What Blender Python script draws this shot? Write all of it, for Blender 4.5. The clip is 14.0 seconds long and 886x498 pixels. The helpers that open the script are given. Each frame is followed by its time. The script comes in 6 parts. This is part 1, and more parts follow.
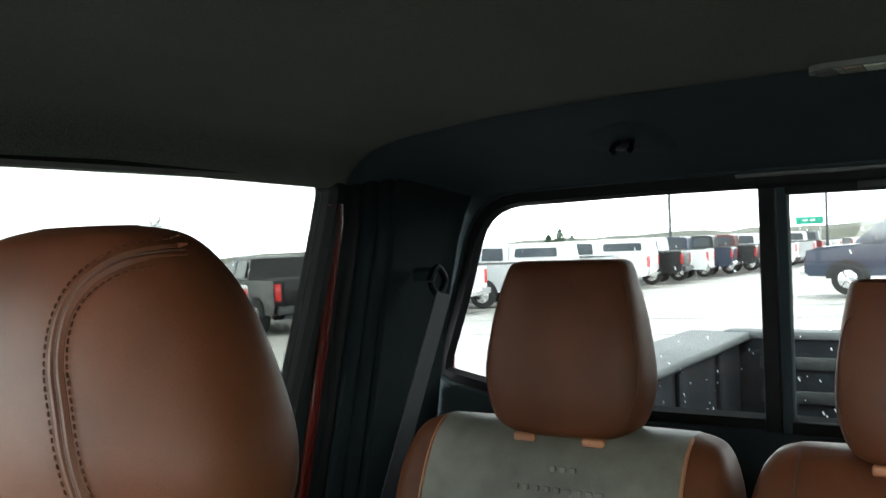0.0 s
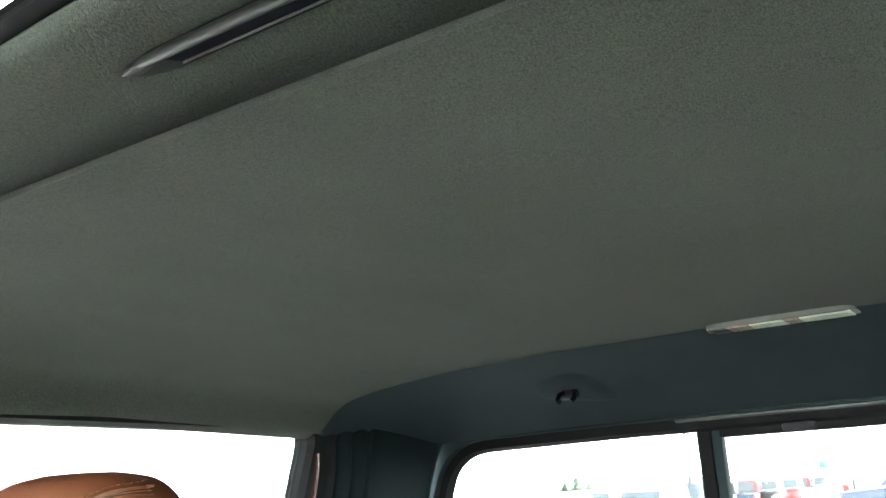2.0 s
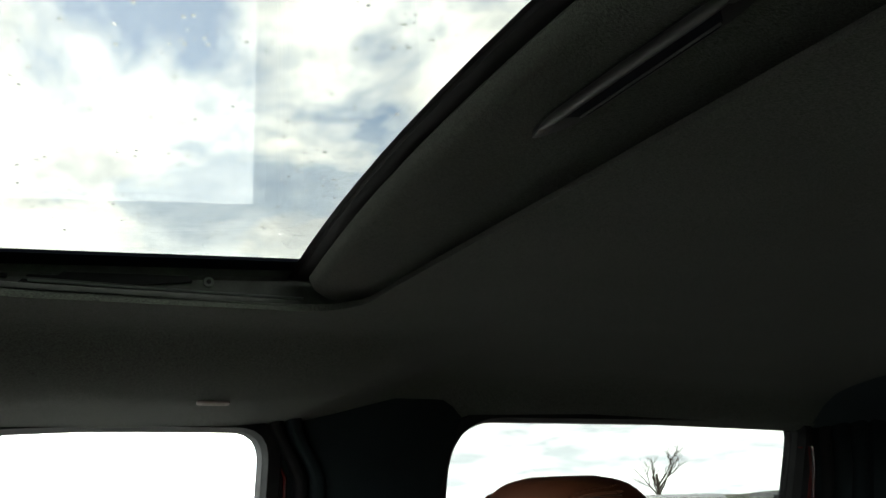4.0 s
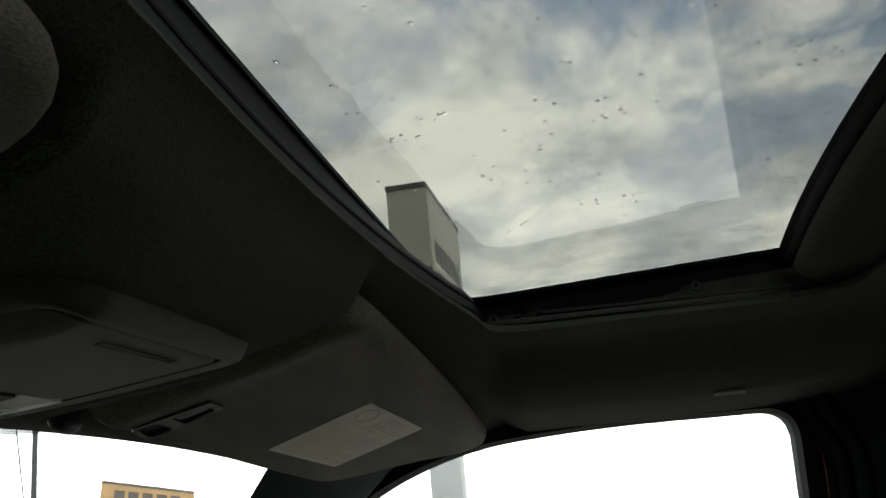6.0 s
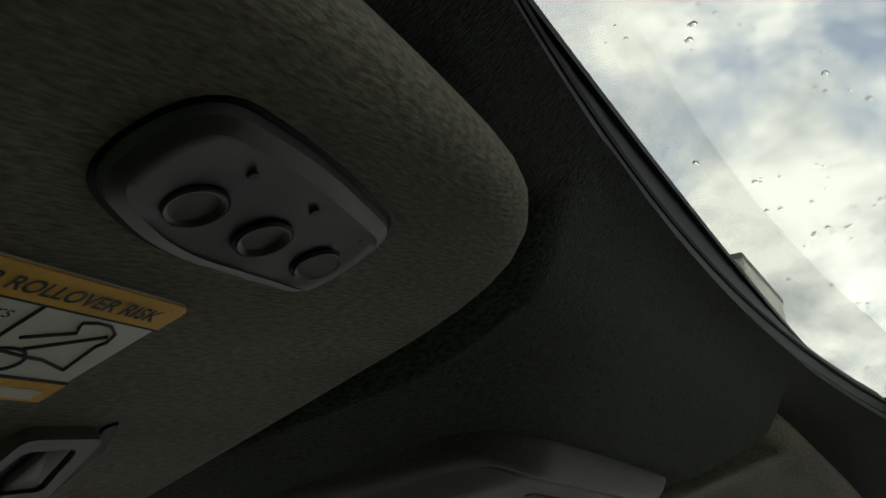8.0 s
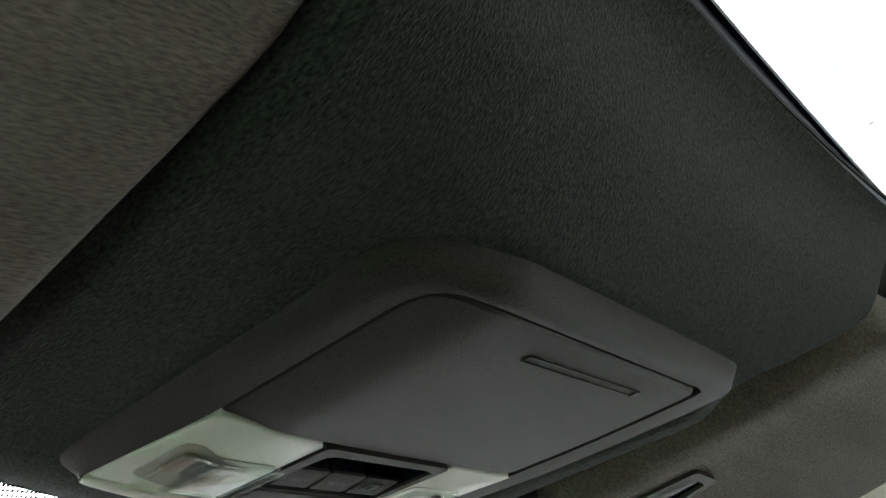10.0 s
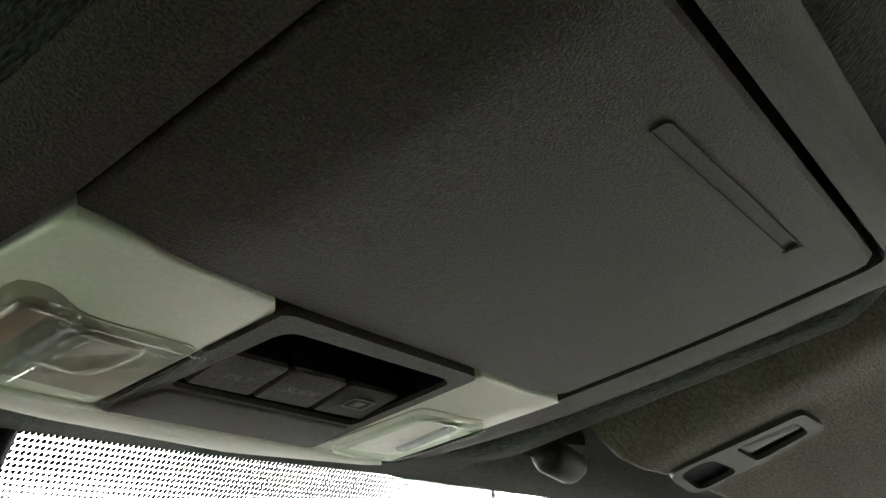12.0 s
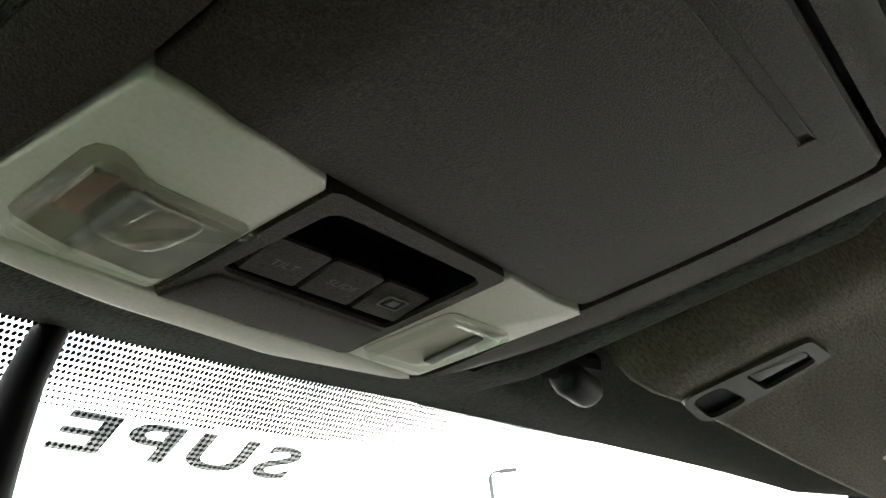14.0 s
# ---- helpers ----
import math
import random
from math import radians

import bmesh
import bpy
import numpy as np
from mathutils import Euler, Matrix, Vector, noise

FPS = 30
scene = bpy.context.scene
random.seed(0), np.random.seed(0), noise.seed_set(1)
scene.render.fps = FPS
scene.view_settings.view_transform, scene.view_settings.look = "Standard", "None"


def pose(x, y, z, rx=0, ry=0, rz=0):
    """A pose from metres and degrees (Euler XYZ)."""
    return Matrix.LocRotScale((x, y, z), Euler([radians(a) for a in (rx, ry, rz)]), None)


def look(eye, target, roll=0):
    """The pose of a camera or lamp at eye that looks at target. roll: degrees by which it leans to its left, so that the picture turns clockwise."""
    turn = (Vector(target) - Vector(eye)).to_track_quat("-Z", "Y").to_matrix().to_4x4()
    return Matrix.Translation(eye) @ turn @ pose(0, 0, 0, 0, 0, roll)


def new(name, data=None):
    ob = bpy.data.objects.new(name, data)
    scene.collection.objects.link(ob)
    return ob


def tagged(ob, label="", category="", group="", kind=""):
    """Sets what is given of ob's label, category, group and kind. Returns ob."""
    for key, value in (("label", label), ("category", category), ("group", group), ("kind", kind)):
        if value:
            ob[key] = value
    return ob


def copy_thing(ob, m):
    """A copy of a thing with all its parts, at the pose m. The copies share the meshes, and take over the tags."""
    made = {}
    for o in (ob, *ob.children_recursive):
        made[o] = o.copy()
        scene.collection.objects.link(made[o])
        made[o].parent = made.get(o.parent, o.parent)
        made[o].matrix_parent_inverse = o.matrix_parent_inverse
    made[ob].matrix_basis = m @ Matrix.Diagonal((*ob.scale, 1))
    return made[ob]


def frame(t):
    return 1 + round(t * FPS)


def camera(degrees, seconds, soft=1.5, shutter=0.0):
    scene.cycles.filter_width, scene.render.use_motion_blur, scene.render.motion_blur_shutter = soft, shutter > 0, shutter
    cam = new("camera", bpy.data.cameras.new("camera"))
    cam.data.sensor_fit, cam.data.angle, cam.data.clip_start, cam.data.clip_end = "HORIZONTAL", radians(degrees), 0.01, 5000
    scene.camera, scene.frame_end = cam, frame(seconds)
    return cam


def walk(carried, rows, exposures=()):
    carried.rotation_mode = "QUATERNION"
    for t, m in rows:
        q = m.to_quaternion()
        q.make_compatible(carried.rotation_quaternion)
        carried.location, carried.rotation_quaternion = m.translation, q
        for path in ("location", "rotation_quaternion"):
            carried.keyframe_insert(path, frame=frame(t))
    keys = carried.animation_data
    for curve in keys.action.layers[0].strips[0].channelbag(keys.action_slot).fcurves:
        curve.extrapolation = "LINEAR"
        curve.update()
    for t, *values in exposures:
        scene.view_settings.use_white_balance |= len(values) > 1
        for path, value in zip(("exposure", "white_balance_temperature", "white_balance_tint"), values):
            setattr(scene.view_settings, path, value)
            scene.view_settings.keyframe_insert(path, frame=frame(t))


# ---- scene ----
cam = camera(52.6, 14.0)
ROWS = [
    (0.0, pose(-0.107, 0.237, 1.682, 89.44, 2.20, -147.10)),
    (0.5, pose(-0.147, 0.273, 1.688, 96.49, 2.19, -149.71)),
    (1.0, pose(-0.183, 0.281, 1.691, 101.96, 1.93, -149.19)),
    (1.5, pose(-0.223, 0.292, 1.685, 104.65, 2.30, -149.13)),
    (2.0, pose(-0.258, 0.333, 1.669, 105.19, 3.16, -146.26)),
    (2.5, pose(-0.273, 0.330, 1.672, 105.70, 2.16, -136.82)),
    (2.7, pose(-0.280, 0.330, 1.668, 106.05, 2.42, -134.36)),
    (4.8, look((-0.3051, 0.2989, 1.7102), (1.5977, -0.1010, 2.1786), -2.36)),
    (5, look((-0.3071, 0.2799, 1.7142), (1.6158, -0.0115, 2.1804), -3.20)),
    (5.5, look((-0.3384, 0.2833, 1.7176), (1.6045, 0.2808, 2.1924), -5.09)),
    (6, look((-0.3671, 0.2939, 1.7192), (1.5526, 0.5603, 2.2127), -5.08)),
    (6.5, look((-0.3936, 0.2957, 1.7230), (1.4784, 0.7421, 2.2674), -4.34)),
    (7, look((-0.3976, 0.3029, 1.7313), (1.4097, 0.8874, 2.3574), -4.05)),
    (7.5, look((-0.3675, 0.3419, 1.7459), (1.3689, 1.0703, 2.4202), -3.41)),
    (7.7, look((-0.3545, 0.3509, 1.7539), (1.3459, 1.1522, 2.4370), -3.11)),
    (9.8, look((-0.2577, 0.3507, 1.7175), (1.2273, 1.4054, 2.5435), -6.25)),
    (10, look((-0.2347, 0.3615, 1.7077), (1.2407, 1.4177, 2.5488), -6.99)),
    (10.5, look((-0.2057, 0.3843, 1.7035), (1.3049, 1.4260, 2.4992), -7.29)),
    (11, look((-0.1688, 0.4161, 1.7078), (1.3333, 1.4642, 2.5110), -7.02)),
    (11.5, look((-0.1426, 0.4432, 1.7158), (1.3611, 1.4894, 2.5186), -5.70)),
    (12, look((-0.1364, 0.4534, 1.7163), (1.3718, 1.4877, 2.5261), -5.85)),
    (12.5, look((-0.1360, 0.4454, 1.7146), (1.3645, 1.4694, 2.5512), -5.75)),
    (13, look((-0.1400, 0.4455, 1.7134), (1.3565, 1.4629, 2.5652), -5.81)),
    (13.5, look((-0.1412, 0.4503, 1.7111), (1.3536, 1.4629, 2.5715), -5.93)),
    (14, look((-0.1440, 0.4612, 1.6911), (1.3684, 1.4950, 2.4936), -5.91)),
]
EXPOSURES = [(0.0, 1.48, 6200, 2), (0.4, 1.45, 6200, 3), (0.5, 1.48, 6200, 3), (1.0, 2.80, 6100, 4), (1.5, 3.52, 6100, 3), (2.0, 3.68, 6100, 2), (2.7, 3.56, 6150, 2), (4.8, -0.80, 6500, 6), (6.5, -0.80, 6500, 6), (7.5, -0.50, 6400, 6), (7.7, -0.40, 6400, 6), (9.8, 1.45, 6000, 6), (10.0, 1.40, 6000, 6), (10.5, 1.15, 6200, 6), (11.0, 1.00, 6300, 6), (11.5, 1.05, 6400, 6), (12.0, 1.35, 6600, 6), (13.5, 1.36, 6600, 6), (14.0, 1.15, 6600, 6)]
walk(cam, ROWS, EXPOSURES)

# ---- world and sun ----
world = bpy.data.worlds.new("overcast_sky")
scene.world = world
world.use_nodes = True
wt = world.node_tree
wt.nodes.clear()


def wnode(kind, **sets):
    n = wt.nodes.new(kind)
    for k, v in sets.items():
        n.inputs[k].default_value = v
    return n


w_out = wnode("ShaderNodeOutputWorld")
w_bg = wnode("ShaderNodeBackground", Strength=2.6)
w_sky = wnode("ShaderNodeTexSky")
w_sky.sky_type = "NISHITA"
w_sky.sun_disc = False
w_sky.sun_elevation = radians(48)
w_sky.sun_rotation = radians(60)
w_dim = wnode("ShaderNodeMix")
w_dim.data_type, w_dim.blend_type = "RGBA", "MULTIPLY"
w_dim.inputs[0].default_value = 1.0
w_dim.inputs[7].default_value = (0.10, 0.10, 0.10, 1)
w_co = wnode("ShaderNodeTexCoord")
w_sep = wnode("ShaderNodeSeparateXYZ")
w_add = wnode("ShaderNodeMath")
w_add.operation = "ADD"
w_add.inputs[1].default_value = 0.22
w_max = wnode("ShaderNodeMath")
w_max.operation = "MAXIMUM"
w_max.inputs[1].default_value = 0.12
w_div = wnode("ShaderNodeVectorMath")
w_div.operation = "DIVIDE"
w_cmb = wnode("ShaderNodeCombineXYZ")
w_n1 = wnode("ShaderNodeTexNoise", Scale=2.1, Detail=10.0, Roughness=0.58, Distortion=0.35)
w_n2 = wnode("ShaderNodeTexNoise", Scale=3.0, Detail=10.0, Roughness=0.58, Distortion=0.25)
w_r1 = wnode("ShaderNodeValToRGB")
w_r1.color_ramp.elements[0].position, w_r1.color_ramp.elements[0].color = 0.36, (0.0, 0.0, 0.0, 1)
w_r1.color_ramp.elements[1].position, w_r1.color_ramp.elements[1].color = 0.50, (1, 1, 1, 1)
w_r2 = wnode("ShaderNodeValToRGB")
w_r2.color_ramp.elements[0].position, w_r2.color_ramp.elements[0].color = 0.38, (0.66, 0.68, 0.71, 1)
w_r2.color_ramp.elements[1].position, w_r2.color_ramp.elements[1].color = 0.60, (1.40, 1.38, 1.32, 1)
w_mix = wnode("ShaderNodeMix")
w_mix.data_type = "RGBA"
w_hor = wnode("ShaderNodeMapRange")
w_hor.inputs[1].default_value, w_hor.inputs[2].default_value, w_hor.inputs[3].default_value, w_hor.inputs[4].default_value = 0.0, 0.33, 2.4, 1.0
w_low = wnode("ShaderNodeMapRange")
w_low.inputs[1].default_value, w_low.inputs[2].default_value, w_low.inputs[3].default_value, w_low.inputs[4].default_value = 0.18, 0.42, 1.0, 0.0
w_veil = wnode("ShaderNodeMath")
w_veil.operation = "MAXIMUM"
wt.links.new(w_sep.outputs[2], w_low.inputs[0])
wt.links.new(w_r1.outputs[0], w_veil.inputs[0])
wt.links.new(w_low.outputs[0], w_veil.inputs[1])
w_boost = wnode("ShaderNodeVectorMath")
w_boost.operation = "SCALE"
wt.links.new(w_sep.outputs[2], w_hor.inputs[0])
wt.links.new(w_mix.outputs[2], w_boost.inputs[0])
wt.links.new(w_hor.outputs[0], w_boost.inputs["Scale"])
for a, b in (
    (w_co.outputs["Generated"], w_sep.inputs[0]), (w_sep.outputs[2], w_add.inputs[0]), (w_add.outputs[0], w_max.inputs[0]),
    (w_max.outputs[0], w_cmb.inputs[0]), (w_max.outputs[0], w_cmb.inputs[1]), (w_max.outputs[0], w_cmb.inputs[2]),
    (w_co.outputs["Generated"], w_div.inputs[0]), (w_cmb.outputs[0], w_div.inputs[1]),
    (w_div.outputs[0], w_n1.inputs["Vector"]), (w_div.outputs[0], w_n2.inputs["Vector"]),
    (w_n1.outputs["Fac"], w_r1.inputs[0]), (w_n2.outputs["Fac"], w_r2.inputs[0]),
    (w_sky.outputs[0], w_dim.inputs[6]), (w_veil.outputs[0], w_mix.inputs[0]),
    (w_dim.outputs[2], w_mix.inputs[6]), (w_r2.outputs[0], w_mix.inputs[7]),
    (w_boost.outputs[0], w_bg.inputs[0]), (w_bg.outputs[0], w_out.inputs[0]),
):
    wt.links.new(a, b)

sun_data = bpy.data.lights.new("sun", "SUN")
sun_data.energy, sun_data.angle, sun_data.color = 1.2, radians(14), (1.0, 0.96, 0.9)
sun = new("sun", sun_data)
sun.matrix_world = look((12, 8, 22), (0, 0, 0))


# ---- materials ----
def material(name, base, rough=0.6, metal=0.0, vary=0.25, scale=8.0, fine=0.0, fine_scale=400.0, bump=0.0, sheen=0.0, stretch=None, second=None, coat=0.0, objectwise=False, spec=0.5):
    m = bpy.data.materials.new(name)
    m.use_nodes = True
    nt = m.node_tree
    p = nt.nodes["Principled BSDF"]
    p.inputs["Roughness"].default_value, p.inputs["Metallic"].default_value = rough, metal
    p.inputs["Coat Weight"].default_value = coat
    p.inputs["Specular IOR Level"].default_value = spec
    if sheen:
        p.inputs["Sheen Weight"].default_value, p.inputs["Sheen Roughness"].default_value = sheen, 0.6
    co = nt.nodes.new("ShaderNodeTexCoord")
    src = co.outputs["Object"]
    if stretch:
        mp = nt.nodes.new("ShaderNodeMapping")
        mp.inputs["Scale"].default_value = stretch
        nt.links.new(src, mp.inputs[0])
        src = mp.outputs[0]
    n1 = nt.nodes.new("ShaderNodeTexNoise")
    n1.inputs["Scale"].default_value, n1.inputs["Detail"].default_value = scale, 5
    n2 = nt.nodes.new("ShaderNodeTexNoise")
    n2.inputs["Scale"].default_value, n2.inputs["Detail"].default_value = fine_scale, 3
    for n in (n1, n2):
        nt.links.new(src, n.inputs["Vector"])
    b = Vector(base)
    dark, light = b * (1 - vary), b * (1 + vary)
    if second:
        light = Vector(second)
    ramp = nt.nodes.new("ShaderNodeValToRGB")
    ramp.color_ramp.elements[0].position, ramp.color_ramp.elements[0].color = 0.32, (*dark, 1)
    ramp.color_ramp.elements[1].position, ramp.color_ramp.elements[1].color = 0.68, (*light, 1)
    nt.links.new(n1.outputs["Fac"], ramp.inputs[0])
    out = ramp.outputs[0]
    if fine:
        r2 = nt.nodes.new("ShaderNodeMapRange")
        r2.inputs[1].default_value, r2.inputs[2].default_value = 0.3, 0.7
        r2.inputs[3].default_value, r2.inputs[4].default_value = 1 - fine, 1 + fine
        nt.links.new(n2.outputs["Fac"], r2.inputs[0])
        mx = nt.nodes.new("ShaderNodeVectorMath")
        mx.operation = "SCALE"
        nt.links.new(out, mx.inputs[0])
        nt.links.new(r2.outputs[0], mx.inputs["Scale"])
        out = mx.outputs[0]
    if objectwise:
        oi = nt.nodes.new("ShaderNodeObjectInfo")
        r3 = nt.nodes.new("ShaderNodeMapRange")
        r3.inputs[3].default_value, r3.inputs[4].default_value = 0.8, 1.15
        nt.links.new(oi.outputs["Random"], r3.inputs[0])
        m3 = nt.nodes.new("ShaderNodeVectorMath")
        m3.operation = "SCALE"
        nt.links.new(out, m3.inputs[0])
        nt.links.new(r3.outputs[0], m3.inputs["Scale"])
        out = m3.outputs[0]
    nt.links.new(out, p.inputs["Base Color"])
    if bump:
        bp = nt.nodes.new("ShaderNodeBump")
        bp.inputs["Strength"].default_value, bp.inputs["Distance"].default_value = 1.0, bump
        nt.links.new(n2.outputs["Fac"], bp.inputs["Height"])
        nt.links.new(bp.outputs[0], p.inputs["Normal"])
    return m


def glass(name, tint, gloss=0.04, graze=1.0):
    """Thin glass: each face lets sqrt(tint) through and mirrors by the angle."""
    m = bpy.data.materials.new(name)
    m.use_nodes = True
    nt = m.node_tree
    nt.nodes.clear()
    out = nt.nodes.new("ShaderNodeOutputMaterial")
    tr = nt.nodes.new("ShaderNodeBsdfTransparent")
    tr.inputs[0].default_value = (*[c ** 0.5 for c in tint], 1)
    gl = nt.nodes.new("ShaderNodeBsdfGlossy")
    gl.inputs["Roughness"].default_value = 0.0
    gl.inputs[0].default_value = (1, 1, 1, 1)
    lw = nt.nodes.new("ShaderNodeLayerWeight")
    lw.inputs[0].default_value = 0.5
    pw = nt.nodes.new("ShaderNodeMath")
    pw.operation = "POWER"
    pw.inputs[1].default_value = 5.0
    ma = nt.nodes.new("ShaderNodeMath")
    ma.operation = "MULTIPLY_ADD"
    ma.inputs[1].default_value, ma.inputs[2].default_value = (1 - gloss) * graze, gloss
    mix = nt.nodes.new("ShaderNodeMixShader")
    nt.links.new(lw.outputs["Facing"], pw.inputs[0])
    nt.links.new(pw.outputs[0], ma.inputs[0])
    nt.links.new(ma.outputs[0], mix.inputs[0])
    nt.links.new(tr.outputs[0], mix.inputs[1])
    nt.links.new(gl.outputs[0], mix.inputs[2])
    nt.links.new(mix.outputs[0], out.inputs[0])
    return m


def clear_plastic(name, tint, rough=0.05):
    m = bpy.data.materials.new(name)
    m.use_nodes = True
    p = m.node_tree.nodes["Principled BSDF"]
    p.inputs["Base Color"].default_value = (*tint, 1)
    p.inputs["Roughness"].default_value = rough
    p.inputs["Transmission Weight"].default_value = 1.0
    p.inputs["IOR"].default_value = 1.45
    return m


FABRIC = material("headliner_fabric", (0.044, 0.049, 0.042), 0.95, vary=0.10, scale=7, fine=0.70, fine_scale=1700, bump=0.0010, sheen=0.06, stretch=(1.0, 0.28, 0.6), spec=0.08)
VISOR = material("visor_vinyl", (0.150, 0.140, 0.112), 0.75, spec=0.12, vary=0.20, scale=22, stretch=(0.35, 1.5, 1.0), fine=0.38, fine_scale=900, bump=0.0005)
PLASTIC = material("console_plastic", (0.035, 0.0297, 0.0230), 0.6, spec=0.2, vary=0.10, scale=25, fine=0.60, fine_scale=1900, bump=0.0003)
LATCH = material("latch_grey_plastic", (0.050, 0.047, 0.040), 0.5, spec=0.3, vary=0.1, scale=30, fine=0.1, fine_scale=900)
GRIP = material("satin_grip_plastic", (0.036, 0.038, 0.037), 0.45, spec=0.30, vary=0.1, scale=30)
POD = material("satin_pod_plastic", (0.030, 0.031, 0.028), 0.48, spec=0.25, vary=0.08, scale=25, fine=0.06, fine_scale=900)
DARKPL = material("dark_plastic", (0.016, 0.017, 0.019), 0.5, spec=0.2, vary=0.15, scale=20, fine=0.15, fine_scale=1200, bump=0.0001)
# black plastic, also used as painted shade in pockets, gaps and recesses
BLACKPL_SHADE = material("black_plastic_and_shade", (0.003, 0.004, 0.009), 0.5, vary=0.1, spec=0.06)
TRIM = material("rear_trim_plastic", (0.018, 0.026, 0.030), 0.8, spec=0.15, vary=0.12, scale=9, fine=0.18, fine_scale=900, bump=0.0002)
# darker copy of the rear trim: the pillars' shade is in the colour
TRIM_SHADED = material("shaded_trim_plastic", (0.0095, 0.0135, 0.0155), 0.9, spec=0.08, vary=0.15, scale=12, fine=0.25, fine_scale=1100, bump=0.0002)
RUBBER = material("black_rubber", (0.006, 0.006, 0.007), 0.7, vary=0.2, scale=30, fine=0.1, spec=0.15)
WHITE_TRIM = material("pale_grey_plastic", (0.80, 0.81, 0.73), 0.45, vary=0.05, scale=25, fine=0.05, fine_scale=900)
LAMP_GREY = material("lamp_grey_plastic", (0.11, 0.115, 0.105), 0.45, vary=0.1, scale=25)
LAMP_PALE = material("pale_reflector", (0.55, 0.52, 0.46), 0.35, vary=0.12, scale=70)
LENS = glass("clear_lens", (0.86, 0.90, 0.84), 0.015, 0.5)
REFLECTOR = material("lamp_reflector", (0.30, 0.28, 0.22), 0.3, metal=0.0, vary=0.25, scale=60)
BOWL = material("smoked_reflector", (0.24, 0.21, 0.16), 0.3, vary=0.5, scale=120)
AMBER = material("bulb_amber", (0.36, 0.24, 0.18), 0.4, vary=0.4, scale=80)
LEATHER = material("saddle_tan_leather", (0.068, 0.0212, 0.0092), 0.48, spec=0.16, vary=0.22, scale=11, fine=0.12, fine_scale=1300, bump=0.00012)
# the strong mottling of the colour also imitates highlights on the leather
LEATHER_INSERT = material("taupe_leather_insert", (0.092, 0.084, 0.070), 0.45, vary=0.28, scale=20, fine=0.14, fine_scale=750, bump=0.00025)
SEAM = material("leather_seam_shadow", (0.045, 0.017, 0.010), 0.7, vary=0.2)
STITCH = material("dark_stitching", (0.050, 0.020, 0.011), 0.9, vary=0.2, spec=0.1)
PIPING = material("leather_piping", (0.25, 0.092, 0.042), 0.45, vary=0.1)
RED_PAINT = material("ruby_red_paint", (0.07, 0.007, 0.006), 0.25, vary=0.1, scale=4, coat=0.6)
GREY_METAL = material("painted_grey_metal", (0.055, 0.06, 0.06), 0.5, metal=0.2, vary=0.25, scale=30)
CHANNEL = material("channel_grey_metal", (0.030, 0.032, 0.031), 0.55, metal=0.1, vary=0.35, scale=60, fine=0.2, fine_scale=500)
CHROME = material("chrome", (0.75, 0.75, 0.76), 0.12, metal=1.0, vary=0.05)
CARPET = material("dark_carpet", (0.03, 0.028, 0.026), 0.95, vary=0.3, scale=30, fine=0.3)
BELT = material("seat_belt_webbing", (0.014, 0.015, 0.017), 0.7, vary=0.1, scale=40, fine=0.3, fine_scale=1200)
PAPER = material("label_paper", (0.82, 0.79, 0.68), 0.8, vary=0.06, scale=40)
LABEL_WHITE = material("label_white", (0.70, 0.69, 0.64), 0.6, vary=0.05, scale=60)
LABEL_YELLOW = material("label_yellow", (0.75, 0.40, 0.02), 0.6, vary=0.06, scale=60)
INK = material("black_ink", (0.02, 0.02, 0.02), 0.7, vary=0.1)
INK_GREY = material("grey_ink", (0.64, 0.61, 0.52), 0.7, vary=0.1)
TAG = material("tag_grey_vinyl", (0.16, 0.12, 0.11), 0.6, vary=0.1, scale=60)
INK_DIM = material("dim_grey_print", (0.09, 0.09, 0.085), 0.7, vary=0.1)
G_CLEAR = glass("clear_glass", (0.86, 0.90, 0.88))
G_SUN = glass("tinted_sunroof_glass", (0.33, 0.335, 0.30), 0.05)
G_PRIV = glass("privacy_glass", (0.165, 0.175, 0.165))
# made-up tint of the unseen driver's window, dims and greens the light
G_SHAPING = glass("light_shaping_green_glass", (0.12, 0.25, 0.09))
G_REAR = glass("rear_tinted_glass", (0.33, 0.348, 0.345))
SLEET = bpy.data.materials.new("melting_sleet")
SLEET.use_nodes = True
sl_t = SLEET.node_tree.nodes.new("ShaderNodeBsdfTranslucent")
sl_t.inputs[0].default_value = (0.95, 0.95, 0.95, 1)
SLEET.node_tree.links.new(sl_t.outputs[0], SLEET.node_tree.nodes["Material Output"].inputs[0])
WATER = clear_plastic("rain_water", (1, 1, 1), 0.0)
CONCRETE = material("pale_wet_concrete", (0.47, 0.45, 0.42), 0.55, vary=0.14, scale=0.25, fine=0.12, fine_scale=14, bump=0.004)
JOINT = material("dark_joint", (0.13, 0.125, 0.12), 0.8, vary=0.2, scale=2)
SIGN_GREY = material("sign_grey_panel", (0.32, 0.33, 0.28), 0.5, vary=0.07, scale=0.8)
SIGN_PALE = material("sign_pale_panel", (0.55, 0.55, 0.48), 0.5, vary=0.07, scale=0.8)
POLE_GREY = material("pole_grey_steel", (0.42, 0.43, 0.44), 0.5, metal=0.2, vary=0.1, scale=2)
POLE_DARK = material("pole_dark_steel", (0.05, 0.055, 0.06), 0.5, vary=0.1, scale=2)
BARK = material("bark", (0.10, 0.08, 0.065), 0.9, vary=0.3, scale=6)
LEAF = material("evergreen_leaf", (0.04, 0.075, 0.035), 0.8, vary=0.4, scale=2)
HILL = material("far_winter_woods", (0.16, 0.16, 0.13), 0.95, vary=0.3, scale=0.03)
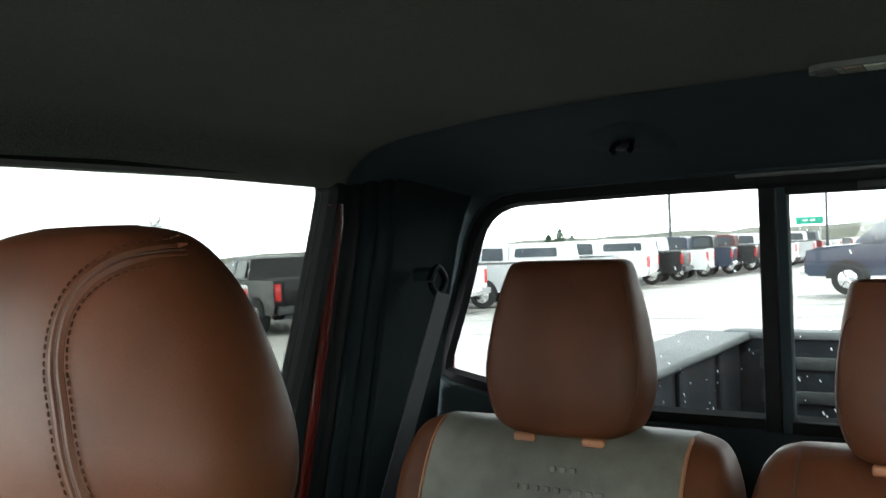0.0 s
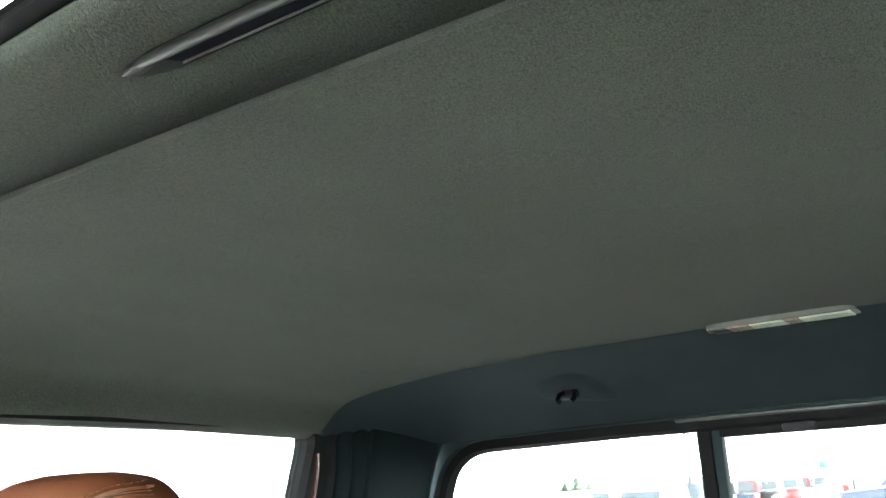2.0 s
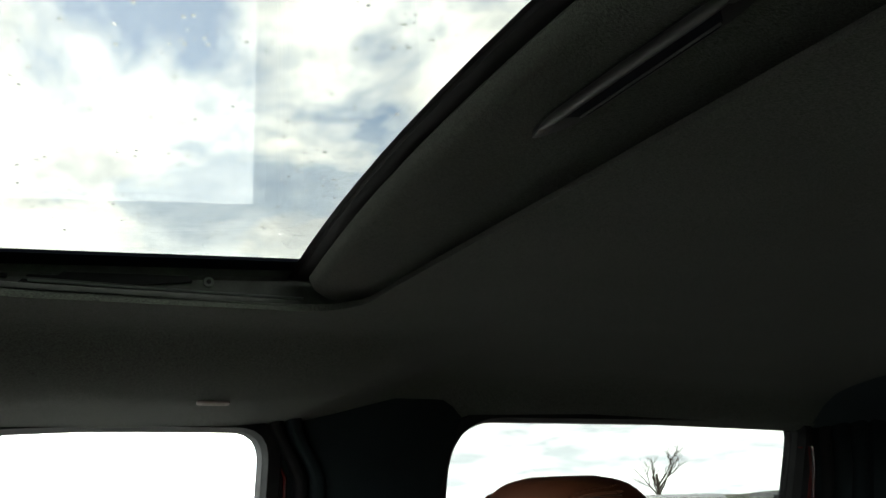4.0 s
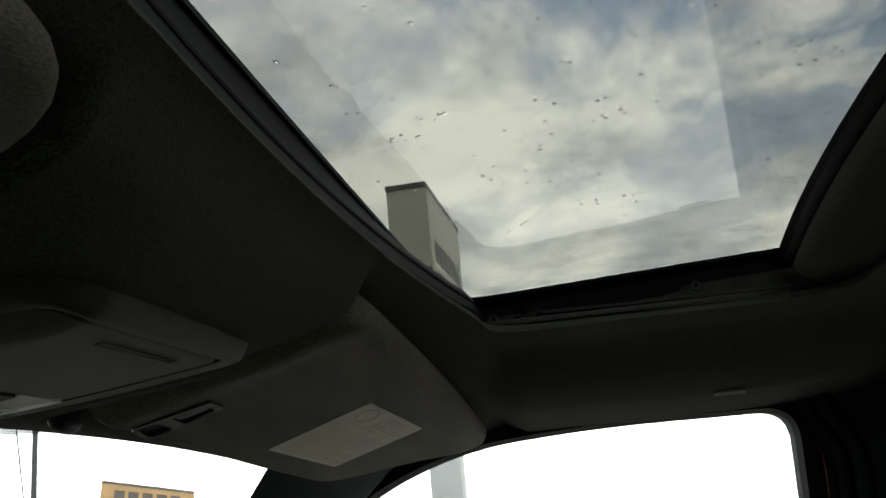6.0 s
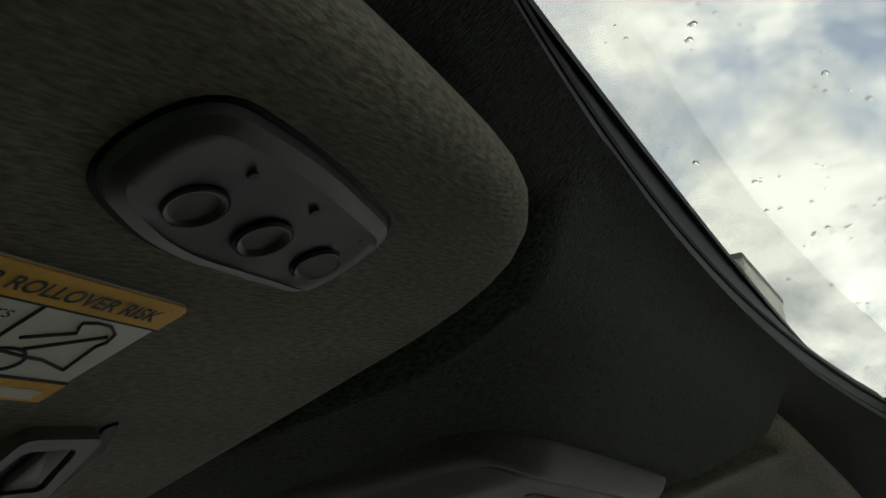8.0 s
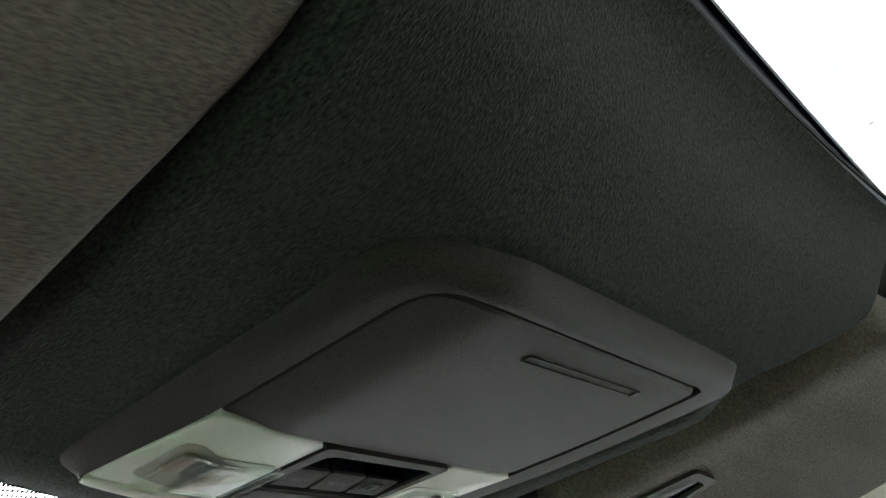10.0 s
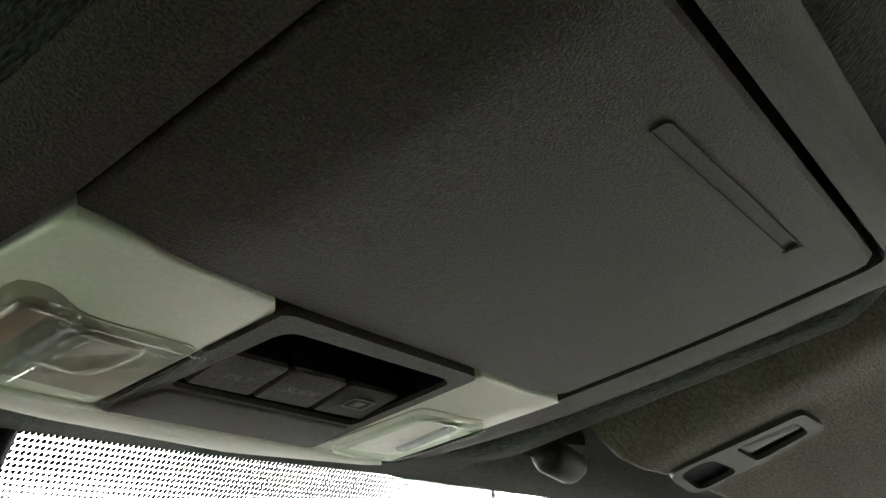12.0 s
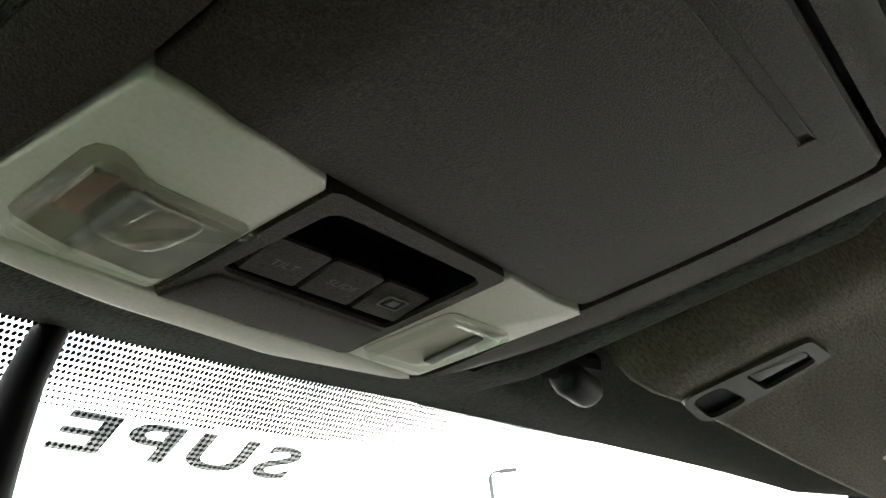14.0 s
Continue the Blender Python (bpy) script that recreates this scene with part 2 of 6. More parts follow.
GREEN_SIGN = material("green_road_sign", (0.02, 0.30, 0.20), 0.5, vary=0.05)
ORANGE_BOARD = material("ochre_board", (0.50, 0.30, 0.11), 0.6, vary=0.1, scale=2)
TYRE = material("tyre_rubber", (0.02, 0.02, 0.02), 0.8, vary=0.2)
CAR_GLASS = material("car_window", (0.035, 0.045, 0.055), 0.12, vary=0.2, scale=1)
TAIL = material("red_tail_lamp", (0.55, 0.02, 0.02), 0.25, vary=0.1)
BED = material("bed_liner", (0.020, 0.023, 0.027), 0.8, spec=0.12, vary=0.25, scale=10, fine=0.2, fine_scale=120)
BED_CAP = material("bed_rail_cap", (0.13, 0.138, 0.142), 0.6, spec=0.2, vary=0.15, scale=8)


# ---- building helpers ----
def finish(name, bm, mat, parent=None, label="", sharp=35):
    bmesh.ops.recalc_face_normals(bm, faces=bm.faces)
    me = bpy.data.meshes.new(name)
    bm.to_mesh(me)
    bm.free()
    me.materials.append(mat)
    me.polygons.foreach_set("use_smooth", [True] * len(me.polygons))
    me.set_sharp_from_angle(angle=radians(sharp))
    ob = new(name, me)
    if parent:
        ob.parent = parent
    if label:
        ob["label"] = label
    return ob


def part(name, bm, mat, parent, label="", sharp=35):
    return finish(name, bm, mat, parent, label, sharp)


def thing(name, m, label, category, group="", kind=""):
    ob = new(name)
    ob.empty_display_size = 0.02
    ob.matrix_world = m
    return tagged(ob, label, category, group, kind)


def box(bm, c, s, bev=0.0, seg=2):
    g = bmesh.ops.create_cube(bm, size=1)
    vs = g["verts"]
    bmesh.ops.scale(bm, vec=s, verts=vs)
    bmesh.ops.translate(bm, vec=c, verts=vs)
    if bev:
        es = list({e for v in vs for e in v.link_edges})
        bmesh.ops.bevel(bm, geom=es, offset=bev, segments=seg, affect="EDGES", profile=0.5)
    return bm


def boxes(*items, bev=0.0):
    bm = bmesh.new()
    for c, s in items:
        box(bm, c, s, bev)
    return bm


def rounded(pts, r, n=5):
    """A closed outline with its corners rounded; r is one radius or one for each corner."""
    out = []
    k = len(pts)
    rs = r if isinstance(r, (list, tuple)) else [r] * k
    for i in range(k):
        p, a, b = Vector(pts[i]), Vector(pts[i - 1]), Vector(pts[(i + 1) % k])
        da, db = (a - p), (b - p)
        q = min(rs[i], da.length * 0.49, db.length * 0.49)
        if q < 1e-5:
            out.append(tuple(p))
            continue
        s, e = p + da.normalized() * q, p + db.normalized() * q
        for j in range(n + 1):
            t = j / n
            out.append(tuple((1 - t) ** 2 * s + 2 * t * (1 - t) * p + t * t * e))
    return out


def inset(pts, d):
    """The outline moved inwards by d (for counter-clockwise or clockwise loops alike)."""
    k = len(pts)
    area = sum(pts[i][0] * pts[(i + 1) % k][1] - pts[(i + 1) % k][0] * pts[i][1] for i in range(k))
    s = 1 if area > 0 else -1
    out = []
    for i in range(k):
        p, a, b = Vector(pts[i]), Vector(pts[i - 1]), Vector(pts[(i + 1) % k])
        t = (b - a)
        if t.length < 1e-9:
            out.append(tuple(p))
            continue
        t.normalize()
        out.append((p[0] - s * t[1] * d, p[1] + s * t[0] * d))
    return out


def loops(bm, rings, closed=True, cap0=False, cap1=False):
    vs = [[bm.verts.new(p) for p in ring] for ring in rings]
    n = len(rings[0])
    for a, b in zip(vs, vs[1:]):
        for i in range(n if closed else n - 1):
            j = (i + 1) % n
            try:
                bm.faces.new((a[i], a[j], b[j], b[i]))
            except ValueError:
                pass
    if cap0:
        bm.faces.new(vs[0])
    if cap1:
        bm.faces.new(vs[-1])
    return bm


def plate(outline, z0, z1, edge=0.002, steps=3, bm=None):
    """A flat plate from z0 to z1 over an outline, with its upper edge rounded."""
    bm = bm or bmesh.new()
    rings = [[(x, y, z0) for x, y in outline]]
    d = 1 if z1 > z0 else -1
    for i in range(steps + 1):
        a = math.pi / 2 * i / steps
        o = inset(outline, edge * (1 - math.cos(a)))
        rings.append([(x, y, z1 - d * edge * (1 - math.sin(a))) for x, y in o])
    return loops(bm, rings, True, True, True)


def frame_plate(outer, inner, z0, z1, bm=None):
    """A plate with a hole; both outlines hold the same number of points, in step."""
    bm = bm or bmesh.new()
    return loops(bm, [[(x, y, z0) for x, y in inner], [(x, y, z1) for x, y in inner], [(x, y, z1) for x, y in outer], [(x, y, z0) for x, y in outer], [(x, y, z0) for x, y in inner]])


def tube(points, r, n=8, bm=None, caps=True):
    bm = bm or bmesh.new()
    ps = [Vector(p) for p in points]
    rs = r if isinstance(r, (list, tuple)) else [r] * len(ps)
    rings = []
    side = None
    for i, p in enumerate(ps):
        t = (ps[min(i + 1, len(ps) - 1)] - ps[max(i - 1, 0)]).normalized()
        if side is None:
            side = t.orthogonal().normalized()
        side = (side - t * side.dot(t)).normalized()
        up = t.cross(side)
        rings.append([p + rs[i] * (math.cos(2 * math.pi * k / n) * side + math.sin(2 * math.pi * k / n) * up) for k in range(n)])
    return loops(bm, rings, True, caps, caps)


def disc(bm, c, r, h, n=16, axis="z"):
    """A short cylinder with a small rounded rim."""
    prof = [(r, 0), (r, h * 0.8), (r * 0.94, h)]
    rings = []
    for q, z in prof:
        ring = []
        for k in range(n):
            a = 2 * math.pi * k / n
            u, v = q * math.cos(a), q * math.sin(a)
            ring.append({"z": (c[0] + u, c[1] + v, c[2] + z), "x": (c[0] + z, c[1] + u, c[2] + v), "y": (c[0] + u, c[1] + z, c[2] + v)}[axis])
        rings.append(ring)
    return loops(bm, rings, True, True, True)


def words(text, size, mat, parent, m, name="lettering", spacing=1.0, depth=0.0, bold=0.0):
    cu = bpy.data.curves.new(name, "FONT")
    cu.body, cu.size, cu.align_x, cu.align_y, cu.space_character, cu.extrude, cu.offset = text, size, "CENTER", "CENTER", spacing, depth, bold
    tmp = bpy.data.objects.new(name, cu)
    scene.collection.objects.link(tmp)
    me = bpy.data.meshes.new_from_object(tmp.evaluated_get(bpy.context.evaluated_depsgraph_get()))
    bpy.data.objects.remove(tmp)
    me.materials.clear()
    me.materials.append(mat)
    ob = new(name, me)
    if parent:
        ob.parent = parent
    ob.matrix_local = m
    return ob


def smooth(a, b, x):
    t = min(1, max(0, (x - a) / (b - a)))
    return t * t * (3 - 2 * t)


def lerp(table, x):
    if x <= table[0][0]:
        return table[0][1]
    for (x0, y0), (x1, y1) in zip(table, table[1:]):
        if x <= x1:
            return y0 + (y1 - y0) * (x - x0) / (x1 - x0)
    return table[-1][1]


def curve(table, x):
    """As lerp, but with a smooth run through the table's points."""
    e = 0.012
    return (lerp(table, x - e) + 2 * lerp(table, x) + lerp(table, x + e)) / 4


# ---- headliner ----
def visor_z(x, y):
    return 1.78 - 0.17 * (abs(x) - 0.36) - 0.36 * (y - 0.465)


ROOF_MID = [(-0.9, 1.852), (-0.82, 1.856), (-0.4, 1.868), (-0.1, 1.864), (0.03, 1.853), (0.1, 1.848), (0.4, 1.845)]
ROOF_SIDE_REAR = [(0.0, 0.0), (0.3, 0.003), (0.5, 0.011), (0.62, 0.023), (0.68, 0.034), (0.705, 0.044), (0.725, 0.062), (0.742, 0.082), (0.77, 0.092)]
ROOF_SIDE_SUN = [(0.0, 0.0), (0.36, 0.0), (0.45, 0.003), (0.50, 0.008), (0.525, 0.013), (0.545, 0.028), (0.58, 0.050), (0.62, 0.065), (0.70, 0.075), (0.745, 0.079), (0.768, 0.085)]
FRONT_MID = [(0.40, 1.864), (0.415, 1.860), (0.431, 1.838), (0.465, 1.800), (0.52, 1.789), (0.60, 1.7765), (0.632, 1.7715), (0.648, 1.7718), (0.672, 1.7768)]


def resample_run(outline, n=160):
    """Evenly spaced points along a closed outline."""
    ps = [Vector(p) for p in outline]
    ls = [(b - a).length for a, b in zip(ps, ps[1:] + ps[:1])]
    total, out = sum(ls), []
    for i in range(n):
        d = total * i / n
        k = 0
        while d > ls[k]:
            d -= ls[k]
            k += 1
        out.append(tuple(ps[k].lerp(ps[(k + 1) % len(ps)], d / max(ls[k], 1e-9))))
    return out


def rim_y(x):
    """The front edge of the sunroof opening bows forward in the middle."""
    return 0.415 - 0.27 * min(x * x, 0.16)


def lip_x(y):
    """Where the fabric ends beside the passenger's visor; it swings out round the visor's tip."""
    return 0.1190 + 0.052 * (1 - smooth(0.425, 0.475, y))


def roof_z(x, y):
    a = abs(x)
    w = smooth(-0.16, 0.03, y)
    z = curve(ROOF_MID, y) - (1 - w) * curve(ROOF_SIDE_REAR, a) - w * curve(ROOF_SIDE_SUN, a)
    z += 0.019 * max(0, 1 - (x / 0.42) ** 2) * smooth(0.16, 0.36, y)
    yr = rim_y(x)
    if y > yr - 0.01:
        mid = curve(FRONT_MID, y + 0.415 - yr) - 0.2 * min(x * x, 0.05) * (1 - smooth(0.42, 0.47, y))
        u = max(0.0, -0.044 - x)
        mid += 0.17 * u * u / (u + 0.010) * (1 - smooth(0.16, 0.26, a)) * smooth(0.425, 0.465, y)
        # beside the console the fabric lies flush with its face
        flush = smooth(0.098, 0.108, x) * smooth(0.478, 0.500, y) * (1 - smooth(0.605, 0.630, y))
        mid += (1.7883 - 0.1315 * (y - 0.48) - mid) * flush
        af = min(a, 0.42)
        edge = 1.776 - 0.075 * af ** 2 - 0.30 * af ** 4
        rec = max(min(visor_z(x, y) + (0.037 if x > 0 else 0.027), 1.845), edge)
        rec += (edge - rec) * smooth(0.590, 0.640, y)
        s0, wide = (lip_x(y), 0.008) if x > 0 else (0.128, 0.016)
        f = mid + (rec - mid) * smooth(s0, s0 + wide, a)
        z += (f - z) * smooth(yr - 0.008, yr + 0.026, y)
    return z


SUN_HOLE = [(x, y if y < 0.2 else y * rim_y(x) / rim_y(0)) for x, y in resample_run(rounded([(-0.45, 0.049), (0.45, 0.049), (0.45, 0.415), (-0.45, 0.415)], 0.045, 8))]


def in_hole(x, y):
    top = rim_y(x)
    if abs(x) > 0.45 or y < 0.049 or y > top:
        return False
    cx, cy = abs(x) - 0.405, max(0.094 - y, y - top + 0.045)
    return not (cx > 0 and cy > 0 and math.hypot(cx, cy) > 0.045)


def front_y(x):
    a = min(abs(x), 0.42)
    return 0.668 - 0.30 * a * a - 0.204 * (max(abs(x), 0.42) ** 2 - 0.1764)


def build_ceiling():
    bm = bmesh.new()
    # closer columns where the fabric steps up beside the console
    half = [0.012 * i for i in range(7)] + [0.076, 0.080, 0.084, 0.088, 0.092, 0.096, 0.100, 0.104, 0.108, 0.112] + [0.114 + 0.0014 * i for i in range(20)] + [0.142 + 0.003 * i for i in range(24)] + [0.216 + 0.012 * i for i in range(47)]
    xs = [-x for x in reversed(half[1:])] + half
    ys = [-0.82 + 0.0122 * i for i in range(100)] + [0.40 + 0.003 * i for i in range(34)] + [0.502 + 0.00395 * i for i in range(41)]
    nx, ny = len(xs) - 1, len(ys) - 1
    grid = {}
    for i, x in enumerate(xs):
        for j, y in enumerate(ys):
            yy = y if y < 0.45 else 0.45 + (y - 0.45) * (front_y(x) - 0.45) / 0.21
            up = 0.03 if -0.084 < x < 0.100 and 0.482 < yy < 0.620 else 0
            # columns bend with the lip beside the passenger's visor
            near = smooth(0.03, 0.108, x) * (1 - smooth(0.134, 0.40, x)) if x > 0 else 0
            xx = x + (lip_x(yy) - lip_x(1.0)) * smooth(0.30, 0.40, yy) * near
            grid[i, j] = bm.verts.new((xx, yy, roof_z(xx, yy) + up))
    gone = {k for k, v in grid.items() if in_hole(v.co.x, v.co.y)}
    for i in range(nx):
        for j in range(ny):
            q = [(i, j), (i + 1, j), (i + 1, j + 1), (i, j + 1)]
            if not any(k in gone for k in q):
                bm.faces.new([grid[k] for k in q])
    for k in gone:
        bm.verts.remove(grid[k])
    # draw the rim of the opening onto its outline
    rim = [v for v in bm.verts if any(e.is_boundary for e in v.link_edges) and abs(v.co.x) < 0.48 and 0.0 < v.co.y < 0.43]
    segs = [(Vector(a), Vector(b)) for a, b in zip(SUN_HOLE, SUN_HOLE[1:] + SUN_HOLE[:1])]
    for v in rim:
        p = v.co.xy
        best = None
        for a, b in segs:
            d = b - a
            t = max(0, min(1, (p - a).dot(d) / max(d.length_squared, 1e-12)))
            q = a + d * t
            if best is None or (q - p).length < (best - p).length:
                best = q
        v.co.x, v.co.y = best
        v.co.z = roof_z(best.x, best.y)
    # the fabric turns up round the opening, and at the windscreen
    bedges = [e for e in bm.edges if e.is_boundary and all(v in set(rim) for v in e.verts)]
    ex = bmesh.ops.extrude_edge_only(bm, edges=bedges)
    nv = [g for g in ex["geom"] if isinstance(g, bmesh.types.BMVert)]
    for v in nv:
        c = Vector((max(-0.3, min(0.3, v.co.x)), 0.214))
        d = (v.co.xy - c).normalized()
        v.co.z += 0.007
        v.co.x += d.x * 0.004
        v.co.y += d.y * 0.004
    ex2 = bmesh.ops.extrude_edge_only(bm, edges=[g for g in ex["geom"] if isinstance(g, bmesh.types.BMEdge) and g.is_boundary and all(v in set(nv) for v in g.verts)])
    for v in [g for g in ex2["geom"] if isinstance(g, bmesh.types.BMVert)]:
        c = Vector((max(-0.3, min(0.3, v.co.x)), 0.214))
        d = (v.co.xy - c).normalized()
        v.co.x += d.x * 0.03
        v.co.y += d.y * 0.03
        v.co.z += 0.004
    fe = [e for e in bm.edges if e.is_boundary and all(abs(v.co.y - front_y(v.co.x)) < 0.002 for v in e.verts)]
    ex3 = bmesh.ops.extrude_edge_only(bm, edges=fe)
    for v in [g for g in ex3["geom"] if isinstance(g, bmesh.types.BMVert)]:
        v.co.z += 0.004
        v.co.y += 0.001
    return tagged(finish("ceiling", bm, FABRIC, sharp=60), "charcoal woven fabric headliner of the cab with sunroof opening", "headliner", kind="structure")


build_ceiling()


# ---- cab shell ----
def side_x(z):
    """How far out the cab's side stands at a height: it leans in towards the roof."""
    return 0.752 + 0.19 * (1.765 - z)


FRONT_DOOR_WIN = rounded([(0.052, 1.29), (0.052, 1.762), (0.27, 1.763), (0.43, 1.752), (0.53, 1.722), (0.62, 1.672), (0.98, 1.32), (0.98, 1.29)], [0.02, 0.035, 0.1, 0.08, 0.06, 0.06, 0.03, 0.02], 6)
REAR_DOOR_WIN = rounded([(-0.735, 1.29), (-0.785, 1.60), (-0.805, 1.775), (-0.19, 1.777), (-0.185, 1.29)], [0.03, 0.4, 0.022, 0.075, 0.02], 8)


def ring_to_rect(outline, y0, y1, z0, z1):
    """For each point of the outline its mate on the rectangle's border, straight away from the middle."""
    cy = sum(p[0] for p in outline) / len(outline)
    cz = sum(p[1] for p in outline) / len(outline)
    out = []
    for y, z in outline:
        dy, dz = y - cy, z - cz
        ks = []
        if dy > 1e-9: ks.append((y1 - cy) / dy)
        if dy < -1e-9: ks.append((y0 - cy) / dy)
        if dz > 1e-9: ks.append((z1 - cz) / dz)
        if dz < -1e-9: ks.append((z0 - cz) / dz)
        k = min(ks)
        out.append((cy + dy * k, cz + dz * k))
    for c in ((y0, z0), (y1, z0), (y1, z1), (y0, z1)):
        i = min(range(len(out)), key=lambda k: math.hypot(out[k][0] - c[0], out[k][1] - c[1]))
        out[i] = c
    return out


def under_pillar(p):
    """The front door ends below the windscreen pillar's slope."""
    return (p[0], min(p[1], 1.80 - 0.90 * max(0, p[0] - 0.50)))


def side_pt(s, y, z, o=0.0):
    return (s * (side_x(z) + o), y, z)


def resample(outline, n=72):
    return resample_run(outline, n)


def build_side(s, nm):
    """One side of the cab: a door skin with its window, front and rear, each with frame, seals and pane."""
    wall = tagged(new("wall_" + nm), "ruby red truck cab side with dark inner trim", "cab side", kind="structure")
    for outline, y0, y1, win, mat, wl in (
        # the driver's pane is out of view; its tint only shapes the light
        (FRONT_DOOR_WIN, -0.065, 1.15, "window_front_" + nm, G_CLEAR if s > 0 else G_SHAPING, "front door window of the truck cab, clear for the passenger, light-shaping tint for the driver"),
        (REAR_DOOR_WIN, -0.835, -0.065, "window_rear_" + nm, G_PRIV, "dark tinted rear door window with rain drops"),
    ):
        o = resample(outline, 240)
        rect = [under_pillar(p) for p in ring_to_rect(o, y0, y1, 0.55, 1.80)]
        f1 = inset(o, -0.022)
        bm = bmesh.new()
        # door frame: painted outer skin, its return into the opening
        loops(bm, [[side_pt(s, y, z, 0.045) for y, z in rect], [side_pt(s, y, z, 0.045) for y, z in f1]])
        part("door_skin", bm, RED_PAINT, wall, "ruby red painted door skin")
        bm = bmesh.new()
        loops(bm, [[side_pt(s, y, z, 0.0445) for y, z in inset(o, -0.021)], [side_pt(s, y, z, 0.040) for y, z in o], [side_pt(s, y, z, 0.012) for y, z in o]])
        part("run_channel", bm, RUBBER, wall, "black rubber window run channel")
        bm = bmesh.new()
        f2 = inset(o, -0.018)
        loops(bm, [[side_pt(s, y, z, 0.013) for y, z in o], [side_pt(s, y, z, -0.002) for y, z in inset(o, -0.004)], [side_pt(s, y, z, -0.002) for y, z in f2], [side_pt(s, y, z, 0.006) for y, z in inset(o, -0.022)]])
        part("window_seal", bm, RUBBER, wall, "black rubber window seal")
        bm = bmesh.new()
        loops(bm, [[side_pt(s, y, z, 0.005) for y, z in inset(o, -0.022)], [side_pt(s, *under_pillar(p), 0.004) for p in inset(o, -0.055)], [side_pt(s, *under_pillar(p), 0.004) for p in ring_to_rect(o, y0 - 0.002, y1, 0.56, 1.798)]])
        part("door_frame", bm, TRIM_SHADED, wall, "dark trim of the door frame")
        w = tagged(new(win), wl, "car window", kind="structure")
        bm = bmesh.new()
        g = inset(o, -0.006)
        loops(bm, [[side_pt(s, y, z, 0.024) for y, z in g], [side_pt(s, y, z, 0.028) for y, z in g]], True, True, True)
        part("pane", bm, mat, w)
        if s > 0 and mat is G_PRIV:
            rnd = random.Random(9)
            bm = bmesh.new()
            for k in range(170):
                y, z, r = rnd.uniform(-0.76, -0.22), 1.32 + 0.36 * rnd.random() ** 1.6, rnd.uniform(0.0007, 0.0013)
                l = r * rnd.uniform(1.5, 3.5)
                ring = [2 * math.pi * j / 6 for j in range(6)]
                loops(bm, [[side_pt(s, y + q * (r * math.cos(a) - 0.4 * l * math.sin(a)), z + q * l * math.sin(a), 0.0285 + h * r) for a in ring] for q, h in ((1.0, 0.0), (0.8, 0.6), (0.35, 0.95))], True, False, True)
            tagged(part("sleet_streaks", bm, SLEET, w, "small white sleet streaks on the glass"), kind="stuff")
    return wall


def door_seal_strips(s, wall):
    """Upright weather strips and the red door edge beside the two rear pillars."""
    for y0, cols in ((-0.79, ((0.027, RED_PAINT, 0.028, -0.003), (0.068, RUBBER, 0.034, 0.000), (0.098, TRIM_SHADED, 0.036, -0.010), (0.130, TRIM_SHADED, 0.040, -0.016))), (0.030, ((0.006, RED_PAINT, 0.008, 0.002), (0.024, RUBBER, 0.018, -0.010), (0.043, TRIM_SHADED, 0.018, -0.018)))):
        for dy, mat, w, o in cols:
            bm = bmesh.new()
            pts = []
            for k in range(34):
                z = 0.75 + ((1.742 if mat is RED_PAINT else 1.798) - 0.75) * (k / 33) ** 0.55
                bend = (0.060 if y0 > 0 else 0.030) * smooth(1.70, 1.775, z) - (0 if y0 > 0 else 0.10 * (z - 1.60))
                pts.append((y0 - dy + bend * (1 if y0 > 0 else 0.6) * 0.6, z))
            rings = []
            for y, z in pts:
                x = side_x(z) + o
                rings.append([(s * (x + 0.02), y + w / 2, z)] + [(s * (x + 0.012 - 0.012 * math.sin(math.pi * j / 8) ** 0.85), y + w / 2 * math.cos(math.pi * j / 8), z) for j in range(9)] + [(s * (x + 0.02), y - w / 2, z)])
            loops(bm, rings, True, True, True)
            part({RED_PAINT: "door_edge", RUBBER: "weather_strip", TRIM_SHADED: "pillar_trim"}[mat], bm, mat, wall, {RED_PAINT: "ruby red door edge", RUBBER: "black rubber weather strip", TRIM_SHADED: "dark slate pillar trim"}[mat])


def b_pillar(s, wall):
    bm = bmesh.new()
    rings = []
    for k in range(20):
        z = 0.7 + (1.80 - 0.7) * (k / 19) ** 0.7
        x = side_x(z)
        fl = 0.03 * smooth(1.66, 1.79, z)
        prof = []
        for j in range(13):
            u = -1 + 2 * j / 12
            y = -0.095 + u * (0.078 + fl)
            prof.append((s * (x - 0.024 * (1 - abs(u) ** 3.5)), y, z))
        prof += [(s * (x + 0.02), -0.017 + fl, z), (s * (x + 0.02), -0.173 - fl, z)]
        rings.append(prof)
    loops(bm, rings, True, True, True)
    part("pillar_cover", bm, TRIM_SHADED, wall, "dark slate pillar cover")


